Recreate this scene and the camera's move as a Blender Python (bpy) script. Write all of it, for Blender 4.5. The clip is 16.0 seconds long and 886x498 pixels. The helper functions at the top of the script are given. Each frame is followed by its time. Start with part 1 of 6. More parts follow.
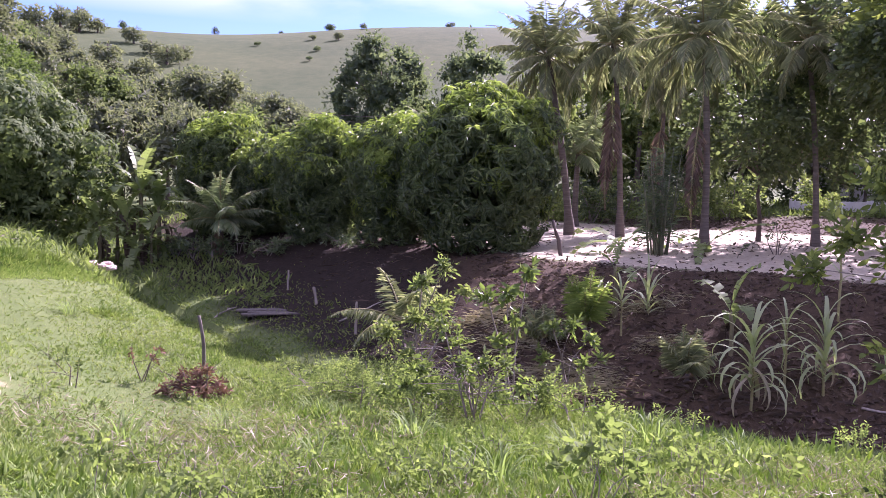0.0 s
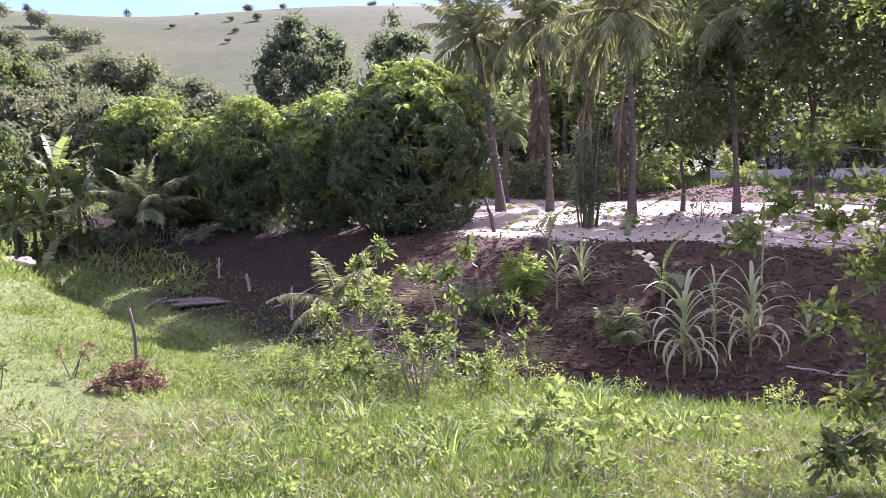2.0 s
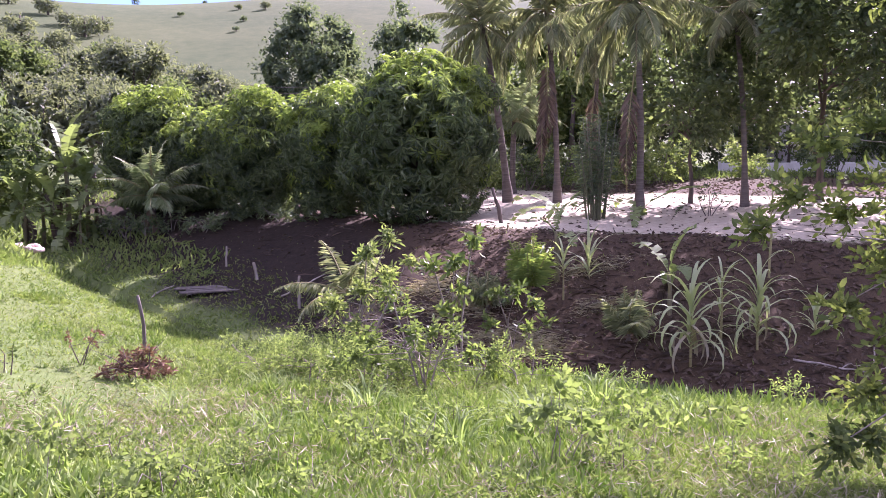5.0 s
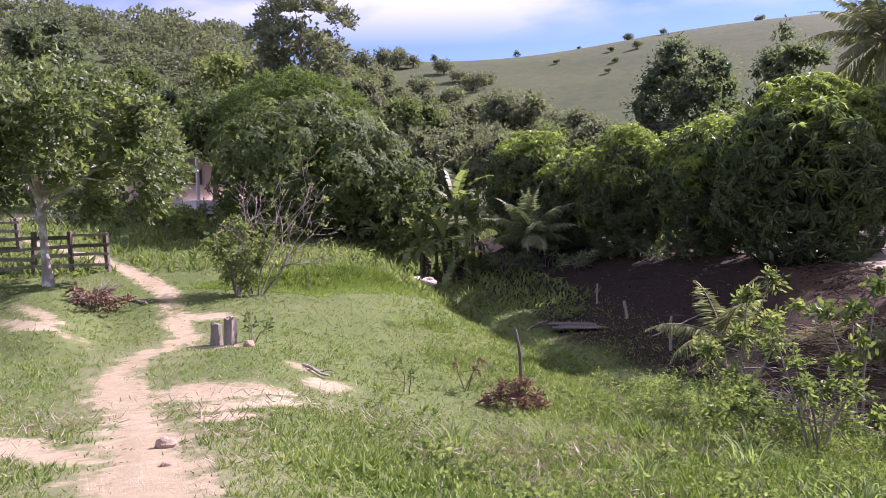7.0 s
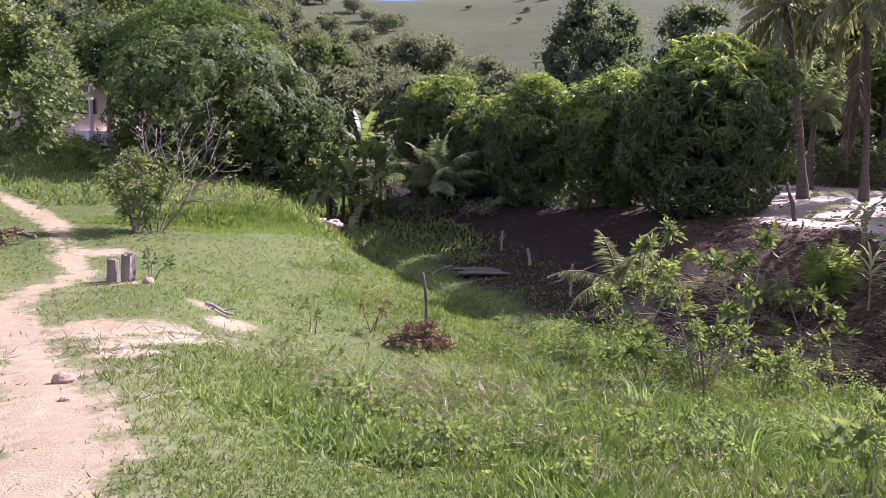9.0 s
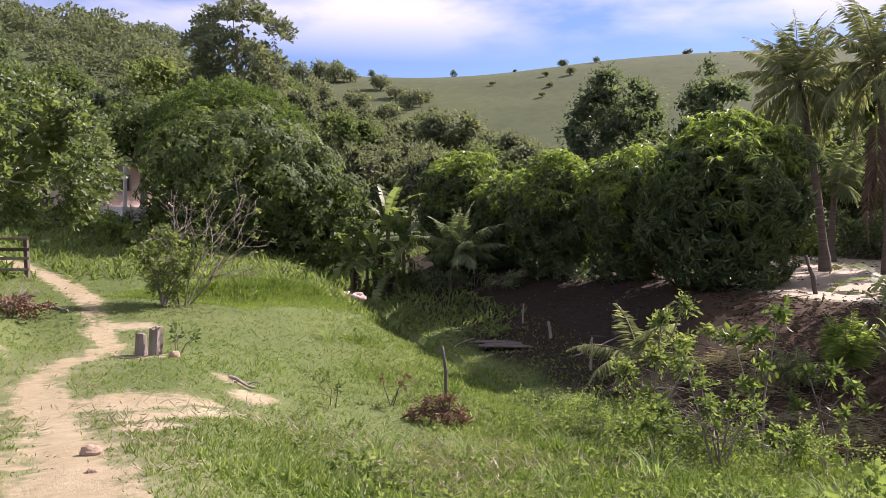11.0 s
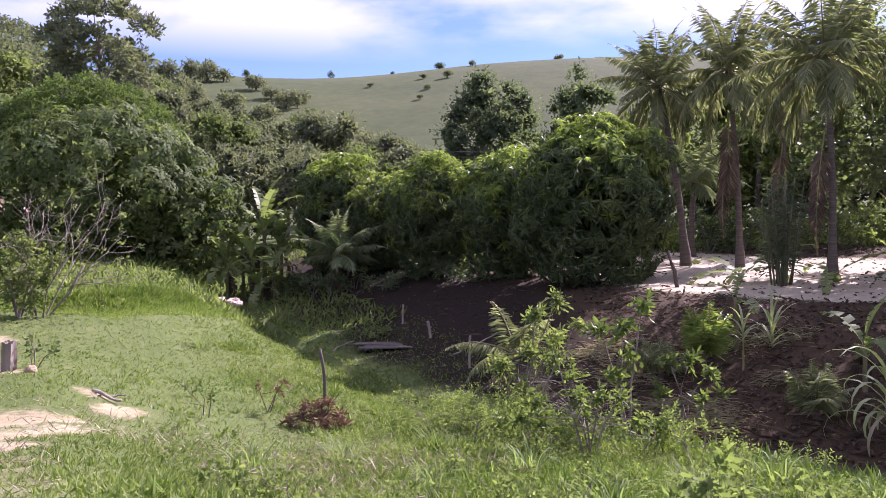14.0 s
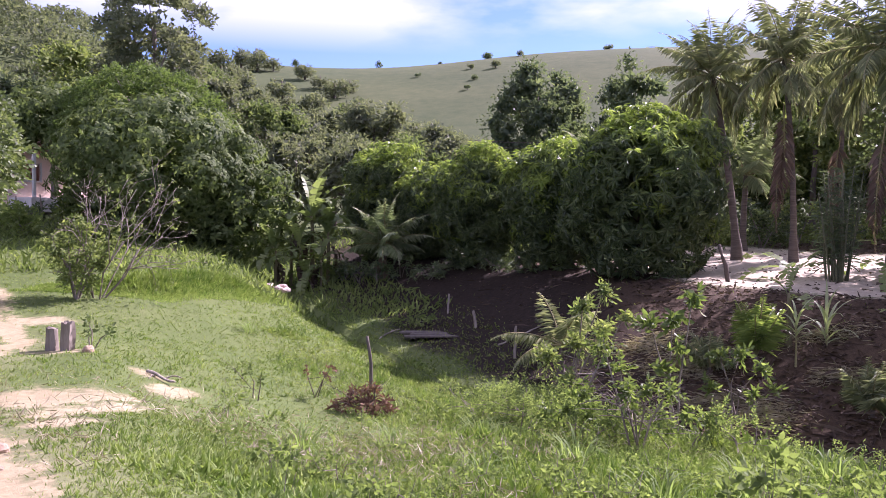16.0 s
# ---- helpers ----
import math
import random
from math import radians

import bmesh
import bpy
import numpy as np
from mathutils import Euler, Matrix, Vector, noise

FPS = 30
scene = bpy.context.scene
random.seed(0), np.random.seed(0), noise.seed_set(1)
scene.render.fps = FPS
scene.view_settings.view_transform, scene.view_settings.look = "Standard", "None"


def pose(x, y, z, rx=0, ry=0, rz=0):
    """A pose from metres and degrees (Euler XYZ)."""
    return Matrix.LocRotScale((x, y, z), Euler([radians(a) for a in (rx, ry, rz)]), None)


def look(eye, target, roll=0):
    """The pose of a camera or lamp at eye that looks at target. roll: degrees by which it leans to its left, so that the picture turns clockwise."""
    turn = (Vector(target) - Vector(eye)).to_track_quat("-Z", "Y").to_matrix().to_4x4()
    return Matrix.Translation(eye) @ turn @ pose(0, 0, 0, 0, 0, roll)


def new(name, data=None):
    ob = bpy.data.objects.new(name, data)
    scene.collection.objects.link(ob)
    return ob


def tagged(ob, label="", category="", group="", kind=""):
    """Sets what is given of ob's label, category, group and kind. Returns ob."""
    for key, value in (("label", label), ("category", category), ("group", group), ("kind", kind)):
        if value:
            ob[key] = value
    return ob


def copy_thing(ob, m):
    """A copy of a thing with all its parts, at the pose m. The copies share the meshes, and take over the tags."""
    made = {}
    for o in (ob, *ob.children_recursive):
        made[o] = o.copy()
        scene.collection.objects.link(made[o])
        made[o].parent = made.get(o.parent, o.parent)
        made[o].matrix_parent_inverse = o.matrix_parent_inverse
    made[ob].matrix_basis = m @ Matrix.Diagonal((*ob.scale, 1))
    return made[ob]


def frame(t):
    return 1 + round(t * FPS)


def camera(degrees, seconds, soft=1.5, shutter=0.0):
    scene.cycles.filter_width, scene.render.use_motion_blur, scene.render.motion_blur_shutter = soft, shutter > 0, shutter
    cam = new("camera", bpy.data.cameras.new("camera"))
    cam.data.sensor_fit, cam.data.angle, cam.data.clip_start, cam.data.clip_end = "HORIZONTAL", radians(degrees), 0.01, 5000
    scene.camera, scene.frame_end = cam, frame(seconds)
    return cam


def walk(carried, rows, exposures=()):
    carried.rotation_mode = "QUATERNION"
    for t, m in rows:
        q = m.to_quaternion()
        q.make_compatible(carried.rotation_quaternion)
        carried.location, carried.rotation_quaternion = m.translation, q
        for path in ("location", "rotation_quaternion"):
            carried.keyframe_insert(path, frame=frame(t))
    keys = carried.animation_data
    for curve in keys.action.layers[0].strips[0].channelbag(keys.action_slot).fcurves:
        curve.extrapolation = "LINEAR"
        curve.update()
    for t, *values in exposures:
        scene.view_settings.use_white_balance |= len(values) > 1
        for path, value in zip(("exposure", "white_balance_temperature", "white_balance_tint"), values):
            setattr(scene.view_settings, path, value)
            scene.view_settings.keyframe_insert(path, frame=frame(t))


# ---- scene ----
# ------------------------------------------------------------------ camera and its way
cam = camera(58.87, 16.0, soft=0.6)
# seconds, eye x y z, heading right of +y, pitch, roll in degrees
PATH = [
    (0.0, 0.19, 0.03, 1.67, 3.22, -3.92, 1.13),
    (0.5, 0.28, 0.09, 1.59, 14.62, -5.56, 0.63),
    (1.0, 0.08, 0.09, 1.64, 15.73, -5.93, -0.74),
    (1.5, 0.04, 0.06, 1.66, 9.15, -5.50, -1.22),
    (2.0, 0.09, 0.07, 1.66, 8.28, -5.36, -0.74),
    (2.5, 0.11, 0.06, 1.68, 7.59, -4.26, -0.65),
    (3.0, 0.05, 0.09, 1.71, 8.79, -4.02, -0.54),
    (3.2, 0.08, 0.08, 1.68, 9.36, -3.92, -0.67),
    (5.3, 0.05, 0.05, 1.64, 6.93, -6.15, -0.16),
    (5.5, -0.01, 0.09, 1.62, 3.16, -5.40, -0.71),
    (6.0, -0.10, 0.07, 1.66, -8.53, -4.23, -1.35),
    (6.5, -0.02, 0.14, 1.68, -15.11, -3.58, -1.44),
    (7.0, -0.03, 0.13, 1.68, -18.59, -2.91, -1.46),
    (7.5, -0.02, 0.19, 1.68, -18.49, -3.80, -0.61),
    (8.0, 0.01, -0.06, 1.65, -24.25, -2.53, -2.58),
    (8.5, 0.14, -0.04, 1.59, -21.52, -3.67, -4.06),
    (9.0, -0.12, 0.10, 1.63, -11.63, -6.94, 0.94),
    (9.2, -0.05, 0.07, 1.65, -13.37, -6.05, 0.85),
    (11.3, 0.09, -0.22, 1.73, -13.79, 0.03, 0.65),
    (11.5, 0.04, -0.22, 1.70, -15.06, 1.13, 0.94),
    (12.0, 0.03, -0.19, 1.71, -15.74, -2.43, 2.70),
    (12.5, 0.01, -0.14, 1.74, -18.17, -4.22, 2.66),
    (13.0, 0.09, -0.20, 1.73, -17.81, -3.31, 2.90),
    (13.5, 0.13, -0.19, 1.72, -11.80, -3.14, 1.47),
    (14.0, 0.18, -0.18, 1.71, -4.93, -1.59, -0.17),
    (14.5, 0.15, -0.21, 1.72, -0.47, -2.60, 0.21),
    (15.0, 0.10, -0.14, 1.70, -3.66, -2.63, -0.33),
    (15.5, 0.11, -0.14, 1.67, -6.83, -2.72, -0.07),
    (16.0, 0.12, -0.20, 1.68, -8.18, -2.28, 0.61),
]


def gaze(x, y, z, head, pitch, roll):
    h, p = radians(head), radians(pitch)
    return look((x, y, z), (x + math.sin(h) * math.cos(p), y + math.cos(h) * math.cos(p), z + math.sin(p)), roll)


walk(cam, [(r[0], gaze(*r[1:])) for r in PATH],
     exposures=[(0.0, 1.95, 5650, 58), (0.5, 2.09, 5650, 58), (1.0, 2.37, 5650, 57), (3.2, 2.18, 5650, 57), (5.3, 2.27, 5700, 57), (6.5, 1.66, 5800, 53), (7.5, 1.49, 5850, 52), (8.0, 1.52, 5900, 52), (8.5, 1.37, 5850, 52), (9.2, 1.62, 5700, 53), (11.3, 1.20, 6350, 34), (12.0, 0.94, 6250, 33), (12.5, 1.20, 6150, 34), (14.5, 1.57, 5800, 50), (16.0, 1.67, 5800, 50)])

# ------------------------------------------------------------------ sky and sun
SUN_AZ, SUN_EL = radians(42), radians(39.5)
world = bpy.data.worlds.new("sky")
scene.world = world
world.use_nodes = True
wt = world.node_tree
wt.nodes.clear()
w_out = wt.nodes.new("ShaderNodeOutputWorld")
w_bg = wt.nodes.new("ShaderNodeBackground")
w_sky = wt.nodes.new("ShaderNodeTexSky")
w_sky.sky_type, w_sky.sun_disc = "NISHITA", False
w_sky.sun_elevation, w_sky.sun_rotation = SUN_EL, SUN_AZ
w_sky.air_density, w_sky.dust_density, w_sky.ozone_density = 0.9, 0.0, 3.0
w_co = wt.nodes.new("ShaderNodeTexCoord")
w_map = wt.nodes.new("ShaderNodeMapping")
w_map.inputs["Scale"].default_value = (2.2, 2.2, 7.0)
w_map.inputs["Location"].default_value = (0.35, 0.1, 0.55)
w_noise = wt.nodes.new("ShaderNodeTexNoise")
w_noise.inputs["Scale"].default_value, w_noise.inputs["Detail"].default_value = 1.3, 7.0
w_ramp = wt.nodes.new("ShaderNodeValToRGB")
w_ramp.color_ramp.elements[0].position, w_ramp.color_ramp.elements[1].position = 0.36, 0.53
w_mix = wt.nodes.new("ShaderNodeMix")
w_mix.data_type = "RGBA"
w_mix.inputs[7].default_value = (6.1, 6.45, 6.8, 1)
wt.links.new(w_co.outputs["Generated"], w_map.inputs["Vector"])
wt.links.new(w_map.outputs[0], w_noise.inputs["Vector"])
wt.links.new(w_noise.outputs[0], w_ramp.inputs[0])
w_sep = wt.nodes.new("ShaderNodeSeparateXYZ")
wt.links.new(w_co.outputs["Generated"], w_sep.inputs[0])
w_low = wt.nodes.new("ShaderNodeMapRange")
w_low.inputs[1].default_value, w_low.inputs[2].default_value = 0.20, 0.255
wt.links.new(w_sep.outputs[2], w_low.inputs[0])
w_mul = wt.nodes.new("ShaderNodeMath")
w_mul.operation = "MULTIPLY"
wt.links.new(w_ramp.outputs[0], w_mul.inputs[0])
wt.links.new(w_low.outputs[0], w_mul.inputs[1])
wt.links.new(w_mul.outputs[0], w_mix.inputs[0])
w_deep = wt.nodes.new("ShaderNodeMix")
w_deep.data_type, w_deep.blend_type = "RGBA", "MULTIPLY"
w_deep.inputs[0].default_value = 1.0
w_deep.inputs[7].default_value = (0.8, 0.85, 0.93, 1)
wt.links.new(w_sky.outputs[0], w_deep.inputs[6])
wt.links.new(w_deep.outputs[2], w_mix.inputs[6])
wt.links.new(w_mix.outputs[2], w_bg.inputs[0])
w_bg.inputs[1].default_value = 0.064
wt.links.new(w_bg.outputs[0], w_out.inputs[0])

sun = new("sun", bpy.data.lights.new("sun", "SUN"))
sun.data.energy, sun.data.angle, sun.data.color = 5.0, radians(0.53), (1.0, 0.95, 0.86)
SUN_DIR = Vector((math.sin(SUN_AZ) * math.cos(SUN_EL), math.cos(SUN_AZ) * math.cos(SUN_EL), math.sin(SUN_EL)))
sun.matrix_world = look(SUN_DIR * 50, (0, 0, 0))

RNG = np.random.default_rng(7)


# ------------------------------------------------------------------ materials
def material(name, rough=0.8):
    m = bpy.data.materials.new(name)
    m.use_nodes = True
    nt = m.node_tree
    b = nt.nodes["Principled BSDF"]
    b.inputs["Roughness"].default_value = rough
    b.inputs["Specular IOR Level"].default_value = 0.3
    return m, nt, b


def ramp(nt, src, stops):
    r = nt.nodes.new("ShaderNodeValToRGB")
    e = r.color_ramp.elements
    while len(e) < len(stops):
        e.new(0.5)
    for k, (p, c) in enumerate(stops):
        e[k].position, e[k].color = p, (*c, 1)
    nt.links.new(src, r.inputs[0])
    return r.outputs[0]


def noise_of(nt, scale, detail=5.0, rough=0.6, stretch=None, obj=True):
    n = nt.nodes.new("ShaderNodeTexNoise")
    n.inputs["Scale"].default_value, n.inputs["Detail"].default_value, n.inputs["Roughness"].default_value = scale, detail, rough
    tc = nt.nodes.new("ShaderNodeTexCoord")
    src = tc.outputs["Object"]
    if stretch:
        mp = nt.nodes.new("ShaderNodeMapping")
        mp.inputs["Scale"].default_value = stretch
        nt.links.new(src, mp.inputs[0])
        src = mp.outputs[0]
    nt.links.new(src, n.inputs["Vector"])
    return n.outputs[0]


def blend(nt, fac, a, b, mode="MIX"):
    mx = nt.nodes.new("ShaderNodeMix")
    mx.data_type, mx.blend_type = "RGBA", mode
    for sock, v in ((mx.inputs[0], fac), (mx.inputs[6], a), (mx.inputs[7], b)):
        if isinstance(v, (int, float)):
            sock.default_value = v
        elif isinstance(v, tuple):
            sock.default_value = (*v, 1)
        else:
            nt.links.new(v, sock)
    return mx.outputs[2]


def bumped(nt, b, src, strength=0.4, dist=0.02):
    bp = nt.nodes.new("ShaderNodeBump")
    bp.inputs["Strength"].default_value, bp.inputs["Distance"].default_value = strength, dist
    nt.links.new(src, bp.inputs["Height"])
    nt.links.new(bp.outputs[0], b.inputs["Normal"])


def leaf_mat(name, dark, mid, light, trans=0.35, rough=0.45, spec=0.35, light_from=0.8, whole=False):
    """Leaf blades: a colour of its own for every blade, gloss, and light that shines through."""
    m, nt, b = material(name, rough)
    b.inputs["Specular IOR Level"].default_value = spec
    if whole:
        own = nt.nodes.new("ShaderNodeObjectInfo").outputs["Random"]
    else:
        own = nt.nodes.new("ShaderNodeNewGeometry").outputs["Random Per Island"]
    col = ramp(nt, own, [(0.0, dark), (0.5, mid), (light_from, mid), (1.0, light)])
    big = noise_of(nt, 0.55, 3.0)
    col = blend(nt, ramp(nt, big, [(0.35, (0, 0, 0)), (0.7, (1, 1, 1))]), col, blend(nt, 0.5, col, light), "MIX")
    nt.links.new(col, b.inputs["Base Color"])
    tr = nt.nodes.new("ShaderNodeBsdfTranslucent")
    warm = blend(nt, 1.0, col, (1.2, 1.3, 0.68), "MULTIPLY")
    nt.links.new(warm, tr.inputs[0])
    mix = nt.nodes.new("ShaderNodeMixShader")
    mix.inputs[0].default_value = trans
    nt.links.new(b.outputs[0], mix.inputs[1])
    nt.links.new(tr.outputs[0], mix.inputs[2])
    nt.links.new(mix.outputs[0], nt.nodes["Material Output"].inputs[0])
    return m


def bark_mat(name, a, b_, scale=6.0, stretch=(1, 1, 0.25), rough=0.9, patch=None):
    m, nt, b = material(name, rough)
    n = noise_of(nt, scale, 6.0, 0.65, stretch)
    col = ramp(nt, n, [(0.3, a), (0.7, b_)])
    if patch:
        col = blend(nt, ramp(nt, noise_of(nt, 2.2, 3.0), [(0.5, (0, 0, 0)), (0.6, (1, 1, 1))]), col, patch)
    nt.links.new(col, b.inputs["Base Color"])
    bumped(nt, b, n, 0.7, 0.03)
    return m


def plain_mat(name, a, b_, scale=4.0, rough=0.85, bump=0.3, dist=0.01):
    m, nt, b = material(name, rough)
    n = noise_of(nt, scale, 6.0, 0.6)
    n2 = noise_of(nt, scale * 9, 4.0, 0.6)
    col = blend(nt, 0.35, ramp(nt, n, [(0.3, a), (0.7, b_)]), ramp(nt, n2, [(0.3, a), (0.7, b_)]))
    nt.links.new(col, b.inputs["Base Color"])
    if bump:
        bumped(nt, b, n2, bump, dist)
    return m


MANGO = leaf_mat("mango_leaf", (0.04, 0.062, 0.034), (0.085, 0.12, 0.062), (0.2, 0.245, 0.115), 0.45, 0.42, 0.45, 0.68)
# young shoots, brightened so the colour carries sunlight on the crown tops
SUNLIT_SHOOT = leaf_mat("mango_sunlit_shoot", (0.08, 0.125, 0.03), (0.16, 0.225, 0.05), (0.32, 0.38, 0.11), 0.48, 0.42, 0.4, 0.7)
BROAD = leaf_mat("broad_leaf", (0.042, 0.064, 0.027), (0.085, 0.121, 0.047), (0.19, 0.23, 0.098), 0.42, 0.65, 0.1, 0.68)
DARK = leaf_mat("dark_leaf", (0.055, 0.08, 0.055), (0.095, 0.125, 0.08), (0.2, 0.235, 0.13), 0.42, 0.6, 0.15)
ALMOND = leaf_mat("almond_leaf", (0.045, 0.066, 0.03), (0.095, 0.125, 0.045), (0.28, 0.31, 0.09), 0.42, 0.7, 0.1)
LIGHTL = leaf_mat("light_leaf", (0.075, 0.108, 0.042), (0.135, 0.18, 0.066), (0.31, 0.345, 0.13), 0.45, 0.65, 0.12)
PASTURE = leaf_mat("pasture_tree_leaf", (0.05, 0.075, 0.032), (0.1, 0.135, 0.055), (0.24, 0.28, 0.12), 0.42, 0.5, 0.3)
LIME = leaf_mat("lime_leaf", (0.05, 0.08, 0.026), (0.085, 0.13, 0.038), (0.15, 0.2, 0.065), 0.45, 0.6, 0.15)
BRIGHT = leaf_mat("bright_sapling_leaf", (0.05, 0.078, 0.022), (0.098, 0.142, 0.04), (0.23, 0.28, 0.095), 0.48, 0.5, 0.3)
OLIVE = leaf_mat("olive_leaf", (0.085, 0.102, 0.066), (0.14, 0.158, 0.104), (0.23, 0.245, 0.16), 0.38, 0.6, 0.12)
PALM = leaf_mat("palm_leaflet", (0.085, 0.11, 0.058), (0.165, 0.195, 0.1), (0.45, 0.45, 0.29), 0.42, 0.34, 0.6, 0.62)
PALM_YELLOW = leaf_mat("young_palm_leaflet", (0.1, 0.16, 0.04), (0.18, 0.26, 0.065), (0.38, 0.42, 0.14), 0.45, 0.4, 0.4, 0.7)
DRY = leaf_mat("dry_leaf", (0.035, 0.025, 0.02), (0.075, 0.053, 0.04), (0.16, 0.12, 0.092), 0.15, 0.8, 0.1)
RUST = leaf_mat("rust_leaf", (0.085, 0.047, 0.035), (0.155, 0.088, 0.064), (0.26, 0.165, 0.115), 0.2, 0.8, 0.1)
CANE = leaf_mat("cane_blade", (0.14, 0.19, 0.07), (0.23, 0.29, 0.12), (0.52, 0.52, 0.36), 0.42, 0.45, 0.3, 0.5)
BANANA = leaf_mat("banana_leaf", (0.1, 0.14, 0.05), (0.155, 0.2, 0.08), (0.26, 0.3, 0.135), 0.45, 0.5, 0.25, whole=True)
GRASS = leaf_mat("grass_blade", (0.09, 0.145, 0.034), (0.15, 0.213, 0.053), (0.3, 0.315, 0.13), 0.5, 0.6, 0.12, 0.75)
TALLGRASS = leaf_mat("tall_grass_blade", (0.105, 0.17, 0.04), (0.175, 0.255, 0.063), (0.34, 0.39, 0.15), 0.5, 0.6, 0.15, 0.65)
WEED = leaf_mat("weed_leaf", (0.08, 0.115, 0.04), (0.15, 0.2, 0.07), (0.27, 0.32, 0.12), 0.5, 0.8, 0.04)
FARWOOD = leaf_mat("far_wood_leaf", (0.075, 0.096, 0.062), (0.12, 0.14, 0.088), (0.19, 0.205, 0.128), 0.4, 0.6, 0.15)
STRAW = leaf_mat("dry_straw", (0.2, 0.17, 0.11), (0.3, 0.26, 0.18), (0.45, 0.4, 0.3), 0.3, 0.6, 0.2)
BARK = bark_mat("grey_bark", (0.11, 0.09, 0.07), (0.27, 0.23, 0.19))
BARK_DARK = bark_mat("dark_bark", (0.05, 0.04, 0.032), (0.13, 0.10, 0.08))
BARK_WHITE = bark_mat("pale_bark", (0.24, 0.2, 0.16), (0.42, 0.38, 0.32), 4.0, (1, 1, 0.5), 0.9, (0.66, 0.64, 0.6))
PALM_BARK = bark_mat("palm_bark", (0.07, 0.056, 0.045), (0.17, 0.138, 0.113), 5.0, (0.3, 0.3, 3.0))
WOOD = bark_mat("weathered_wood", (0.16, 0.13, 0.10), (0.36, 0.31, 0.26), 7.0, (1, 1, 0.12))
WOOD_DARK = bark_mat("dark_old_wood", (0.06, 0.05, 0.042), (0.16, 0.135, 0.11), 7.0, (1, 1, 0.12))


# ------------------------------------------------------------------ the lie of the land
def sstep(a, b, v):
    k = np.clip((np.asarray(v, float) - a) / (b - a), 0, 1)
    return k * k * (3 - 2 * k)


def line_dist(x, y, pts):
    """Distance to a line of points, the side of it (positive: left of its course) and how far along it."""
    best = np.full(np.shape(x), 1e9)
    side, along = np.zeros(np.shape(x)), np.zeros(np.shape(x))
    run = 0.0
    for (ax, ay), (bx, by) in zip(pts, pts[1:]):
        dx, dy = bx - ax, by - ay
        ln = math.hypot(dx, dy)
        k = np.clip(((x - ax) * dx + (y - ay) * dy) / (ln * ln), 0, 1)
        d = np.hypot(x - ax - k * dx, y - ay - k * dy)
        s = np.sign(dx * (y - ay) - dy * (x - ax))
        near = d < best
        best = np.where(near, d, best)
        side = np.where(near, s, side)
        along = np.where(near, run + k * ln, along)
        run += ln
    return best, side, along


def wave(x, y, seed=0.0):
    """Soft unevenness, about -1 to 1."""
    return (np.sin(x * 1.0 + seed) * np.cos(y * 0.83 - seed * 1.7) + np.sin(x * 0.47 - y * 0.61 + seed * 2.1)
            + 0.5 * np.sin(x * 2.3 + y * 1.9 + seed) + 0.25 * np.sin(x * 5.1 - y * 4.3 + seed * 3)) / 2.75


CREEK = [(-32, 75), (-20, 44), (-13.5, 35), (-8.6, 28.6), (-4.9, 22.9), (-2.4, 18.4), (1.2, 15.0), (4.6, 12.5), (8.4, 10.4), (16, 6.6), (40, -9)]
FOOTPATH = [(3.5, -30), (2.0, -9), (0.2, -2.6), (-1.3, 0.6), (-3.3, 4.1), (-5.2, 6.3), (-7.0, 8.3), (-9.8, 11.1), (-10.7, 12.9), (-11.2, 15.1), (-13.2, 17.0),
            (-14.6, 18.8), (-16.6, 20.6), (-19.5, 22.5), (-24, 24.5), (-28, 26)]


def crest(az):
    """Height of the skyline, in degrees, by heading."""
    e = 10.5 + 1.5 * sstep(-18, 5, az)
    return np.where(np.abs(az) > 75, 6.0 + (e - 6) * (1 - sstep(75, 120, np.abs(az))), e)


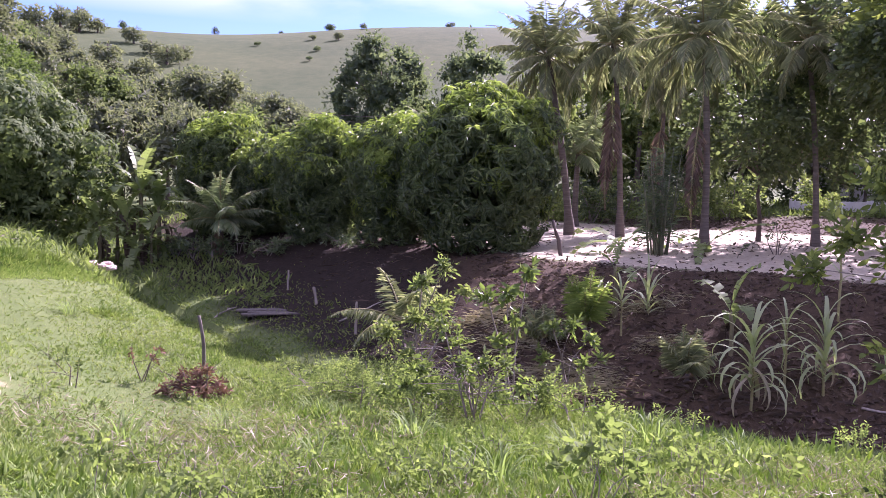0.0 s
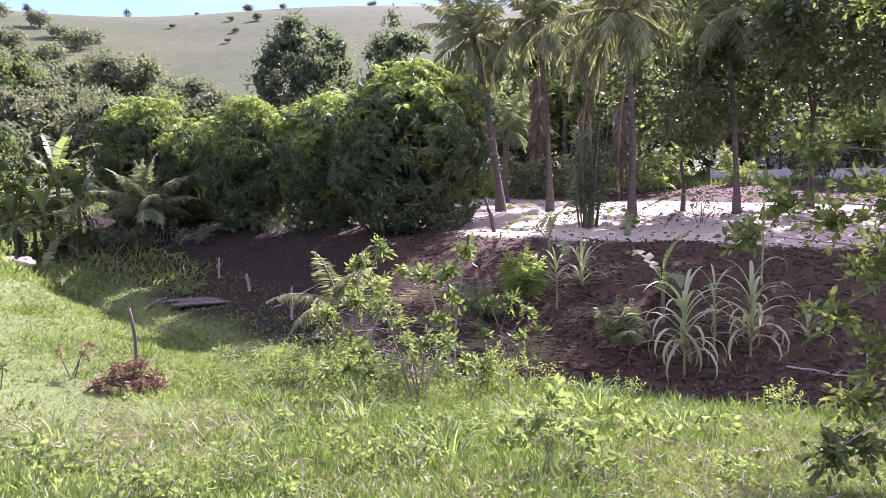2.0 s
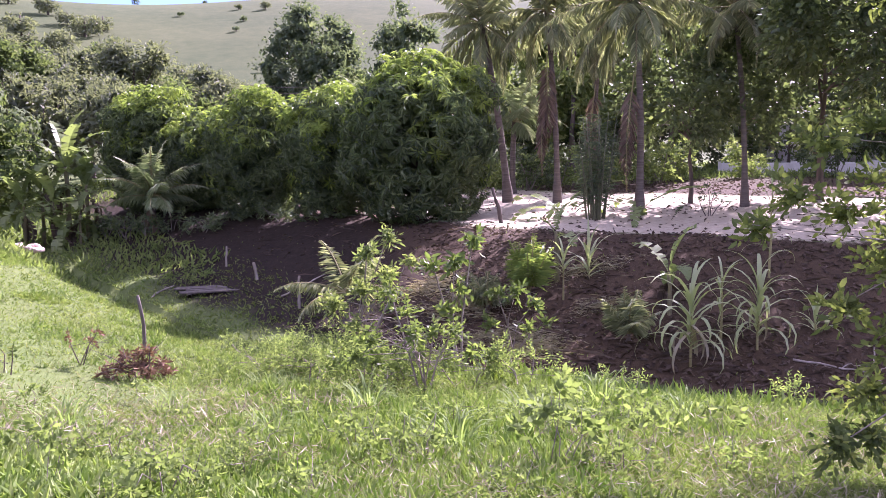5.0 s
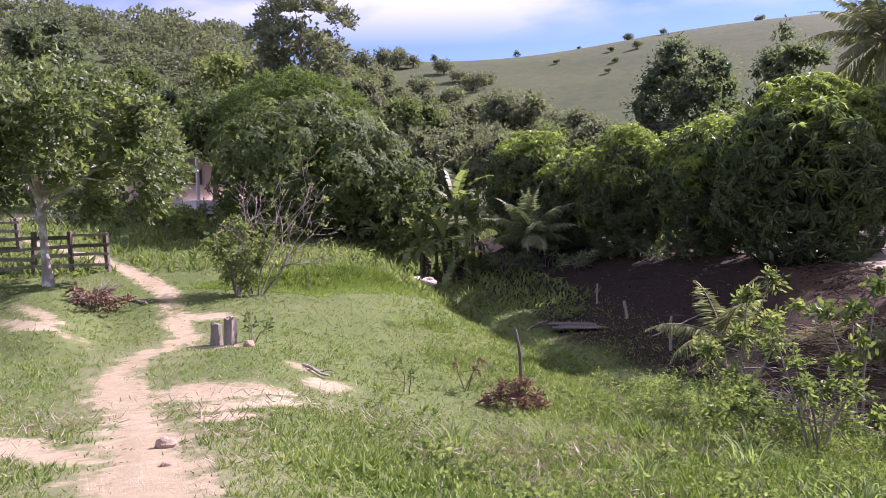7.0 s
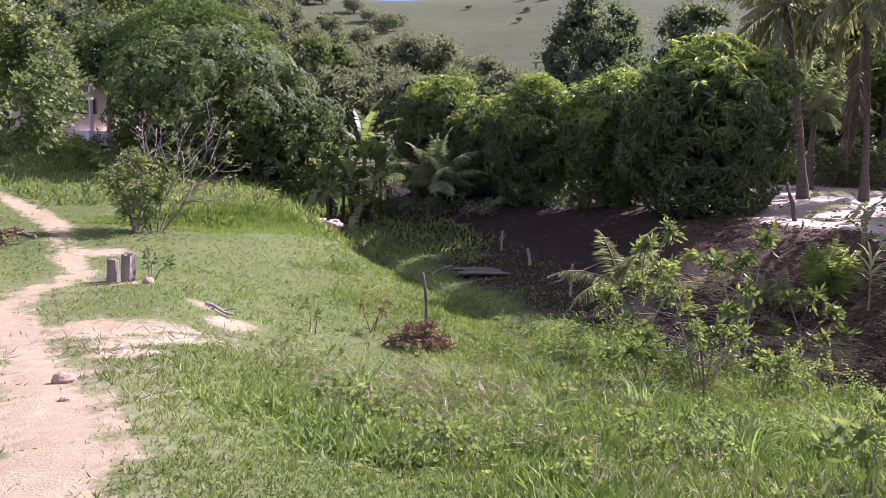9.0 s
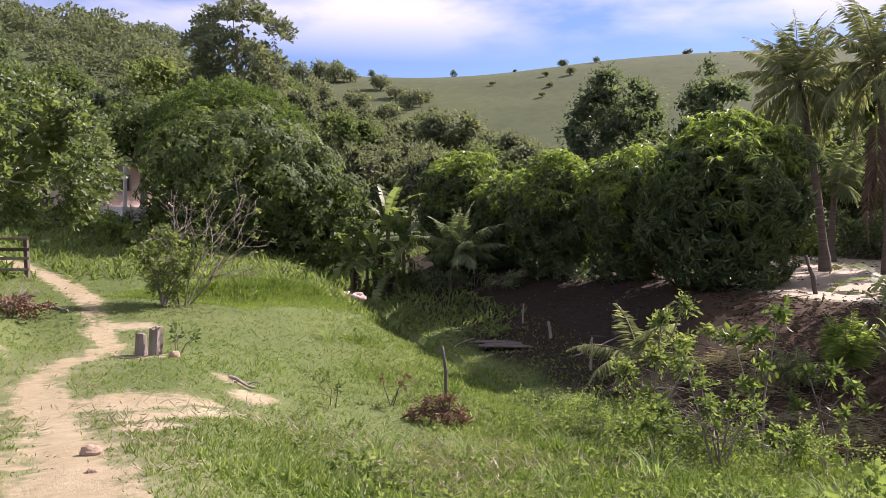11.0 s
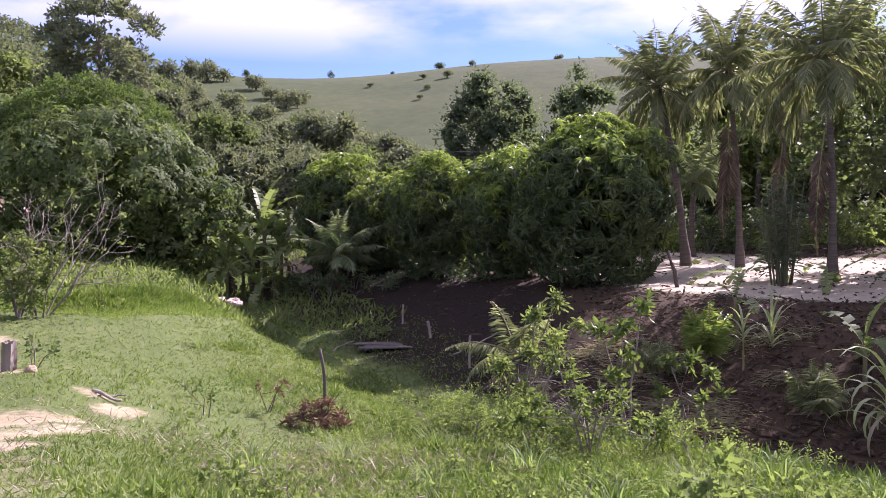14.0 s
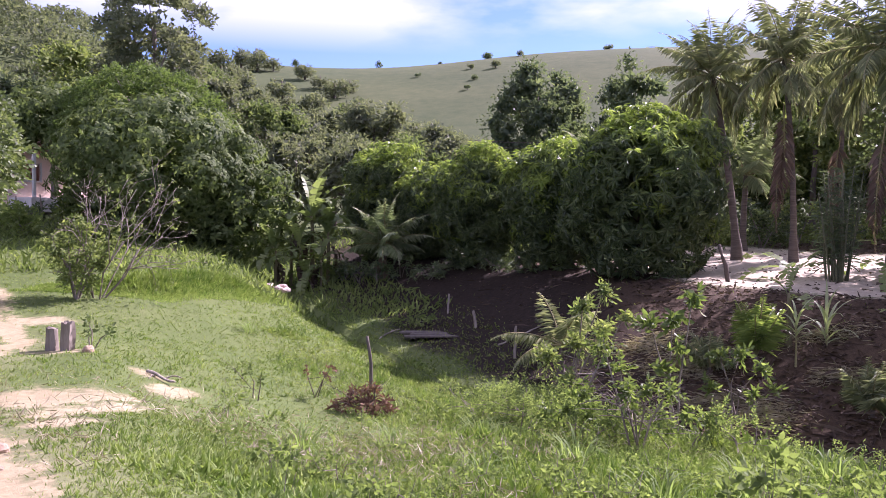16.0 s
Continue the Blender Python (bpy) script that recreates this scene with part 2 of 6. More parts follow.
def land(x, y):
    x, y = np.asarray(x, float), np.asarray(y, float)
    r, az = np.hypot(x, y), np.degrees(np.arctan2(x, y))
    d, side, _ = line_dist(x, y, CREEK)
    s = d * side
    deep = 1.1 + 0.95 * sstep(-34, -14, az)
    deep = np.where(az > 70, 2.05 * (1 - sstep(70, 130, az)), deep)
    deep = np.where(az < -70, 1.1 * (1 - sstep(70, 110, -az)), deep)
    near = -deep * sstep(1, 15, r) + 0.11 * np.maximum(r - 20, 0) * sstep(-14, -26, az) - 0.45 * sstep(2.2, 0.2, d) * sstep(60, 40, r)
    far_base = -2.1 + 0.8 * sstep(-2, -12, x) - 0.2
    far = far_base + 2.05 * sstep(0.6, 8.5, d) + 0.055 * np.maximum(d - 8, 0)
    far = far - 0.03 * np.maximum(d - 45, 0)
    z = np.where(s > 0, far, near)
    mixr = sstep(1.2, 0.0, d)
    z = z * (1 - mixr * 0.5) + mixr * 0.5 * np.minimum(near, far)
    z = np.minimum(z, 6) * (1 - sstep(70, 200, r))
    hill = 306 * np.tan(np.radians(crest(az))) * (0.72 * sstep(95, 306, r) + 0.28 * np.clip((r - 95) / 215, 0, 1))
    hill = np.where(r > 305, 306 * np.tan(np.radians(crest(az))) * 0.985 - 0.02 * (r - 305), hill)
    wood = 210 * np.tan(np.radians(12.1 + 0.06 * np.clip(-az - 30, 0, 30))) * sstep(70, 215, r) * sstep(-23, -33, az) * sstep(-140, -100, az)
    big = np.maximum(hill, wood)
    z = z + big + wave(x * 0.02, y * 0.02, 3.0) * 1.2 * sstep(80, 160, r)
    z = z + 0.05 * wave(x * 1.1, y * 1.1, 1.0) * sstep(3, 6, r) + 0.025 * wave(x * 3.7, y * 3.7, 2.0)
    # the lip of cut earth beside the path
    lip, ls, _ = line_dist(x, y, [(-13.5, 13.2), (-15.8, 15.6), (-17.5, 17.2)])
    z = z + 0.35 * sstep(1.6, 0.2, lip)
    return z


def gz(x, y):
    return float(land(np.array([x]), np.array([y]))[0])


# ------------------------------------------------------------------ mesh helpers
def mesh_from(name, verts, faces, mat, smooth=False):
    """A mesh from numpy arrays; faces all of one size."""
    verts, faces = np.asarray(verts, np.float32), np.asarray(faces, np.int32)
    me = bpy.data.meshes.new(name)
    n, k = faces.shape
    me.vertices.add(len(verts))
    me.vertices.foreach_set("co", verts.ravel())
    me.loops.add(n * k)
    me.loops.foreach_set("vertex_index", faces.ravel())
    me.polygons.add(n)
    me.polygons.foreach_set("loop_start", np.arange(0, n * k, k, dtype=np.int32))
    me.polygons.foreach_set("loop_total", np.full(n, k, np.int32))
    me.polygons.foreach_set("use_smooth", np.full(n, smooth))
    me.update(calc_edges=True)
    me.materials.append(mat)
    return me


def thing(name, x, y, label, category, group="", z=None, rz=0.0):
    ob = new(name)
    ob.matrix_world = pose(x, y, gz(x, y) if z is None else z, 0, 0, rz)
    ob.empty_display_size = 0.2
    return tagged(ob, label, category, group)


def part(name, data, mat, parent, label=""):
    """One mesh object under a thing or a part, from a bmesh or a (verts, faces) pair in the thing's own axes."""
    if isinstance(data, bmesh.types.BMesh):
        me = bpy.data.meshes.new(name)
        data.to_mesh(me)
        data.free()
        me.materials.append(mat)
    elif isinstance(data, tuple):
        me = mesh_from(name, data[0], data[1], mat, data[2] if len(data) > 2 else False)
    else:
        me = data
    ob = new(name, me)
    ob.parent = parent
    if label:
        ob["label"] = label
    return ob


def tube(paths, sides=7):
    """Tapered tubes. paths: lists of (point, radius). Gives verts, faces."""
    vs, fs, base = [], [], 0
    for path in paths:
        pts = [Vector(p) for p, _ in path]
        for k, (p, rad) in enumerate(path):
            d = (pts[min(k + 1, len(pts) - 1)] - pts[max(k - 1, 0)]).normalized()
            a = d.orthogonal().normalized() if abs(d.z) > 0.95 else d.cross(Vector((0, 0, 1))).normalized()
            if abs(d.z) > 0.95:
                a = (Vector((1, 0, 0)) - d * d.x).normalized()
            b = d.cross(a)
            for i in range(sides):
                w = 2 * math.pi * i / sides
                vs.append(pts[k] + (a * math.cos(w) + b * math.sin(w)) * rad)
        n = len(path)
        for k in range(n - 1):
            for i in range(sides):
                j = (i + 1) % sides
                fs.append((base + k * sides + i, base + k * sides + j, base + (k + 1) * sides + j, base + (k + 1) * sides + i))
        vs.append(pts[-1] + (pts[-1] - pts[-2]).normalized() * path[-1][1] * 0.3)
        for i in range(0, sides):
            j = (i + 1) % sides
            t = base + (n - 1) * sides
            fs.append((t + i, t + j, base + n * sides, base + n * sides))
        base += n * sides + 1
    return np.array([tuple(v) for v in vs]), fs


def tube_mesh(name, paths, mat, sides=7):
    vs, fs = tube(paths, sides)
    me = bpy.data.meshes.new(name)
    me.from_pydata([tuple(v) for v in vs], [], [f if f[2] != f[3] else f[:3] for f in fs])
    for p in me.polygons:
        p.use_smooth = True
    me.materials.append(mat)
    return me


def unit(v):
    return v / np.maximum(np.linalg.norm(v, axis=1, keepdims=True), 1e-9)


def leaves(pos, way, up, length, width, fold=0.25, bend=0.2):
    """Leaf blades, each folded along its rib: base, two flanks, tip; two triangles a blade."""
    n = len(pos)
    way = unit(way)
    side = unit(np.cross(way, up))
    nrm = np.cross(side, way)
    length = np.broadcast_to(length, n)[:, None]
    width = np.broadcast_to(width, n)[:, None]
    mid = pos + way * length * 0.45
    v = np.empty((n, 4, 3))
    v[:, 0] = pos
    v[:, 1] = mid + side * width * 0.5 + nrm * width * fold
    v[:, 2] = pos + way * length - nrm * length * bend
    v[:, 3] = mid - side * width * 0.5 + nrm * width * fold
    i = np.arange(n)[:, None] * 4
    f = np.concatenate([i + np.array([0, 1, 2]), i + np.array([0, 2, 3])])
    return v.reshape(-1, 3), f


def oval_leaves(pos, way, up, length, width, fold=0.25, bend=0.2):
    """Leaf blades with a rounded outline; four triangles a blade."""
    n = len(pos)
    way = unit(way)
    side = unit(np.cross(way, up))
    nrm = np.cross(side, way)
    length = np.broadcast_to(length, n)[:, None]
    width = np.broadcast_to(width, n)[:, None]
    v = np.empty((n, 6, 3))
    for k, (a, s) in enumerate(((0.0, 0.0), (0.32, 0.46), (0.68, 0.42), (1.0, 0.0), (0.68, -0.42), (0.32, -0.46))):
        v[:, k] = pos + way * length * a + side * width * s + nrm * (width * fold * abs(s) * 1.6 - length * bend * a * a)
    i = np.arange(n)[:, None] * 6
    f = np.concatenate([i + np.array(q) for q in ([0, 1, 5], [1, 2, 5], [2, 4, 5], [2, 3, 4])])
    return v.reshape(-1, 3), f


def join(parts):
    vs, fs, b = [], [], 0
    for v, f in parts:
        vs.append(v)
        fs.append(np.asarray(f) + b)
        b += len(v)
    return np.concatenate(vs), np.concatenate(fs)


def rand_dirs(n, rng):
    return unit(rng.normal(size=(n, 3)))


def crown_mesh(rng, clumps, per, length, width, droop=0.3, rosette=1, inner=0.15, under=-0.55, core=0.25, shape=leaves):
    """Leaves on clumps: rows of centre x y z and radius. per: sprays for a square metre of a clump."""
    out = []
    C = np.asarray(clumps, float)
    mid = C[:, :3].mean(0)
    for cx, cy, cz, rad in C:
        n = max(int(per * 4 * math.pi * rad * rad * 0.8), 6)
        d = rand_dirs(n, rng)
        d = d[(d[:, 2] > under) | (rng.random(n) < 0.25)]
        n = len(d)
        rr = rad * (1 - inner * rng.random(n) ** 2) * (1 + 0.16 * np.sin(d[:, 0] * 5 + cx * 3) * np.cos(d[:, 1] * 4 + cz * 2))
        p = np.array((cx, cy, cz)) + d * rr[:, None] * np.array((1, 1, 0.85))
        for k in range(rosette):
            w = d + rng.normal(size=(n, 3)) * (0.55 if rosette == 1 else 0.8)
            w[:, 2] -= droop
            u = d * 0.8 + np.array((0, 0, 0.6)) + rng.normal(size=(n, 3)) * 0.25
            ln = length * rng.uniform(0.6, 1.25, n)
            out.append(shape(p + rng.normal(size=(n, 3)) * length * 0.15, w, u, ln, width * rng.uniform(0.7, 1.2, n)))
        m = int(n * core)
        if m:
            q = np.array((cx, cy, cz)) + rand_dirs(m, rng) * rad * 0.45 * rng.random((m, 1)) ** 0.4
            out.append(leaves(q, rand_dirs(m, rng), rand_dirs(m, rng), min(length * 2.0, rad * 0.5), min(width * 3.2, rad * 0.4)))
    return join(out)


def basis(nrm):
    """Two directions across each normal."""
    a = unit(np.cross(nrm, np.array((0.31, 0.2, 0.93))))
    return a, np.cross(nrm, a)


def tips_on(rng, clumps, per, centre, out=-0.15, squash=0.85):
    """Twig tips over the outer side of clumps (rows of x y z radius), and the way each one points."""
    P, N = [], []
    for cx, cy, cz, rad in np.asarray(clumps, float):
        n = max(int(per * 12.57 * rad * rad), 5)
        d = rand_dirs(n, rng)
        o = np.array((cx, cy, cz)) - np.asarray(centre, float)
        o = o / max(np.linalg.norm(o), 1e-6) + np.array((0, 0, 0.25))
        d = d[(d @ o > out) | (rng.random(n) < 0.08)]
        P.append(np.array((cx, cy, cz)) + d * rad * np.array((1, 1, squash)) * rng.uniform(0.78, 1.08, (len(d), 1)))
        N.append(unit(d + o * 0.35))
    return np.concatenate(P), np.concatenate(N)


def whorl(rng, tips, nrm, m, length, width, droop=0.55, lift=0.3, shape=leaves):
    """A star of drooping leaves round every tip."""
    a, b = basis(nrm)
    n = len(tips)
    turn = rng.uniform(0, 6.283, n)
    out = []
    for k in range(m):
        w = turn + 6.283 * k / m + rng.normal(size=n) * 0.25
        d = a * np.cos(w)[:, None] + b * np.sin(w)[:, None] + nrm * (lift + rng.normal(size=(n, 1)) * 0.2)
        d[:, 2] -= droop * rng.uniform(0.6, 1.3, n)
        out.append(shape(tips + d * length * 0.06, d, nrm + rng.normal(size=(n, 3)) * 0.15, length * rng.uniform(0.65, 1.15, n), width * rng.uniform(0.75, 1.15, n), 0.22, 0.22))
    return join(out)


def spray(rng, tips, nrm, m, length, width, twig=0.4, droop=0.25, shape=oval_leaves):
    """Leaves in two rows along an arching twig that ends at every tip."""
    n = len(tips)
    side = unit(np.cross(nrm, np.array((0.0, 0.0, 1.0)) + rng.normal(size=(n, 3)) * 0.5))
    out = []
    for k in range(m):
        u = (k + 0.5) / m
        p = tips - nrm * twig * (1 - u) + np.array((0, 0, -1.0)) * twig * droop * u * u
        sg = 1 if k % 2 else -1
        d = nrm * (0.35 + 0.6 * u) + side * sg * (1.0 - 0.55 * u) + rng.normal(size=(n, 3)) * 0.28
        d[:, 2] -= droop * rng.uniform(0.3, 1.4, n)
        up = np.cross(side, nrm) * -1 + np.array((0, 0, 0.7)) + rng.normal(size=(n, 3)) * 0.3
        out.append(shape(p, d, up, length * rng.uniform(0.6, 1.2, n), width * rng.uniform(0.7, 1.15, n), 0.2, 0.18))
    return join(out)


def filling(rng, centre, radii, n, length, width):
    """Coarse inner leaves that close a crown."""
    q = np.asarray(centre, float) + rand_dirs(n, rng) * np.asarray(radii) * rng.random((n, 1)) ** 0.4
    return leaves(q, rand_dirs(n, rng), rand_dirs(n, rng), length * rng.uniform(0.6, 1.2, n), width)


def shell(rng, centre, radii, n, size, low=-0.5, rough=0.12):
    """Clump rows evenly over an uneven dome."""
    rows, golden = [], math.pi * (3 - math.sqrt(5))
    ph = rng.uniform(0, 6.28, 3)
    for i in range(n):
        z = 1 - (i + 0.5) / n * (1 - low)
        a = i * golden + rng.normal() * 0.15
        h = math.sqrt(max(1 - z * z, 0))
        d = np.array((h * math.cos(a), h * math.sin(a), z))
        k = 1 + rough * (math.sin(3 * a + ph[0]) * h + 0.8 * math.sin(5 * z + 2 * a + ph[1]) + 0.6 * rng.normal())
        s = size * rng.uniform(0.75, 1.25)
        rows.append((*(np.asarray(centre) + d * (np.asarray(radii) - s * 0.6) * k), s))
    return rows


def leafy_tree(name, x, y, label, height, clumps, foliage, bark, rad=0.16, seed=1, count=7, fork=0.3, lean=(0, 0), group="", sides=9):
    """A tree from ready crowns: foliage is rows of part name, mesh data, material, label."""
    rng = np.random.default_rng(seed)
    t = thing(name, x, y, label, "tree", group)
    trunk, lim = limbs(rng, height, rad, clumps, count, fork, lean)
    part("trunk", tube_mesh("trunk", [trunk], bark, sides), bark, t)
    for l in lim:
        part("limb", tube_mesh("limb", [l], bark, 6), bark, t)
    for pn, data, mat, lab in foliage:
        part(pn, data, mat, t, lab)
    return t


def dome(rng, centre, radii, n, size, fill=0.35, low=-0.5):
    """Clump rows spread over an ellipsoid's skin and inside it."""
    rows = []
    while len(rows) < n:
        d = rand_dirs(1, rng)[0]
        if d[2] < low:
            continue
        k = 1.0 if rng.random() > fill else rng.random() ** 0.5
        s = size * rng.uniform(0.65, 1.25)
        e = np.array(radii) - s * 0.7
        rows.append((*(np.array(centre) + d * e * k * rng.uniform(0.9, 1.06)), s))
    return rows


def limbs(rng, height, rad, clumps, count=6, fork=0.35, lean=(0, 0), twist=0.25):
    """Paths of a trunk and of limbs that reach into the clumps."""
    top = Vector((lean[0], lean[1], height))
    f = Vector((lean[0] * fork, lean[1] * fork, height * fork))
    n = 6
    trunk = []
    for k in range(n + 1):
        q = k / n
        p = top * q + Vector((rng.normal() * twist * 0.25, rng.normal() * twist * 0.25, 0)) * min(q * 2, 1)
        trunk.append((p, rad * (1.35 if k == 0 else 1.0) * (1 - 0.75 * q)))
    trunk[0] = (Vector((0, 0, -0.25)), rad * 1.4)
    lim = []
    pick = rng.permutation(len(clumps))[:count]
    for i in pick:
        c = Vector(clumps[i][:3])
        q = rng.uniform(fork, min(0.8, fork + 0.4))
        a = top * q
        m = a.lerp(c, 0.5) + Vector((rng.normal() * 0.2, rng.normal() * 0.2, 0.25 * (c - a).length * 0.4))
        r0 = rad * (1 - 0.6 * q) * 0.6
        lim.append([(a, r0), (a.lerp(m, 0.5), r0 * 0.8), (m, r0 * 0.6), (m.lerp(c, 0.6), r0 * 0.35), (c, r0 * 0.15)])
    return trunk, lim


def skirt(rng, rad, z, n, size):
    """Clumps that hang low round a crown."""
    return [(rad * math.cos(a), rad * math.sin(a), z * rng.uniform(0.7, 1.3), size) for a in np.linspace(0, 6.283, n, endpoint=False) + rng.normal(size=n) * 0.1]


def tree(name, x, y, label, height, radii, centre_z, n, size, per, length, width, mat, bark, rad=0.16, droop=0.3, rosette=1,
         seed=1, fork=0.35, count=6, lean=(0, 0), fill=0.35, low=-0.5, group="", off=(0, 0), extra=(), under=-0.55, core=0.25):
    rng = np.random.default_rng(seed)
    t = thing(name, x, y, label, "tree", group)
    centre = (off[0], off[1], centre_z)
    clumps = dome(rng, centre, radii, n, size, fill, low) + [tuple(e) for e in extra]
    trunk, lim = limbs(rng, height, rad, clumps, count, fork, lean)
    part("trunk", tube_mesh("trunk", [trunk], bark, 9), bark, t)
    for l in lim:
        part("limb", tube_mesh("limb", [l], bark, 6), bark, t)
    part("crown", crown_mesh(rng, clumps, per, length, width, droop, rosette, 0.15, under, core), mat, t)
    return t


# ------------------------------------------------------------------ ground
def ground_sheet():
    az = np.concatenate([np.arange(-180, -64, 4.0), np.arange(-64, 56, 0.5), np.arange(56, 180, 4.0)])
    rr = [0.04, 0.2, 0.5, 0.8]
    while rr[-1] < 700:
        rr.append(rr[-1] * 1.019 + 0.004)
    while rr[-1] < 4200:
        rr.append(rr[-1] * 1.15)
    rr = np.array(rr)
    A, Rr = np.meshgrid(np.radians(az), rr)
    X, Y = Rr * np.sin(A), Rr * np.cos(A)
    Z = land(X, Y)
    n, m = X.shape
    verts = np.stack([X, Y, Z], -1).reshape(-1, 3)
    i = np.arange(n - 1)[:, None] * m
    j = np.arange(m)[None]
    k = (j + 1) % m
    f = np.stack([i + j, i + m + j, i + m + k, i + k], -1).reshape(-1, 4)
    f = f[:, ::-1]
    me = mesh_from("ground", verts, f, GROUND, True)
    # zones of bare path, sand, leaf litter, far pasture and painted shade by the creek
    x, y = verts[:, 0], verts[:, 1]
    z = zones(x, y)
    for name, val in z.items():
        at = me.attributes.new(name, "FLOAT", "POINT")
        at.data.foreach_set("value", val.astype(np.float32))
    ob = tagged(new("ground", me), "grassy valley floor with a trodden dirt path, sandy yard and rising hills", "ground", kind="structure")
    return ob


def zones(x, y):
    r, az = np.hypot(x, y), np.degrees(np.arctan2(x, y))
    d, side, along = line_dist(x, y, FOOTPATH)
    wid = np.where(along < 41, 0.28, 0.2) + 0.16 * wave(x * 1.3, y * 1.3, 4) + 0.12 * wave(x * 4.1, y * 4.1, 8)
    rag = 0.22 * wave(x * 9.3, y * 9.3, 11) + 0.14 * wave(x * 21.0, y * 21.0, 5)
    dirt = sstep(wid + 0.5, wid - 0.3, d + 0.8 * rag)
    worn = 0.75 * sstep(1.3, 0.3, d + 0.5 * wave(x * 0.9, y * 0.9, 14) + 1.5 * rag) * sstep(24, 14, r)

    def blot(cx, cy, ra, rb, turn):
        c, s = math.cos(radians(turn)), math.sin(radians(turn))
        u, v = (x - cx) * c + (y - cy) * s, -(x - cx) * s + (y - cy) * c
        return sstep(1.5, 0.4, np.hypot(u / ra, v / rb) + 0.4 * wave(x * 2.1, y * 2.1, 6) + 0.3 * wave(x * 5.3, y * 5.3, 2) + 1.1 * rag)
    for b in ((-7.3, 10.2, 1.3, 0.9, 30), (-6.0, 9.4, 1.1, 0.5, 55), (-5.6, 8.2, 0.6, 0.4, 40), (-7.2, 6.5, 0.9, 0.35, -35), (-5.8, 5.9, 0.7, 0.25, -30),
              (-8.6, 6.9, 0.7, 0.25, -20), (-4.4, 5.0, 0.5, 0.3, 50), (-7.2, 13.2, 0.6, 0.25, -30), (-6.3, 12.3, 0.4, 0.5, 0), (-14.4, 13.9, 1.9, 0.28, -20),
              (-15.6, 15.0, 1.5, 0.22, -25), (-12.4, 17.4, 0.8, 0.5, 20), (-9.9, 14.3, 0.7, 0.3, 10), (-37.5, 30.8, 8, 1.3, 17)):
        bl = blot(*b)
        dirt = np.maximum(dirt, 0.78 * bl)
        worn = np.maximum(worn, 0.8 * bl)
    cd, cs, _ = line_dist(x, y, CREEK)
    s = cd * cs
    sand = sstep(7.8, 9.6, s + 0.5 * wave(x, y, 9)) * sstep(22, 18, s + 1.2 * wave(x * .7, y * .7, 3)) * sstep(1.5, 5.0, x + 0.6 * wave(x, y, 2))
    litter = sstep(0.6, 1.6, s + 0.3 * wave(x * 2, y * 2, 5)) * sstep(60, 30, r) * (1 - sand)
    litter = litter * np.maximum(sstep(0.0, 2.0, x + 0.5 * wave(x, y, 8)), sstep(3.0, 4.5, s) * sstep(16, 10, s))
    # mask for the mango trees' shade, painted on the ground along the creek
    creek_shade = sstep(10, 6, cd + 1.2 * wave(x * 0.9, y * 0.9, 13)) * sstep(0.5, 1.8, s + 0.8 * wave(x * 1.4, y * 1.4, 3)) * sstep(3.5, 0.5, x + wave(x, y, 4)) * sstep(-14, -9, x)
    far = sstep(60, 110, r)
    return {"creek_shade": creek_shade, "dirt": dirt, "worn": worn, "sand": sand, "litter": litter, "far": far}


def attr(nt, name):
    a = nt.nodes.new("ShaderNodeAttribute")
    a.attribute_name = name
    return a.outputs["Fac"]


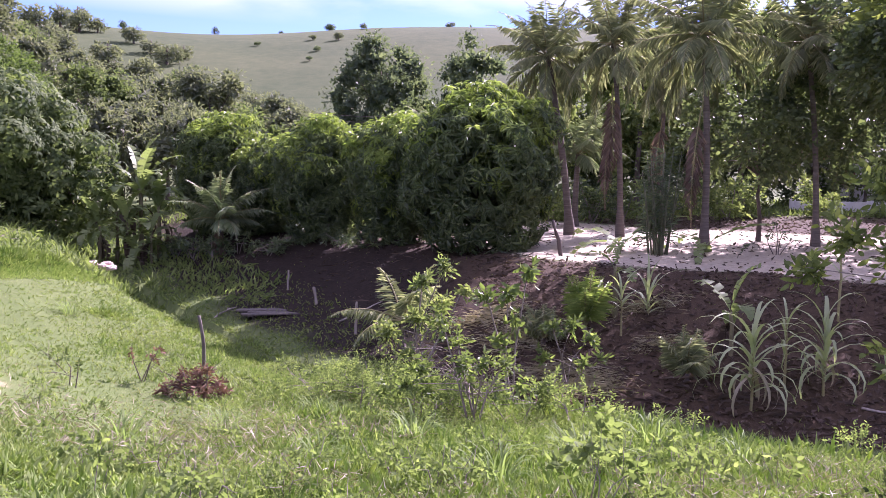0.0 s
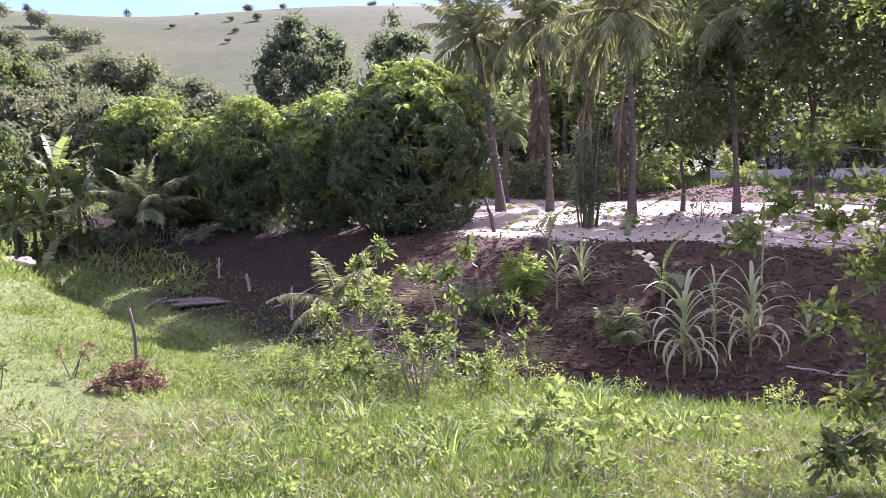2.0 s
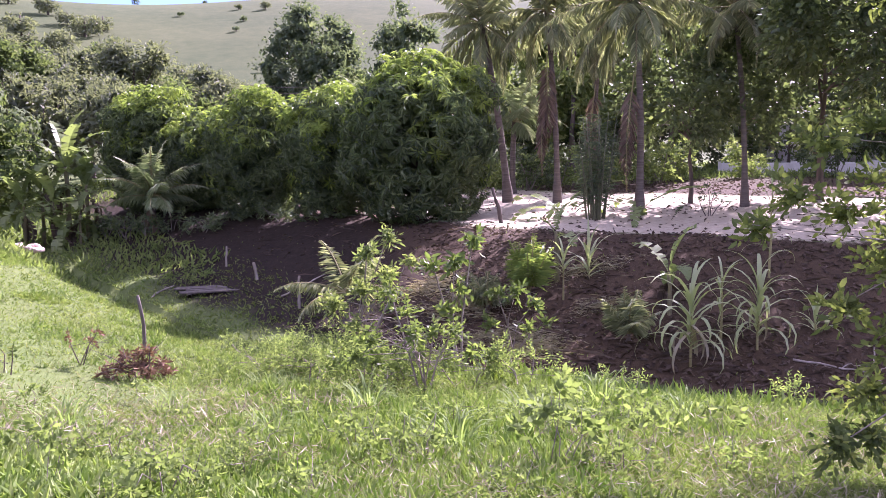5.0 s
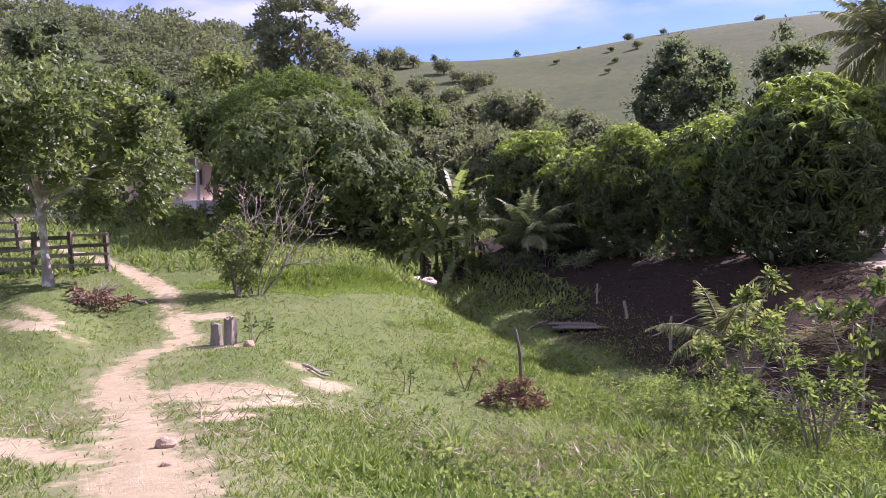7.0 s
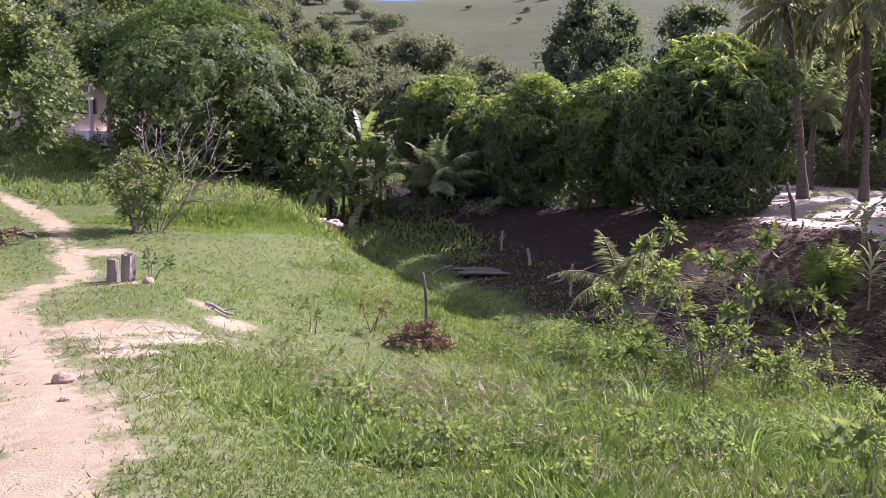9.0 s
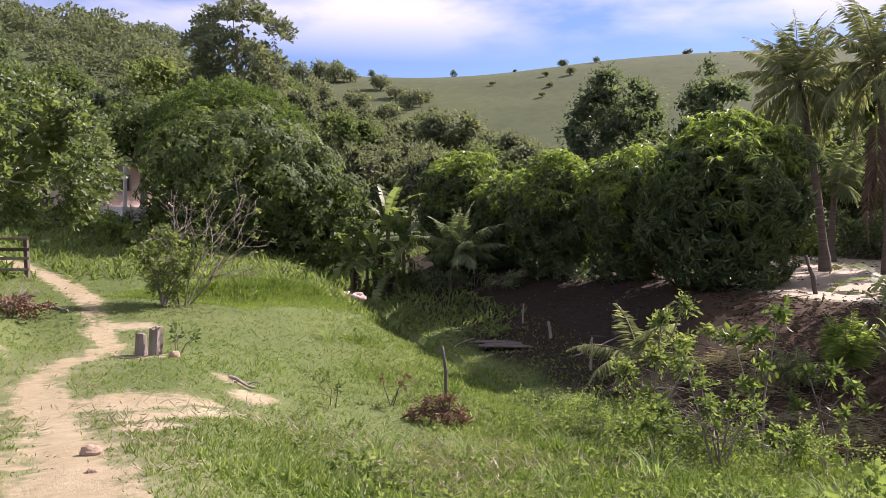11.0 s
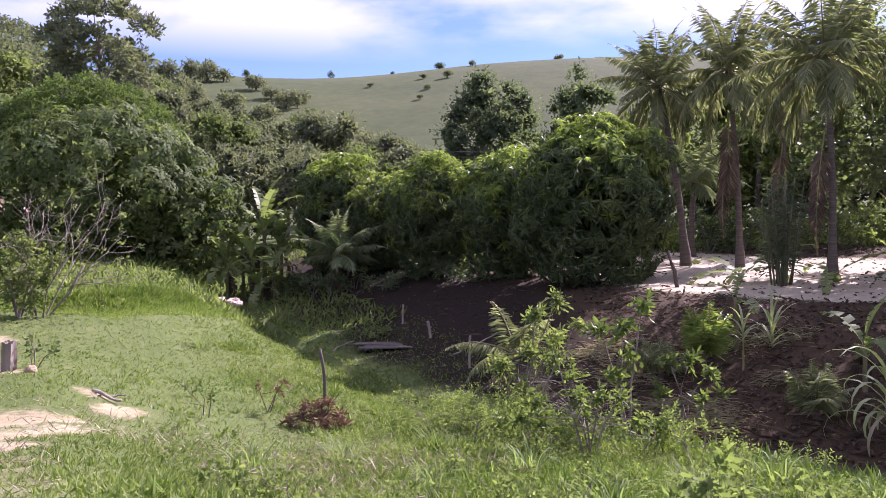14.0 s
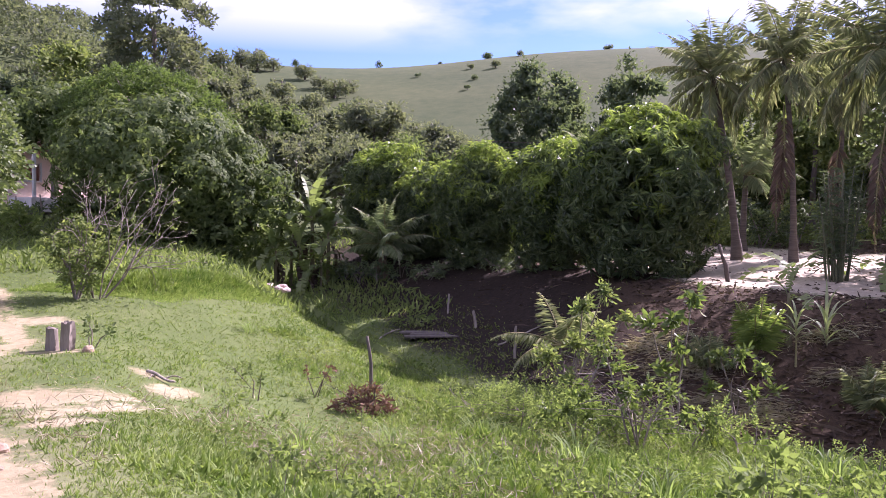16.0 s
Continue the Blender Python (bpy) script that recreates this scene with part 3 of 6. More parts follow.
def ground_material():
    m, nt, b = material("ground_cover", 0.95)
    b.inputs["Specular IOR Level"].default_value = 0.1
    n1, n2, n3 = noise_of(nt, 0.35, 6), noise_of(nt, 6.0, 6, 0.7), noise_of(nt, 40.0, 4, 0.7)
    turf = blend(nt, 0.5, ramp(nt, n1, [(0.3, (0.07, 0.108, 0.028)), (0.7, (0.118, 0.142, 0.048))]),
                 ramp(nt, n2, [(0.3, (0.05, 0.066, 0.024)), (0.55, (0.088, 0.118, 0.035)), (0.82, (0.2, 0.185, 0.105))]))
    hillc = blend(nt, 0.4, ramp(nt, noise_of(nt, 0.03, 5), [(0.35, (0.048, 0.068, 0.026)), (0.7, (0.085, 0.098, 0.04))]),
                  ramp(nt, noise_of(nt, 0.3, 6, 0.7), [(0.35, (0.038, 0.056, 0.02)), (0.7, (0.092, 0.1, 0.045))]))
    turf = blend(nt, attr(nt, "far"), turf, hillc)
    soil = blend(nt, 0.5, ramp(nt, n2, [(0.3, (0.2, 0.16, 0.09)), (0.55, (0.3, 0.258, 0.155)), (0.75, (0.4, 0.355, 0.225))]),
                 ramp(nt, n1, [(0.4, (0.235, 0.192, 0.108)), (0.65, (0.36, 0.315, 0.198))]))
    sandc = ramp(nt, n2, [(0.3, (0.29, 0.24, 0.175)), (0.5, (0.39, 0.335, 0.245)), (0.72, (0.47, 0.41, 0.31))])
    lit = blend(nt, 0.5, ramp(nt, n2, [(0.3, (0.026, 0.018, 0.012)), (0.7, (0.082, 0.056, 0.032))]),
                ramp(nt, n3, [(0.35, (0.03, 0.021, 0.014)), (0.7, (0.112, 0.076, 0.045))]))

    def edge(a):
        mth = nt.nodes.new("ShaderNodeMath")
        mth.operation = "ADD"
        nt.links.new(attr(nt, a), mth.inputs[0])
        sub = nt.nodes.new("ShaderNodeMath")
        sub.operation = "MULTIPLY_ADD"
        sub.inputs[1].default_value, sub.inputs[2].default_value = 1.5, -0.75
        nt.links.new(n2, sub.inputs[0])
        nt.links.new(sub.outputs[0], mth.inputs[1])
        return ramp(nt, mth.outputs[0], [(0.32, (0, 0, 0)), (0.68, (1, 1, 1))])
    thin = blend(nt, 0.4, turf, ramp(nt, n3, [(0.3, (0.2, 0.17, 0.1)), (0.7, (0.36, 0.31, 0.21))]))
    turf = blend(nt, attr(nt, "worn"), turf, thin)
    col = blend(nt, edge("litter"), turf, lit)
    # near-black colour puts the tree shade into the creek ground
    col = blend(nt, attr(nt, "creek_shade"), col, ramp(nt, n2, [(0.3, (0.012, 0.009, 0.007)), (0.7, (0.036, 0.026, 0.018))]))
    col = blend(nt, edge("sand"), col, sandc)
    col = blend(nt, edge("dirt"), col, soil)
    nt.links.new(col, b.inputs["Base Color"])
    bumped(nt, b, n3, 0.6, 0.03)
    return m


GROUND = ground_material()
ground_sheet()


def polar(d, az):
    return d * math.sin(radians(az)), d * math.cos(radians(az))


# ------------------------------------------------------------------ mango trees before the yard
def mango(az, d, top_el, rx, label, seed, shoots=0.5, n=48):
    x, y = polar(d, az)
    rng = np.random.default_rng(seed)
    h = 1.68 + d * math.tan(radians(top_el)) - gz(x, y)
    centre = (0, 0, h * 0.47)
    rad = (rx, rx * 0.95, h * 0.53)
    cl = shell(rng, centre, np.array(rad) * 0.9, n, 0.72, -0.85, 0.1) + skirt(rng, rx * 0.5, 0.5, 8, 0.6)
    # bulges that part the crown into rounded lobes
    for a_ in np.arange(9) * 2.4 + rng.uniform(0, 6):
        e = np.array((math.cos(a_), math.sin(a_), rng.uniform(-0.35, 0.85)))
        c = np.array(centre) + e / np.linalg.norm(e) * np.array(rad) * rng.uniform(0.66, 0.8)
        cl += shell(rng, c, np.full(3, rx * rng.uniform(0.34, 0.46)), 12, 0.45, -0.4, 0.16)
    P, N = tips_on(rng, cl, 5.0, centre, -0.1)
    # young leaves in patches; their bright colour also paints the crown's sunlit upper side
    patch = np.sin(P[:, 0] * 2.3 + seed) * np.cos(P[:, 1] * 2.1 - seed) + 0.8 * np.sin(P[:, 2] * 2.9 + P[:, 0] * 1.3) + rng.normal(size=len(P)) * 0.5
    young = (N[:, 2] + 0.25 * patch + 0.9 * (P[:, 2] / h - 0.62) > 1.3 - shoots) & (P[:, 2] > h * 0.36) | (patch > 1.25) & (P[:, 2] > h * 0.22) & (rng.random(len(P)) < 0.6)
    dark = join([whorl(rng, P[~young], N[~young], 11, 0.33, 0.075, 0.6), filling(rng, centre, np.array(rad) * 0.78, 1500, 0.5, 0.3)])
    fol = [("crown", dark, MANGO, ""), ("young_foliage", whorl(rng, P[young] + N[young] * 0.06, N[young], 11, 0.32, 0.078, 0.5), SUNLIT_SHOOT, "pale yellow-green young leaves coloured like sunlit crown tops")]
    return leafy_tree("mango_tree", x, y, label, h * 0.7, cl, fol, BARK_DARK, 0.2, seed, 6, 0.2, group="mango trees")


mango(6.3, 27.3, 8.1, 2.65, "large round mango tree with glossy dark leaves and pale young shoots coloured as sunlit", 11, 0.55, 70)
mango(0.2, 30.6, 6.1, 2.0, "dense mango tree between two others with drooping dark leaves", 12, 0.6)
mango(-5.1, 33.6, 5.6, 2.05, "dense mango tree with bright new leaves painting a sunlit top", 13, 0.65)
mango(-8.7, 37.0, 4.0, 1.9, "dark mango tree in the middle of the row", 14, 0.45)
mango(-12.1, 38.6, 5.6, 2.25, "mango tree at the end of the row beside banana plants", 15, 0.55)

# ------------------------------------------------------------------ trees on the other side of the pasture
def broad_tree(name, az, d, label, height, radii, cz, n, size, per, mat, seed, lean=(0, 0), off=(0, 0), extra=(), m=6, ln=0.3, wd=0.11, low=-0.85, bark=None, rad=0.2, count=8, kind="whorl", group="", rough=0.12, fill=1200, twig=0.45):
    x, y = polar(d, az)
    rng = np.random.default_rng(seed)
    centre = (off[0], off[1], cz)
    cl = shell(rng, centre, radii, n, size, low, rough) + [tuple(e) for e in extra]
    P, N = tips_on(rng, cl, per, centre, -0.1)
    crown = whorl(rng, P, N, m, ln, wd, 0.45, 0.35, oval_leaves if ln > 0.2 else leaves) if kind == "whorl" else spray(rng, P, N, m, ln, wd, twig)
    fol = [crown, filling(rng, centre, np.array(radii) * 0.72, fill, 0.5, 0.28)] if fill else [crown]
    return leafy_tree(name, x, y, label, height, cl, [("crown", join(fol), mat, "")], bark or BARK, rad, seed, count, 0.3, lean, group)


broad_tree("shade_tree", -28.2, 38.5, "broad round shade tree with dense grey-green leaves down to the ground", 5.2, (4.5, 4.0, 3.2), 3.0, 95, 0.85, 6.5, BROAD, 21, low=-0.95, rough=0.09)
broad_tree("shade_tree", -23.0, 37.8, "lower leafy tree leaning out beside the broad shade tree", 4.0, (2.6, 2.4, 2.9), 2.4, 45, 0.7, 7, BROAD, 22, low=-0.95)
broad_tree("shade_tree", -29.0, 44.0, "dense round tree with fine lime-green foliage behind the broad shade tree", 7.4, (4.4, 3.8, 3.3), 4.85, 110, 0.7, 13, LIME, 25, kind="spray", m=7, ln=0.17, wd=0.07, rough=0.05, low=-0.7)
broad_tree("forest_tree", -28.3, 53, "tall grey-green tree standing behind the round shade tree", 11.5, (3.4, 3.2, 4.2), 9.3, 40, 1.0, 6, OLIVE, 23, kind="spray", m=8, ln=0.3, wd=0.13, rough=0.22, low=-0.8, fill=400, rad=0.3, twig=0.7, extra=[(2.6, 0, 6.4, 1.3), (3.4, 0, 5.0, 1.2), (-2.6, 0, 7.0, 1.1)])
broad_tree("pasture_tree", -45.2, 26.9, "open tree with a pale forked trunk beside the corral fence", 4.6, (4.2, 3.9, 2.35), 4.45, 62, 0.8, 13, PASTURE, 24, kind="spray", m=7, ln=0.2, wd=0.1, rough=0.14, low=-0.6, fill=420, bark=BARK_WHITE, rad=0.15, count=13, lean=(-0.4, 0.1), twig=0.5,
           extra=[(2.9, 1.0, 2.6, 0.8), (3.4, 0.6, 2.9, 0.7), (2.2, -0.6, 2.5, 0.7), (-2.6, -1.2, 2.7, 0.8), (0.9, -2.4, 2.9, 0.8)])

# coarse trees of the background
for sd, (az, d, top_el, rx, mat, lab) in enumerate([
        (-1.3, 80, 11.0, 5.4, DARK, "large dark tree at the foot of the grassy hill"),
        (5.4, 76, 11.3, 4.2, DARK, "dark tree behind the coconut palms"),
        (0.6, 52, 6.9, 1.8, BROAD, "small round tree behind the mango trees"),
        (-13.2, 72, 8.4, 4.2, OLIVE, "airy olive-green tree at the foot of the hill"),
        (-16.5, 60, 7.0, 3.4, OLIVE, "olive-green tree in the hedge behind the banana plants"),
        (-9.0, 64, 6.6, 3.2, OLIVE, "olive-green tree in the hedge behind the mango trees"),
        (-20.5, 62, 8.0, 3.6, BROAD, "leafy tree in the hedge below the hill"),
        (-24.0, 66, 9.6, 3.6, OLIVE, "grey-green tree in the hedge below the hill"),
        (-6.0, 58, 5.6, 3.0, OLIVE, "low tree in the hedge behind the mango trees"),
        (-17.5, 110, 7.6, 5.0, OLIVE, "grey-green tree on the lower hillside"),
        (-21.5, 120, 8.8, 5.5, OLIVE, "spreading grey-green tree on the lower hillside"),
        (-25.0, 115, 10.2, 5.5, BROAD, "leafy tree on the lower hillside"),
        (-11.0, 105, 7.0, 4.0, OLIVE, "olive-green tree on the lower hillside"),
        (-23.5, 150, 10.3, 6.0, OLIVE, "large grey-green tree high on the hillside"),
        (-15.0, 130, 7.9, 4.6, BROAD, "leafy tree above the hedge on the hillside"),
        (-18.8, 52, 6.2, 3.2, OLIVE, "grey-green tree behind the banana plants"),
        (-14.6, 50, 5.4, 3.0, OLIVE, "grey-green tree behind the banana plants"),
        (-11.2, 56, 6.0, 3.4, BROAD, "leafy tree behind the mango trees"),
        (-7.6, 62, 6.0, 3.2, OLIVE, "grey-green tree behind the mango trees"),
        (-16.0, 84, 7.6, 4.4, OLIVE, "spreading grey-green tree at the foot of the hill"),
        (-9.8, 88, 7.2, 3.8, OLIVE, "airy grey-green tree at the foot of the hill"),
        (3.0, 60, 6.6, 2.6, BROAD, "leafy tree behind the mango trees"),
        (9.0, 58, 6.4, 3.0, LIGHTL, "dark tree behind the coconut palms"),
        (-33.8, 60, 11.2, 3.2, LIGHTL, "bright green tree behind the house"),
        (-36.5, 61, 9.2, 3.2, DARK, "dark tree behind the house"),
        (-45.3, 60, 13.2, 4.2, DARK, "tall dark tree behind the pale-trunked tree"),
        (-50.5, 56, 10.0, 4.2, BROAD, "leafy tree by the dirt road"),
        (-40.0, 66, 10.0, 3.8, BROAD, "leafy tree above the dirt road"),
        (14.0, 54, 10.5, 4.4, LIGHTL, "dark leafy tree beyond the yard"),
        (20.5, 56, 11.5, 4.6, LIGHTL, "dark tree beyond the yard"),
        (17.2, 48, 11.5, 3.2, LIGHTL, "tall leafy tree at the back of the yard"),
        (10.5, 50, 9.0, 3.0, LIGHTL, "dark leafy tree behind the coconut palms"),
        (24.0, 50, 13.5, 4.2, LIGHTL, "dark leafy tree behind the garden wall"),
        (28.5, 60, 11.5, 4.6, LIGHTL, "dark tree beyond the house in the yard"),
        (37.0, 56, 12.0, 5.0, BROAD, "leafy tree beyond the house in the yard"),
        (-40.6, 49, 8.6, 2.4, DARK, "dark tree overhanging the small house"),
        (45.0, 56, 12.0, 5.0, DARK, "dark tree beyond the white wall")]):
    px_, py_ = polar(d, az)
    h = 1.7 + d * math.tan(radians(top_el)) - gz(px_, py_)
    cz = h * 0.56
    tree("background_tree", px_, py_, lab, h * 0.8, (rx, rx, h * 0.46), cz, int(22 + rx * rx * 1.6), rx * 0.3, 4.0 if d > 70 else 8.5, 0.4 if d > 70 else 0.3, 0.21 if d > 70 else 0.16, mat, BARK_DARK, 0.2,
         0.25, 1, 40 + sd, 0.35, 4, fill=0.25, low=-0.8, core=0.9)

broad_tree("shade_tree", -34.6, 46.5, "dark tree with a high crown overhanging the small house's roof", 6.0, (2.6, 2.3, 1.7), 4.9, 40, 0.75, 6, BROAD, 27, low=-0.9, rad=0.14, fill=500)

# ------------------------------------------------------------------ dark trees in the yard
YARD = leaf_mat("yard_tree_leaf", (0.036, 0.055, 0.03), (0.066, 0.092, 0.046), (0.17, 0.21, 0.09), 0.42, 0.5, 0.3, 0.7)


def yard_tree(x, y, label, height, radii, cz, n, size, seed, rad, low=-0.8, off=(0, 0), count=9, lean=(0, 0)):
    rng = np.random.default_rng(seed)
    centre = (off[0], off[1], cz)
    cl = shell(rng, centre, radii, n, size, low, 0.2)
    P, N = tips_on(rng, cl, 4.8, centre, -0.3)
    crown = join([spray(rng, P, N, 7, 0.24, 0.12, 0.55, 0.3), filling(rng, centre, np.array(radii) * 0.6, 160, 0.45, 0.25)])
    return leafy_tree("yard_tree", x, y, label, height, cl, [("crown", crown, YARD, "")], BARK_DARK, rad, seed, count, 0.35, lean)


for k, az in enumerate((13.5, 17.0, 20.5, 24.5, 28.5, 31.5, 36.0, 40.0)):
    hx, hy = polar(52.5 + 2 * math.sin(k * 2.1), az)
    yard_tree(hx, hy, "low dense dark tree in the hedge behind the yard", 3.2, (2.3, 1.8, 2.3 + 0.4 * math.sin(k * 1.7)), 2.3, 20, 0.8, 161 + k, 0.1, -0.95, count=5)
yard_tree(13.0, 27.4, "dark leafy tree on the sandy yard", 5.0, (3.0, 2.6, 2.2), 3.9, 30, 0.8, 61, 0.08, -0.85)
yard_tree(17.7, 26.8, "dark leafy tree with a forked trunk beside the yard", 8.0, (4.0, 3.6, 4.2), 6.1, 42, 1.05, 62, 0.12, -0.92)
yard_tree(17.2, 19.4, "tall dark tree overhanging the bank", 7.5, (4.3, 3.4, 2.8), 6.6, 44, 1.1, 63, 0.1, -0.6, (-0.3, 2.4), count=12)
yard_tree(19.5, 20.5, "tall dark tree beyond the near boughs", 8.0, (4.2, 3.9, 4.4), 6.4, 38, 1.1, 64, 0.18)

# ------------------------------------------------------------------ coconut palms
def frond(rng, length, leaflet, arch, width=0.034, pairs=52, hang=0.5, limp=1.0):
    """A feather leaf along +x from the origin: rib path and leaflet blades."""
    pts, z, a = [], 0.0, arch
    seg = 14
    p = np.zeros(3)
    path = [p.copy()]
    ang = arch
    for k in range(seg):
        p = p + np.array((math.cos(ang), 0, math.sin(ang))) * length / seg
        path.append(p.copy())
        ang -= (0.03 + 0.0065 * k) * (1.0 + 0.3 * hang) * limp
    path = np.array(path)
    u = np.linspace(0.14, 0.99, pairs)
    q = np.stack([np.interp(u * seg, np.arange(seg + 1), path[:, i]) for i in range(3)], -1)
    tang = unit(np.gradient(q, axis=0))
    out = []
    for sgn in (-1, 1):
        w = tang * 0.6 + np.array((0, sgn * 0.9, 0)) + rng.normal(size=q.shape) * 0.16
        w[:, 2] -= hang * (0.6 + 0.5 * u) + rng.random(pairs) * 0.25
        ln = leaflet * np.sin(np.clip(u * 1.05 + 0.12, 0, 1) * math.pi) ** 0.6 * rng.uniform(0.8, 1.1, pairs) + 0.08
        out.append(leaves(q, w, np.array((0, 0, 1.0)) + 0 * q, ln, width, 0.1, 0.25))
    rib = [(tuple(path[k]), 0.028 * (1 - 0.85 * k / seg)) for k in range(seg + 1)]
    return rib, join(out)


def place_vf(v, m):
    mm = np.array(m)
    return v @ mm[:3, :3].T + mm[:3, 3]


def palm(name, x, y, label, height, lean, nf, length, mat, seed, rad=0.15, dead=0, leaflet=0.74, up=(82, -30), group="coconut palms", nuts=0, limp=1.0):
    rng = np.random.default_rng(seed)
    t = thing(name, x, y, label, "palm tree", group)
    top = Vector((lean[0], lean[1], height))
    path = []
    n = 14
    for k in range(n + 1):
        q = k / n
        bow = math.sin(q * math.pi) * 0.12 * height * 0.3
        d = Vector((lean[0], lean[1], 0))
        path.append((Vector((lean[0] * q, lean[1] * q, height * q)) + (d.normalized() * -bow * 0.4 if d.length > 0.01 else Vector()),
                     rad * (1.7 - 0.7 * min(q * 6, 1)) * (1 - 0.28 * q) * (1 + 0.05 * (k % 2))))
    path[0] = (Vector((0, 0, -0.3)), rad * 1.9)
    part("trunk", tube_mesh("trunk", [path], PALM_BARK, 10), PALM_BARK, t)
    for k in range(nf):
        q = k / max(nf - 1, 1)
        arch = radians(up[0] + (up[1] - up[0]) * q ** 0.95 + rng.normal() * 6)
        rib, bl = frond(rng, length * rng.uniform(0.85, 1.1), leaflet, arch, hang=(0.2 + 0.4 * q) * limp, limp=limp * (0.75 + 0.25 * q))
        m = Matrix.Translation(top) @ Matrix.Rotation(k * 2.4 + rng.normal() * 0.2, 4, "Z") @ Matrix.Rotation(rng.normal() * 0.15, 4, "X")
        rb = part("frond", (place_vf(bl[0], m), bl[1]), mat, t)
        rp = [(m @ Vector(p), r_) for p, r_ in rib]
        part("rib", tube_mesh("rib", [rp], PALM_RIB, 4), PALM_RIB, rb)
    for k in range(dead):
        rib, bl = frond(rng, length * 1.2, leaflet * 0.95, radians(-80), width=0.045, pairs=64, hang=0.15, limp=0.3)
        m = Matrix.Translation(top * (0.66 + 0.12 * k) + Vector((-0.12, -0.12, 0))) @ Matrix.Rotation(rng.uniform(0, 6.3) if k else 3.6, 4, "Z")
        rb = part("dead_frond", (place_vf(bl[0], m), bl[1]), DEADPALM, t, "dry brown hanging palm frond")
        part("rib", tube_mesh("rib", [[(m @ Vector(p), r_) for p, r_ in rib]], PALM_RIB, 4), PALM_RIB, rb)
    for k in range(nuts):
        a = rng.uniform(0, 6.3)
        bm = bmesh.new()
        bmesh.ops.create_uvsphere(bm, u_segments=8, v_segments=6, radius=0.11,
                                  matrix=Matrix.Translation(top + Vector((math.cos(a) * 0.27, math.sin(a) * 0.27, -0.28 - 0.15 * rng.random()))) @ Matrix.Diagonal((1, 1, 1.25, 1)))
        part("coconut", bm, NUT, t)
    return t


DEADPALM = leaf_mat("dead_palm_leaflet", (0.09, 0.062, 0.05), (0.165, 0.118, 0.095), (0.27, 0.2, 0.165), 0.3, 0.8, 0.1)
PALM_PALE = leaf_mat("pale_palm_leaflet", (0.12, 0.16, 0.085), (0.2, 0.25, 0.14), (0.38, 0.41, 0.28), 0.4, 0.4, 0.4, 0.7)
PALM_RIB = plain_mat("palm_rib", (0.16, 0.15, 0.06), (0.3, 0.26, 0.12), 3.0, 0.6, 0)
NUT = plain_mat("coconut_husk", (0.12, 0.13, 0.04), (0.24, 0.2, 0.08), 6.0, 0.5, 0)
palm("coconut_palm", 7.25, 32.2, "tall leaning coconut palm with a curved grey trunk", 7.3, (-1.1, 0.2), 30, 3.2, PALM, 71, 0.15, 1, limp=0.95, up=(84, -52), leaflet=0.62)
palm("coconut_palm", 8.9, 30.6, "tall coconut palm with a dry brown frond hanging down", 7.6, (-0.45, 0.3), 30, 3.3, PALM, 72, 0.12, 2, limp=0.95, up=(84, -52), leaflet=0.62)
palm("coconut_palm", 10.0, 24.8, "tall straight coconut palm on the edge of the sandy yard", 6.9, (-0.25, 0.1), 30, 3.2, PALM, 73, 0.12, 1, limp=0.95, up=(84, -52), leaflet=0.62)
palm("coconut_palm", 14.2, 25.7, "coconut palm among dark leafy trees", 6.8, (-0.5, 0.2), 28, 3.2, PALM, 74, 0.1, 0, limp=0.95, up=(84, -45), leaflet=0.62)
palm("coconut_palm", 11.9, 35.0, "coconut palm standing back in the yard", 7.4, (0.2, 0.2), 30, 3.0, PALM, 75, 0.12, 1, limp=1.0, up=(88, -50))
palm("coconut_palm", 8.4, 36.5, "young green coconut palm behind taller ones", 3.4, (0.1, 0.1), 16, 2.9, PALM_PALE, 76, 0.15, 0, up=(80, 5))
palm("coconut_palm", 2.0, 38.5, "yellow-green coconut palm top behind the mango trees", 4.0, (0, 0), 16, 2.8, PALM_PALE, 77, 0.13, 0, up=(80, 10))
palm("young_palm", -7.3, 33.6, "small coconut palm with arching fronds at the creek", 1.5, (0, 0), 19, 2.3, PALM_PALE, 78, 0.1, 3, leaflet=0.5, up=(92, 0), group="", limp=0.9)
palm("young_palm", 0.3, 18.9, "young palm with a yellowing frond on the creek bank", 0.7, (0, 0), 8, 1.9, PALM, 79, 0.08, 0, leaflet=0.4, up=(75, 10), group="")


# ------------------------------------------------------------------ boxes, boards, posts
def box(bm, sx, sy, sz, m=None, bevel=0.0):
    r = bmesh.ops.create_cube(bm, size=1.0, matrix=(m or Matrix()) @ Matrix.Diagonal((sx, sy, sz, 1)))
    if bevel:
        es = list({e for v in r["verts"] for e in v.link_edges})
        bmesh.ops.bevel(bm, geom=es, offset=bevel, segments=1, affect="EDGES")
    return bm


def board(sx, sy, sz, m=None, bevel=0.01):
    return box(bmesh.new(), sx, sy, sz, m, bevel)


def stick(points, r0, r1, mat, name="stick", sides=7, seed=0, wob=0.0):
    rng = np.random.default_rng(seed)
    n = 6
    pts = [Vector(p) for p in points]
    out = []
    for k in range(n + 1):
        q = k / n * (len(pts) - 1)
        i = min(int(q), len(pts) - 2)
        p = pts[i].lerp(pts[i + 1], q - i) + Vector(rng.normal(size=3) * wob)
        out.append((p, (r0 + (r1 - r0) * k / n) * (1 + rng.normal() * 0.06)))
    return tube_mesh(name, [out], mat, sides)


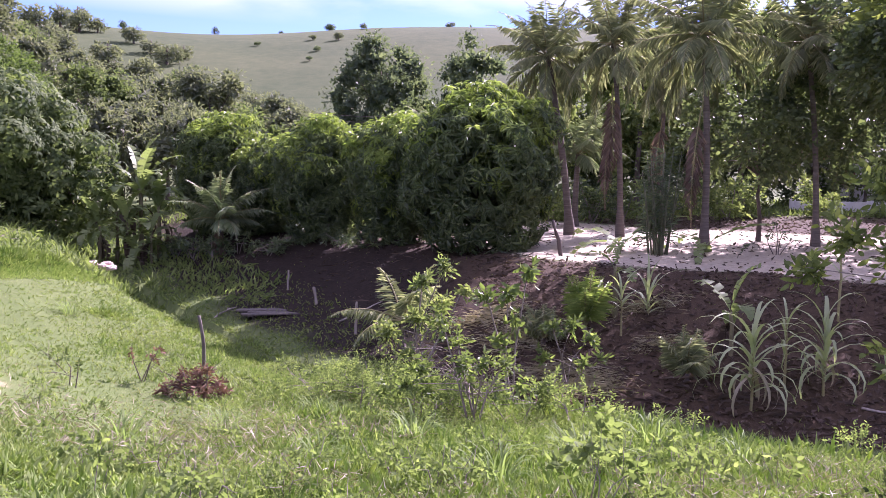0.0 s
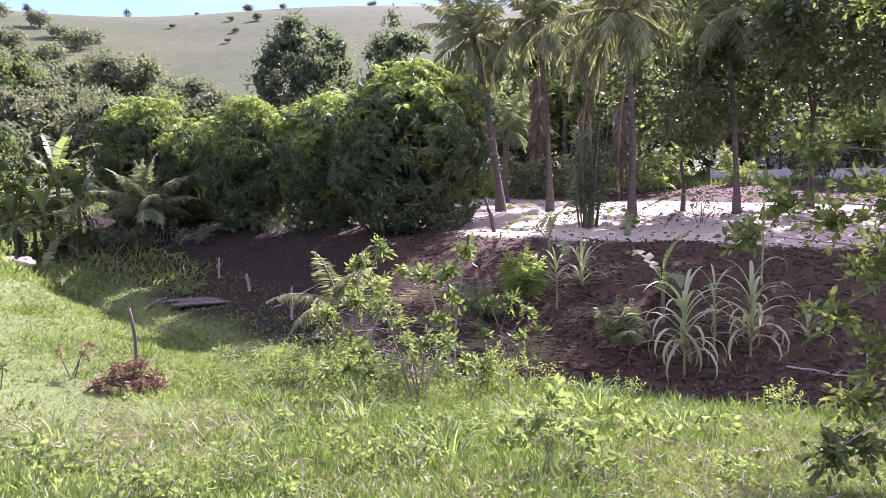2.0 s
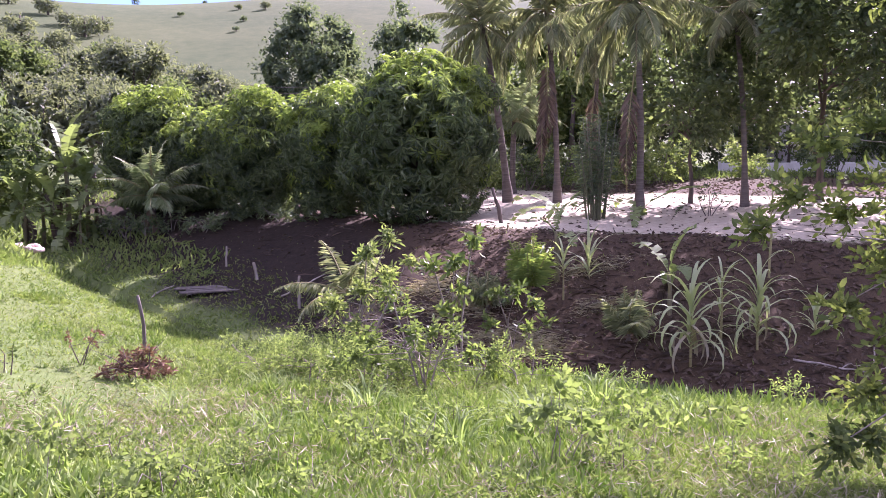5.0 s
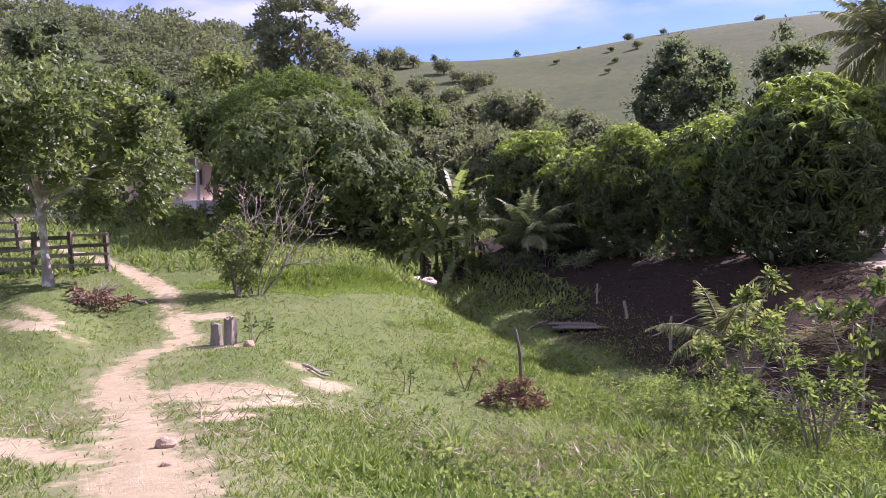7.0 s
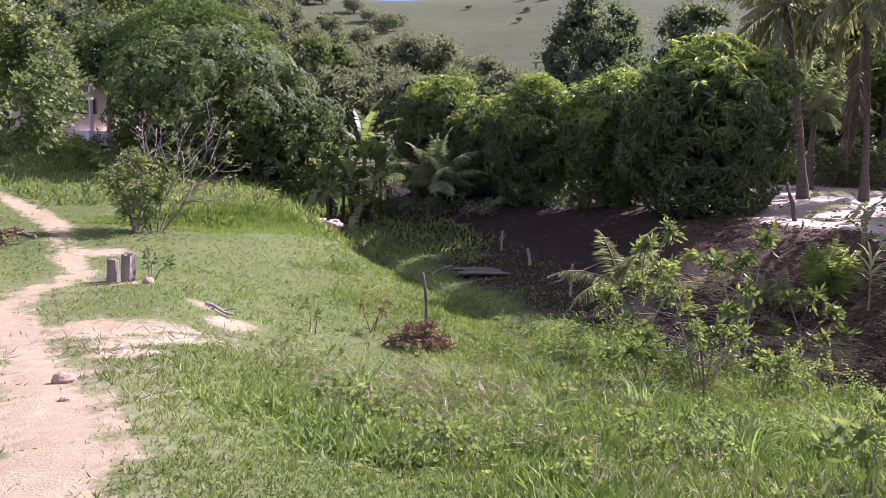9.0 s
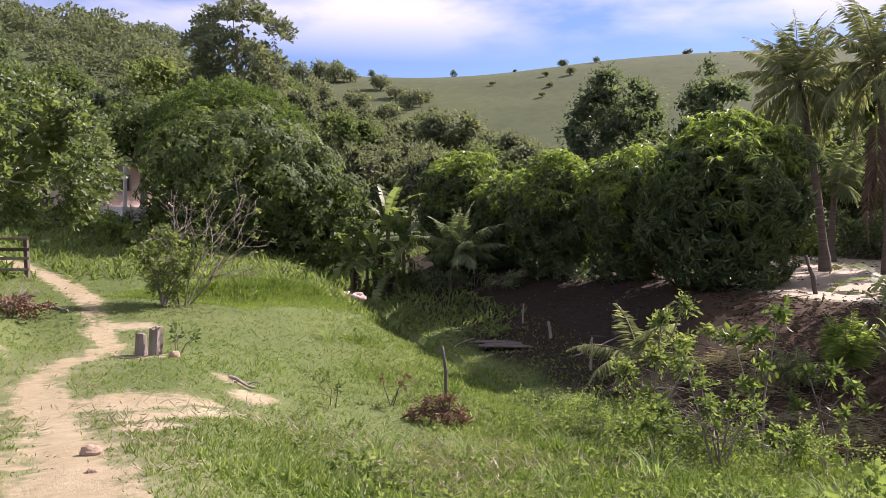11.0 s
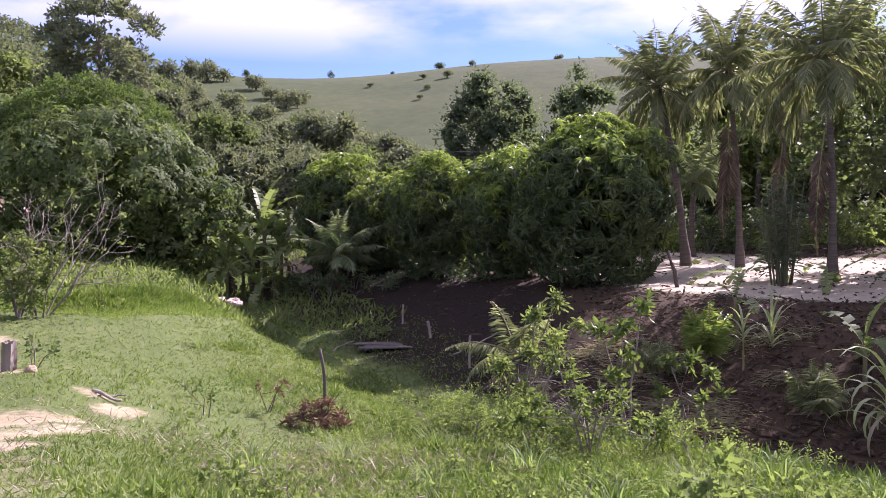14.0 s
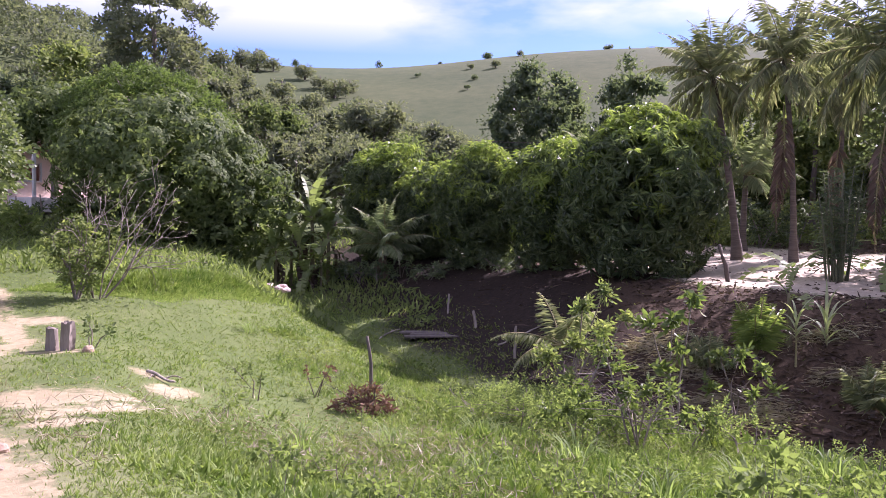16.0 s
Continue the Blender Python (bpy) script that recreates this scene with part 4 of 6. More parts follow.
# ------------------------------------------------------------------ corral fence
def corral(name, pts, label, height=1.3, gap=1.25, rails=4):
    t = thing(name, pts[0][0], pts[0][1], label, "fence")
    o = Vector((pts[0][0], pts[0][1], gz(*pts[0])))
    rng = np.random.default_rng(5)
    tops = []
    for (ax, ay), (bx, by) in zip(pts, pts[1:]):
        n = max(int(math.hypot(bx - ax, by - ay) / gap + 0.5), 1)
        for k in range(n + (1 if (bx, by) == pts[-1] else 0)):
            x, y = ax + (bx - ax) * k / n, ay + (by - ay) * k / n
            tops.append(Vector((x, y, gz(x, y))) - o)
    for p in tops:
        h = height * rng.uniform(0.94, 1.12)
        tilt = Matrix.Rotation(rng.normal() * 0.03, 4, "X") @ Matrix.Rotation(rng.normal() * 0.03, 4, "Y")
        part("post", board(0.14, 0.13, h + 0.3, Matrix.Translation(p) @ tilt @ Matrix.Translation((0, 0, h / 2 - 0.15)), 0.015), WOOD_DARK, t)
    for a, b in zip(tops, tops[1:]):
        for k in range(rails):
            z = height * (0.2 + 0.75 * k / (rails - 1))
            p, q = a + Vector((0, 0, z + rng.normal() * 0.03)), b + Vector((0, 0, z + rng.normal() * 0.03))
            d = q - p
            m = Matrix.Translation((p + q) / 2) @ d.to_track_quat("X", "Z").to_matrix().to_4x4() @ Matrix.Translation((0, -0.085, 0))
            part("rail", board(d.length + 0.1, 0.03, 0.11 * rng.uniform(0.8, 1.2), m, 0.006), WOOD if rng.random() < 0.6 else WOOD_DARK, t)
    return t


corral("corral_fence", [(-33, 11.5), (-27.5, 14.2), (-23.1, 17.3), (-21.5, 19.2), (-19.2, 21.6)], "old weathered wooden corral fence with four rails")
corral("corral_fence", [(-34, 17.5), (-28.0, 20.5), (-24.5, 23.0)], "back side of the old wooden corral fence")


# ------------------------------------------------------------------ posts and stumps in the pasture
def post(x, y, label, h, r, mat, lean=(0, 0), seed=1, bend=0.03):
    t = thing("fence_post", x, y, label, "post")
    part("shaft", stick([(0, 0, -0.3), (lean[0] * 0.4 + bend, lean[1] * 0.4, h * 0.5), (lean[0], lean[1], h)], r, r * 0.8, mat, "shaft", 8, seed, 0.008), mat, t)
    return t


post(-3.8, 16.3, "crooked dark wooden fence post in the pasture", 1.12, 0.042, WOOD_DARK, (-0.1, 0.02), 3, 0.04)
post(-0.9, 20.6, "pale upright fence post by the shaded creek", 0.85, 0.04, WOOD, (0.0, 0.0), 4, 0.0)
post(-2.35, 24.6, "short leaning fence post by the shaded creek", 0.55, 0.06, WOOD, (-0.1, 0.0), 5, 0.0)
post(-3.6, 27.0, "thin fence post below the mango trees", 0.7, 0.04, WOOD, (0.05, 0.0), 6, 0.0)
post(-24.7, 33.2, "thin fence stake on the bank below the house", 1.25, 0.045, WOOD, (-0.1, 0.0), 7, 0.0)
post(-24.5, 34.6, "thin fence stake on the bank below the house", 1.25, 0.045, WOOD, (-0.05, 0.0), 8, 0.0)
post(-23.6, 36.2, "thin fence stake on the bank below the house", 1.1, 0.045, WOOD, (0.05, 0.0), 9, 0.0)
for sx_, sy_, h, r, sd in ((-10.05, 14.5, 0.46, 0.105, 1), (-9.7, 14.45, 0.56, 0.11, 2)):
    t = thing("stump", sx_, sy_, "weathered grey gatepost stump with a rough top", "stump", "gatepost stumps")
    rng = np.random.default_rng(sd)
    bm = bmesh.new()
    bmesh.ops.create_cube(bm, size=1.0, matrix=Matrix.Translation((0, 0, h / 2 - 0.1)) @ Matrix.Diagonal((r * 1.9, r * 1.6, h + 0.2, 1)))
    bmesh.ops.subdivide_edges(bm, edges=list(bm.edges), cuts=5, use_grid_fill=True)
    for v in bm.verts:
        k_ = noise.noise(Vector((v.co.x * 9, v.co.y * 9, v.co.z * 1.5 + sd * 7)))
        v.co.x += 0.045 * k_ + 0.04 * (sd - 1.5) * v.co.z
        v.co.y += 0.03 * k_
        if v.co.z > h - 0.02:
            v.co.z += 0.09 * noise.noise(Vector((v.co.x * 14, v.co.y * 14, sd)))
    part("shaft", bm, BARK, t)

STONE = plain_mat("brown_stone", (0.22, 0.15, 0.10), (0.4, 0.3, 0.21), 5.0, 0.95, 0.6, 0.02)
PINK = plain_mat("pale_rubble", (0.42, 0.3, 0.25), (0.62, 0.5, 0.44), 4.0, 0.95, 0.6, 0.02)


def rock(name, x, y, label, sx, sy, sz, mat, seed, cat="stone", z=None):
    rng = np.random.default_rng(seed)
    bm = bmesh.new()
    bmesh.ops.create_icosphere(bm, subdivisions=3, radius=0.5)
    for v in bm.verts:
        k = 1 + 0.35 * noise.noise(v.co * 2.3 + Vector((seed * 3.1, 0, 0))) + 0.12 * noise.noise(v.co * 6 + Vector((seed, 4, 0)))
        v.co = Vector((v.co.x * sx * k, v.co.y * sy * k, v.co.z * sz * k))
    me = bpy.data.meshes.new(name)
    bm.to_mesh(me)
    bm.free()
    me.materials.append(mat)
    ob = new(name, me)
    ob.matrix_world = pose(x, y, (gz(x, y) if z is None else z) + sz * 0.15, 0, 0, rng.uniform(0, 360))
    return tagged(ob, label, cat)


rock("stone", -5.0, 6.35, "brown clod of earth lying on the path", 0.24, 0.18, 0.16, STONE, 1)
rock("stone", -9.2, 14.4, "small tan stone beside the gatepost stumps", 0.26, 0.2, 0.2, STONE, 2)
rock("stone", -4.4, 5.6, "small brown stone on the path", 0.1, 0.08, 0.06, STONE, 3)
for k in range(16):
    a = RNG.uniform(0, 6.3)
    rock("rubble_block", -11.2 + 0.75 * math.cos(a) * RNG.random() ** 0.5, 30.6 + 0.4 * math.sin(a) * RNG.random() ** 0.5,
         "broken pale brick rubble heaped at the field's edge", 0.45 * RNG.uniform(0.5, 1.2), 0.3 * RNG.uniform(0.6, 1.2), 0.22 * RNG.uniform(0.6, 1.2), PINK, 20 + k, "rubble",
         gz(-11.2, 30.6) + 0.05 + RNG.random() * 0.18)

# plank crossing over the creek
t = thing("footbridge", -3.5, 24.6, "low crossing of loose grey planks over the shaded creek", "footbridge", z=gz(-3.5, 24.6) + 0.03, rz=12)
for k in range(6):
    part("plank", board(2.3 * RNG.uniform(0.85, 1.1), 0.2, 0.045, pose(RNG.normal() * 0.12, -0.6 + k * 0.24, RNG.normal() * 0.012, 0, 0, RNG.normal() * 2.5), 0.006), WOOD_DARK, t)
for sgn in (-0.9, 0.9):
    part("bearer", stick([(sgn, -0.8, -0.1), (sgn, 0.8, -0.1)], 0.075, 0.07, WOOD_DARK, "bearer"), WOOD_DARK, t)


# fallen sticks
def fallen(x, y, label, length, r, turn, mat, seed):
    t = thing("fallen_branch", x, y, label, "branch", rz=turn)
    c, s = math.cos(radians(turn)), math.sin(radians(turn))
    g = gz(x, y)
    pts = [(u, 0, gz(x + u * c, y + u * s) - g + r * 0.8 + 0.02) for u in (-length / 2, 0, length / 2)]
    part("limb", stick(pts, r, r * 0.55, mat, "limb", 7, seed, 0.02), mat, t)
    for q in (0.15, -0.2):
        b = Vector((length * q, 0, 0.03))
        part("twig", stick([b, b + Vector((0.15, 0.14 if q > 0 else -0.16, 0.06)), b + Vector((0.3, 0.2 if q > 0 else -0.25, 0.03))], r * 0.5, r * 0.2, mat, "twig", 5, seed + 9, 0.01), mat, t)
    return t


fallen(-15.0, 18.0, "thin pale branch fallen beside the path", 1.3, 0.04, -25, WOOD, 1)
fallen(-6.9, 13.0, "bleached stick lying in the grass", 1.0, 0.035, -35, WOOD, 2)
fallen(-0.8, 22.5, "thin dead branch on the dark bank", 1.6, 0.03, 25, WOOD, 3)
fallen(9.6, 12.6, "dead twigs on the leaf-strewn bank", 1.4, 0.025, 60, WOOD, 4)
fallen(8.9, 12.9, "bleached twigs on the leaf-strewn bank", 1.2, 0.025, -40, WOOD, 5)
fallen(-5.2, 24.8, "dead grey branch leaning by the creek", 1.2, 0.03, 70, WOOD, 6)


# ------------------------------------------------------------------ shrubs and saplings
def shrub(name, x, y, label, clumps, per, length, width, mat, stems=4, rad=0.018, seed=1, droop=0.2, rosette=1, category="shrub", bark=None, bare=0, group=""):
    rng = np.random.default_rng(seed)
    t = thing(name, x, y, label, category, group)
    bark = bark or BARK
    C = [Vector(c[:3]) for c in clumps]
    pick = sorted(range(len(C)), key=lambda i: -C[i].z)[:max(stems, 1)]
    for i in pick:
        c = C[i]
        foot = Vector((rng.normal() * 0.05, rng.normal() * 0.05, -0.15))
        mid = foot.lerp(c, 0.5) + Vector((rng.normal() * 0.06, rng.normal() * 0.06, 0.12))
        part("stem", tube_mesh("stem", [[(foot, rad * 1.3), (foot.lerp(mid, 0.5), rad * 1.1), (mid, rad), (mid.lerp(c, 0.6), rad * 0.7), (c + Vector((0, 0, 0.1)), rad * 0.35)]], bark, 6), bark, t)
    for k, c in enumerate(C):
        if k in pick:
            continue
        b = C[pick[k % len(pick)]] * 0.5
        m = b.lerp(c, 0.6) + Vector((0, 0, 0.05))
        part("branch", tube_mesh("branch", [[(b, rad * 0.6), (m, rad * 0.45), (c, rad * 0.2)]], bark, 5), bark, t)
    for k in range(bare):
        c = C[pick[k % len(pick)]] * rng.uniform(0.35, 0.7)
        d = Vector((rng.normal(), rng.normal(), rng.uniform(0.0, 0.8))).normalized() * rng.uniform(0.4, 0.9)
        br = [[(c, rad * 0.6), (c + d * 0.5 + Vector((0, 0, 0.04)), rad * 0.45), (c + d, rad * 0.2)],
              [(c + d * 0.5, rad * 0.4), (c + d * 0.8 + Vector(rng.normal(size=3) * 0.15), rad * 0.15)],
              [(c + d * 0.7, rad * 0.3), (c + d * 1.0 + Vector(rng.normal(size=3) * 0.2), rad * 0.12)]]
        part("bare_twig", tube_mesh("bare_twig", br, bark, 5), bark, t)
    P, N = [], []
    for cx, cy, cz, r_ in clumps:
        n = max(int(per * 10.0 * r_ * r_ * rosette / 6), 3)
        d = unit(rand_dirs(n, rng) + np.array((0, 0, 0.25)))
        P.append(np.array((cx, cy, cz)) + d * r_ * rng.uniform(0.45, 1.15, (n, 1)))
        N.append(d)
    part("foliage", spray(rng, np.concatenate(P), np.concatenate(N), 7, length, width, max(2.2 * length, 0.2), droop), mat, t)
    return t


for k, (wx, wy) in enumerate([(-7.5, 32.9), (-6.6, 33.3), (-8.3, 33.2)]):
    shrub("undergrowth", wx, wy, "dark leafy undergrowth below the young palm", [(-0.4, 0, 0.5, 0.45), (0.3, 0.1, 0.6, 0.45), (0.0, -0.2, 0.9, 0.4), (0.7, 0, 0.35, 0.35)], 40, 0.16, 0.06, MANGO, 3, 0.014, 640 + k, 0.3, 1, "bush", group="undergrowth by the creek")
shrub("guava_shrub", 1.33, 11.28, "open leafy shrub with several grey stems and bare twigs",
      [(a * 1.3, b * 1.4, c * (0.78 + 0.2 * math.sin(7 * a + 3 * c)), r * 0.74) for a, b, c, r in [(-0.63, 0.1, 1.23, 0.42), (-0.14, -0.2, 1.04, 0.4), (0.33, 0.0, 1.26, 0.36), (-0.39, 0.1, 1.62, 0.4), (0.09, -0.08, 1.55, 0.36), (-0.79, -0.1, 0.85, 0.32),
       (0.5, -0.14, 0.86, 0.3), (-0.05, 0.2, 0.6, 0.25), (-0.5, 0.3, 0.7, 0.4), (0.3, 0.3, 0.75, 0.35), (-0.2, 0.2, 1.35, 0.35), (-1.0, 0.2, 0.5, 0.35), (0.8, 0.2, 0.5, 0.3)]], 20, 0.1, 0.04, BRIGHT, 5, 0.014, 5, 0.35, 8, bare=18)
shrub("sapling", 0.3, 15.0, "tall leafy sapling above the creek bank",
      [(a, b, c, r * 0.78) for a, b, c, r in [(-0.28, 0.07, 1.5, 0.42), (0.26, 0.06, 1.74, 0.46), (0.36, 0.06, 2.45, 0.4), (0.78, 0.04, 2.78, 0.34), (1.16, 0.01, 2.3, 0.3), (0.69, 0.05, 2.02, 0.4), (0.1, -0.2, 1.1, 0.35)]],
      85, 0.13, 0.05, LIGHTL, 4, 0.022, 6, 0.35, 2, "sapling")
shrub("weed_bush", -0.2, 14.6, "dense low bush of tangled green weeds",
      [(-0.2, 0, 0.7, 0.5), (-0.7, 0.1, 0.55, 0.5), (0.4, 0, 0.7, 0.55), (-1.1, 0.3, 0.4, 0.4), (0.9, -0.2, 0.6, 0.5), (0.1, -0.5, 0.4, 0.5), (1.3, -0.4, 0.4, 0.4)],
      110, 0.06, 0.026, WEED, 4, 0.014, 7, 0.1)
for k, (wx, wy) in enumerate([(-0.9, 15.2), (-0.2, 14.4), (0.9, 13.2), (3.0, 12.6), (-0.4, 13.0), (0.2, 15.6), (0.5, 11.9), (2.0, 11.8), (1.2, 12.2), (2.9, 11.5), (-1.2, 14.2), (1.0, 14.6), (-0.7, 16.2), (4.6, 11.6), (6.4, 10.3)]):
    rg = np.random.default_rng(500 + k)
    shrub("weed_bush", wx, wy, "low mound of tangled green weeds on the creek's rim", [(rg.uniform(-0.7, 0.7), rg.uniform(-0.4, 0.4), rg.uniform(0.15, 0.55), rg.uniform(0.25, 0.45)) for _ in range(7)],
          105, 0.055, 0.025, WEED, 3, 0.01, 510 + k, 0.1, 1, group="weed mounds by the creek")
shrub("sapling", 2.3, 13.6, "slender sapling with large bright leaves near its top",
      [(0.12, -0.2, 2.83, 0.27), (-0.21, -0.17, 2.44, 0.29), (-0.1, -0.19, 2.01, 0.22), (-0.6, -0.12, 2.4, 0.26), (-0.34, -0.15, 1.66, 0.2)],
      40, 0.19, 0.07, BRIGHT, 3, 0.018, 8, 0.3, 2, "sapling")
shrub("sapling", 3.6, 15.49, "thin sapling with bright leaves on the bank",
      [(-0.42, -0.32, 1.39, 0.28), (-0.01, -0.41, 1.41, 0.28), (0.35, -0.49, 1.16, 0.26), (-0.52, -0.3, 0.73, 0.26), (0.21, -0.46, 0.66, 0.22), (0.56, -0.55, 0.8, 0.2)],
      44, 0.15, 0.06, BRIGHT, 4, 0.014, 9, 0.3, 2, "sapling")
shrub("pasture_bush", -13.04, 19.88, "bush of several stems with sparse yellowing leaves beside the path",
      [(-0.1, -0.2, 1.5, 0.5), (0.44, 0.06, 1.3, 0.5), (-0.38, -0.3, 1.26, 0.42), (0.7, 0.22, 0.85, 0.45), (0.14, -0.13, 0.8, 0.5), (-0.5, 0.3, 0.9, 0.45), (0.0, 0.3, 1.9, 0.5), (0.9, 0.3, 1.5, 0.5), (-0.7, 0.0, 1.6, 0.4), (0.3, 0.1, 0.45, 0.45), (-0.2, 0.0, 0.5, 0.4)],
      85, 0.13, 0.06, LIGHTL, 5, 0.03, 10, 0.2, 1, "bush", BARK, 8)
def twiggy(x, y, label, height, spread, n, seed, lean=0.0):
    """A leafless tangle: stems that fork three times into ever thinner twigs, with a few leaves at the ends."""
    rng = np.random.default_rng(seed)
    t = thing("bare_shrub", x, y, label, "shrub")
    ends = []

    def grow(p, d, ln, r_, depth, out):
        q = p + d * ln
        m = p.lerp(q, 0.5) + Vector(rng.normal(size=3)) * ln * 0.07
        out.append([(p, r_), (m, r_ * 0.85), (q, r_ * 0.65)])
        if depth == 0:
            ends.append(tuple(q))
            return
        for _ in range(3 if depth > 1 else 2):
            nd = (d + Vector(rng.normal(size=3)) * 0.55 + Vector((lean * 0.2, 0, 0.05))).normalized()
            grow(m.lerp(q, rng.uniform(0.2, 1.0)), nd, ln * rng.uniform(0.5, 0.8), r_ * 0.6, depth - 1, out)
    for k in range(n):
        a_ = rng.uniform(0, 6.283)
        d = Vector((math.cos(a_) * spread + lean, math.sin(a_) * spread, 1.0)).normalized()
        out = []
        grow(Vector((0.1 * math.cos(a_), 0.1 * math.sin(a_), -0.1)), d, height * rng.uniform(0.35, 0.5), 0.026, 3, out)
        part("stem", tube_mesh("stem", out, BARK, 5), BARK, t)
    E = np.array(ends)[::2]
    part("foliage", spray(rng, E, unit(rng.normal(size=E.shape) + np.array((0, 0, 0.4))), 6, 0.12, 0.055, 0.25, 0.3), LIGHTL, t)
    return t


twiggy(-12.65, 20.3, "half-bare grey shrub with a tangle of thin twigs and few leaves", 4.3, 0.42, 6, 11, 0.3)
shrub("stump_plant", -9.4, 14.75, "leafy weed growing behind the gatepost stumps",
      [(0.1, 0, 0.4, 0.25), (-0.1, 0.1, 0.55, 0.22), (0.4, 0.1, 0.35, 0.22)], 45, 0.13, 0.05, BROAD, 3, 0.012, 12, 0.3, 1, "plant")
shrub("dry_bush", -3.4, 14.2, "withered rust-brown bush at the foot of the crooked post",
      [(0, 0, 0.28, 0.3), (-0.35, 0, 0.25, 0.28), (0.35, 0.05, 0.24, 0.26), (0.2, -0.2, 0.2, 0.24), (-0.05, 0.15, 0.45, 0.2), (0.45, -0.1, 0.15, 0.2), (-0.55, -0.05, 0.2, 0.22), (0.15, 0.1, 0.5, 0.22), (-0.3, 0.1, 0.42, 0.22)], 130, 0.13, 0.034, RUST, 5, 0.014, 13, 0.4, 1, "bush", BARK_DARK, 5)
rg = np.random.default_rng(91)
shrub("brush_pile", -15.3, 16.6, "heap of cut branches with withered brown leaves",
      [(rg.normal() * 0.6, rg.normal() * 0.3, abs(rg.normal()) * 0.22 + 0.1, rg.uniform(0.22, 0.36)) for _ in range(14)], 55, 0.13, 0.055, RUST, 6, 0.02, 14, 0.5, 1, "brush pile", BARK, 22)
shrub("wilted_weed", -4.6, 14.9, "thin withered weed with few dark leaves", [(-0.2, 0, 0.6, 0.14), (0.2, 0, 0.5, 0.14), (0.35, 0, 0.65, 0.1)], 30, 0.1, 0.04, RUST, 3, 0.01, 15, 0.4, 1, "plant", BARK_DARK, 2)
shrub("wilted_weed", -5.4, 13.6, "thin withered weed with few dark leaves", [(-0.1, 0, 0.5, 0.16), (0.15, 0, 0.35, 0.14)], 40, 0.1, 0.045, BROAD, 2, 0.01, 16, 0.3, 1, "plant", BARK_DARK, 2)
shrub("creek_weed", -4.6, 25.7, "leafy green weeds at the water's edge", [(0, 0, 0.3, 0.4), (0.6, 0, 0.3, 0.35), (-0.6, 0.1, 0.25, 0.35), (0.2, 0.3, 0.4, 0.3)], 60, 0.13, 0.05, WEED, 3, 0.01, 17, 0.1, 1, "plant")
shrub("yard_shrub", 11.8, 23.6, "thin reddish shrub on the edge of the sandy yard", [(0.2, 0, 0.7, 0.3), (-0.3, 0, 0.5, 0.25), (0.5, 0, 0.45, 0.25), (-0.9, 0, 0.3, 0.2), (0, 0.1, 1.0, 0.18)],
      26, 0.12, 0.05, DARK, 4, 0.014, 18, 0.2, 1, "shrub", BARK_DARK, 5)
shrub("broadleaf_weed", 1.5, 5.15, "leafy pale-green weed growing in the tall grass", [(0, 0, 0.45, 0.2), (-0.22, 0, 0.36, 0.18), (0.24, 0.05, 0.36, 0.18), (0.4, 0.2, 0.25, 0.16), (0.1, 0.1, 0.55, 0.14)],
      90, 0.10, 0.042, WEED, 5, 0.004, 19, 0.1, 1, "plant")
for k, (hx, hy, n, sd) in enumerate([(-21.5, 29.5, 6, 1), (-19.5, 29.8, 6, 2), (-23.8, 30.8, 5, 3), (-17.6, 29.2, 5, 4), (-26.5, 31.5, 5, 5), (-21, 32.0, 5, 6)]):
    rg = np.random.default_rng(80 + sd)
    shrub("hedge_bush", hx, hy, "low green bush on the bank below the house", [(rg.uniform(-1.2, 1.2), rg.uniform(-0.6, 0.6), rg.uniform(0.3, 0.9), rg.uniform(0.5, 0.8)) for _ in range(n)],
          26, 0.2, 0.09, WEED, 3, 0.02, 81 + sd, 0.2, 1, "bush", group="bushes below the house")

# dark bushes added for the darkness at the foot of the mango trees
for k, (hx, hy, hh) in enumerate([(-8.6, 33.8, 0.8), (-5.2, 32.3, 0.7), (-2.0, 31.2, 0.6), (-9.4, 34.4, 0.8)]):
    rg = np.random.default_rng(600 + k)
    shrub("understory_bush", hx, hy, "dark low bush added to deepen the shade below the mango trees", [(rg.uniform(-0.8, 0.8), rg.uniform(-0.4, 0.4), hh * rg.uniform(0.2, 1.0), rg.uniform(0.3, 0.5)) for _ in range(7)],
          60, 0.12, 0.04, MANGO, 3, 0.016, 610 + k, 0.3, 1, "bush", group="bushes below the mango trees")

# row of dark bushes added to imitate the shade under trees beyond the corral
for k in range(9):
    rg = np.random.default_rng(400 + k)
    hx, hy = -30.5 + k * 1.05, 31.0 + k * 0.72
    shrub("hedge_bush", hx, hy, "dark bush standing for tree shade along the dirt road", [(rg.uniform(-0.8, 0.8), rg.uniform(-0.5, 0.5), rg.uniform(0.1, 0.5), rg.uniform(0.4, 0.6)) for _ in range(5)],
          30, 0.18, 0.09, DARK, 2, 0.02, 410 + k, 0.25, 1, "bush", group="hedge along the road")

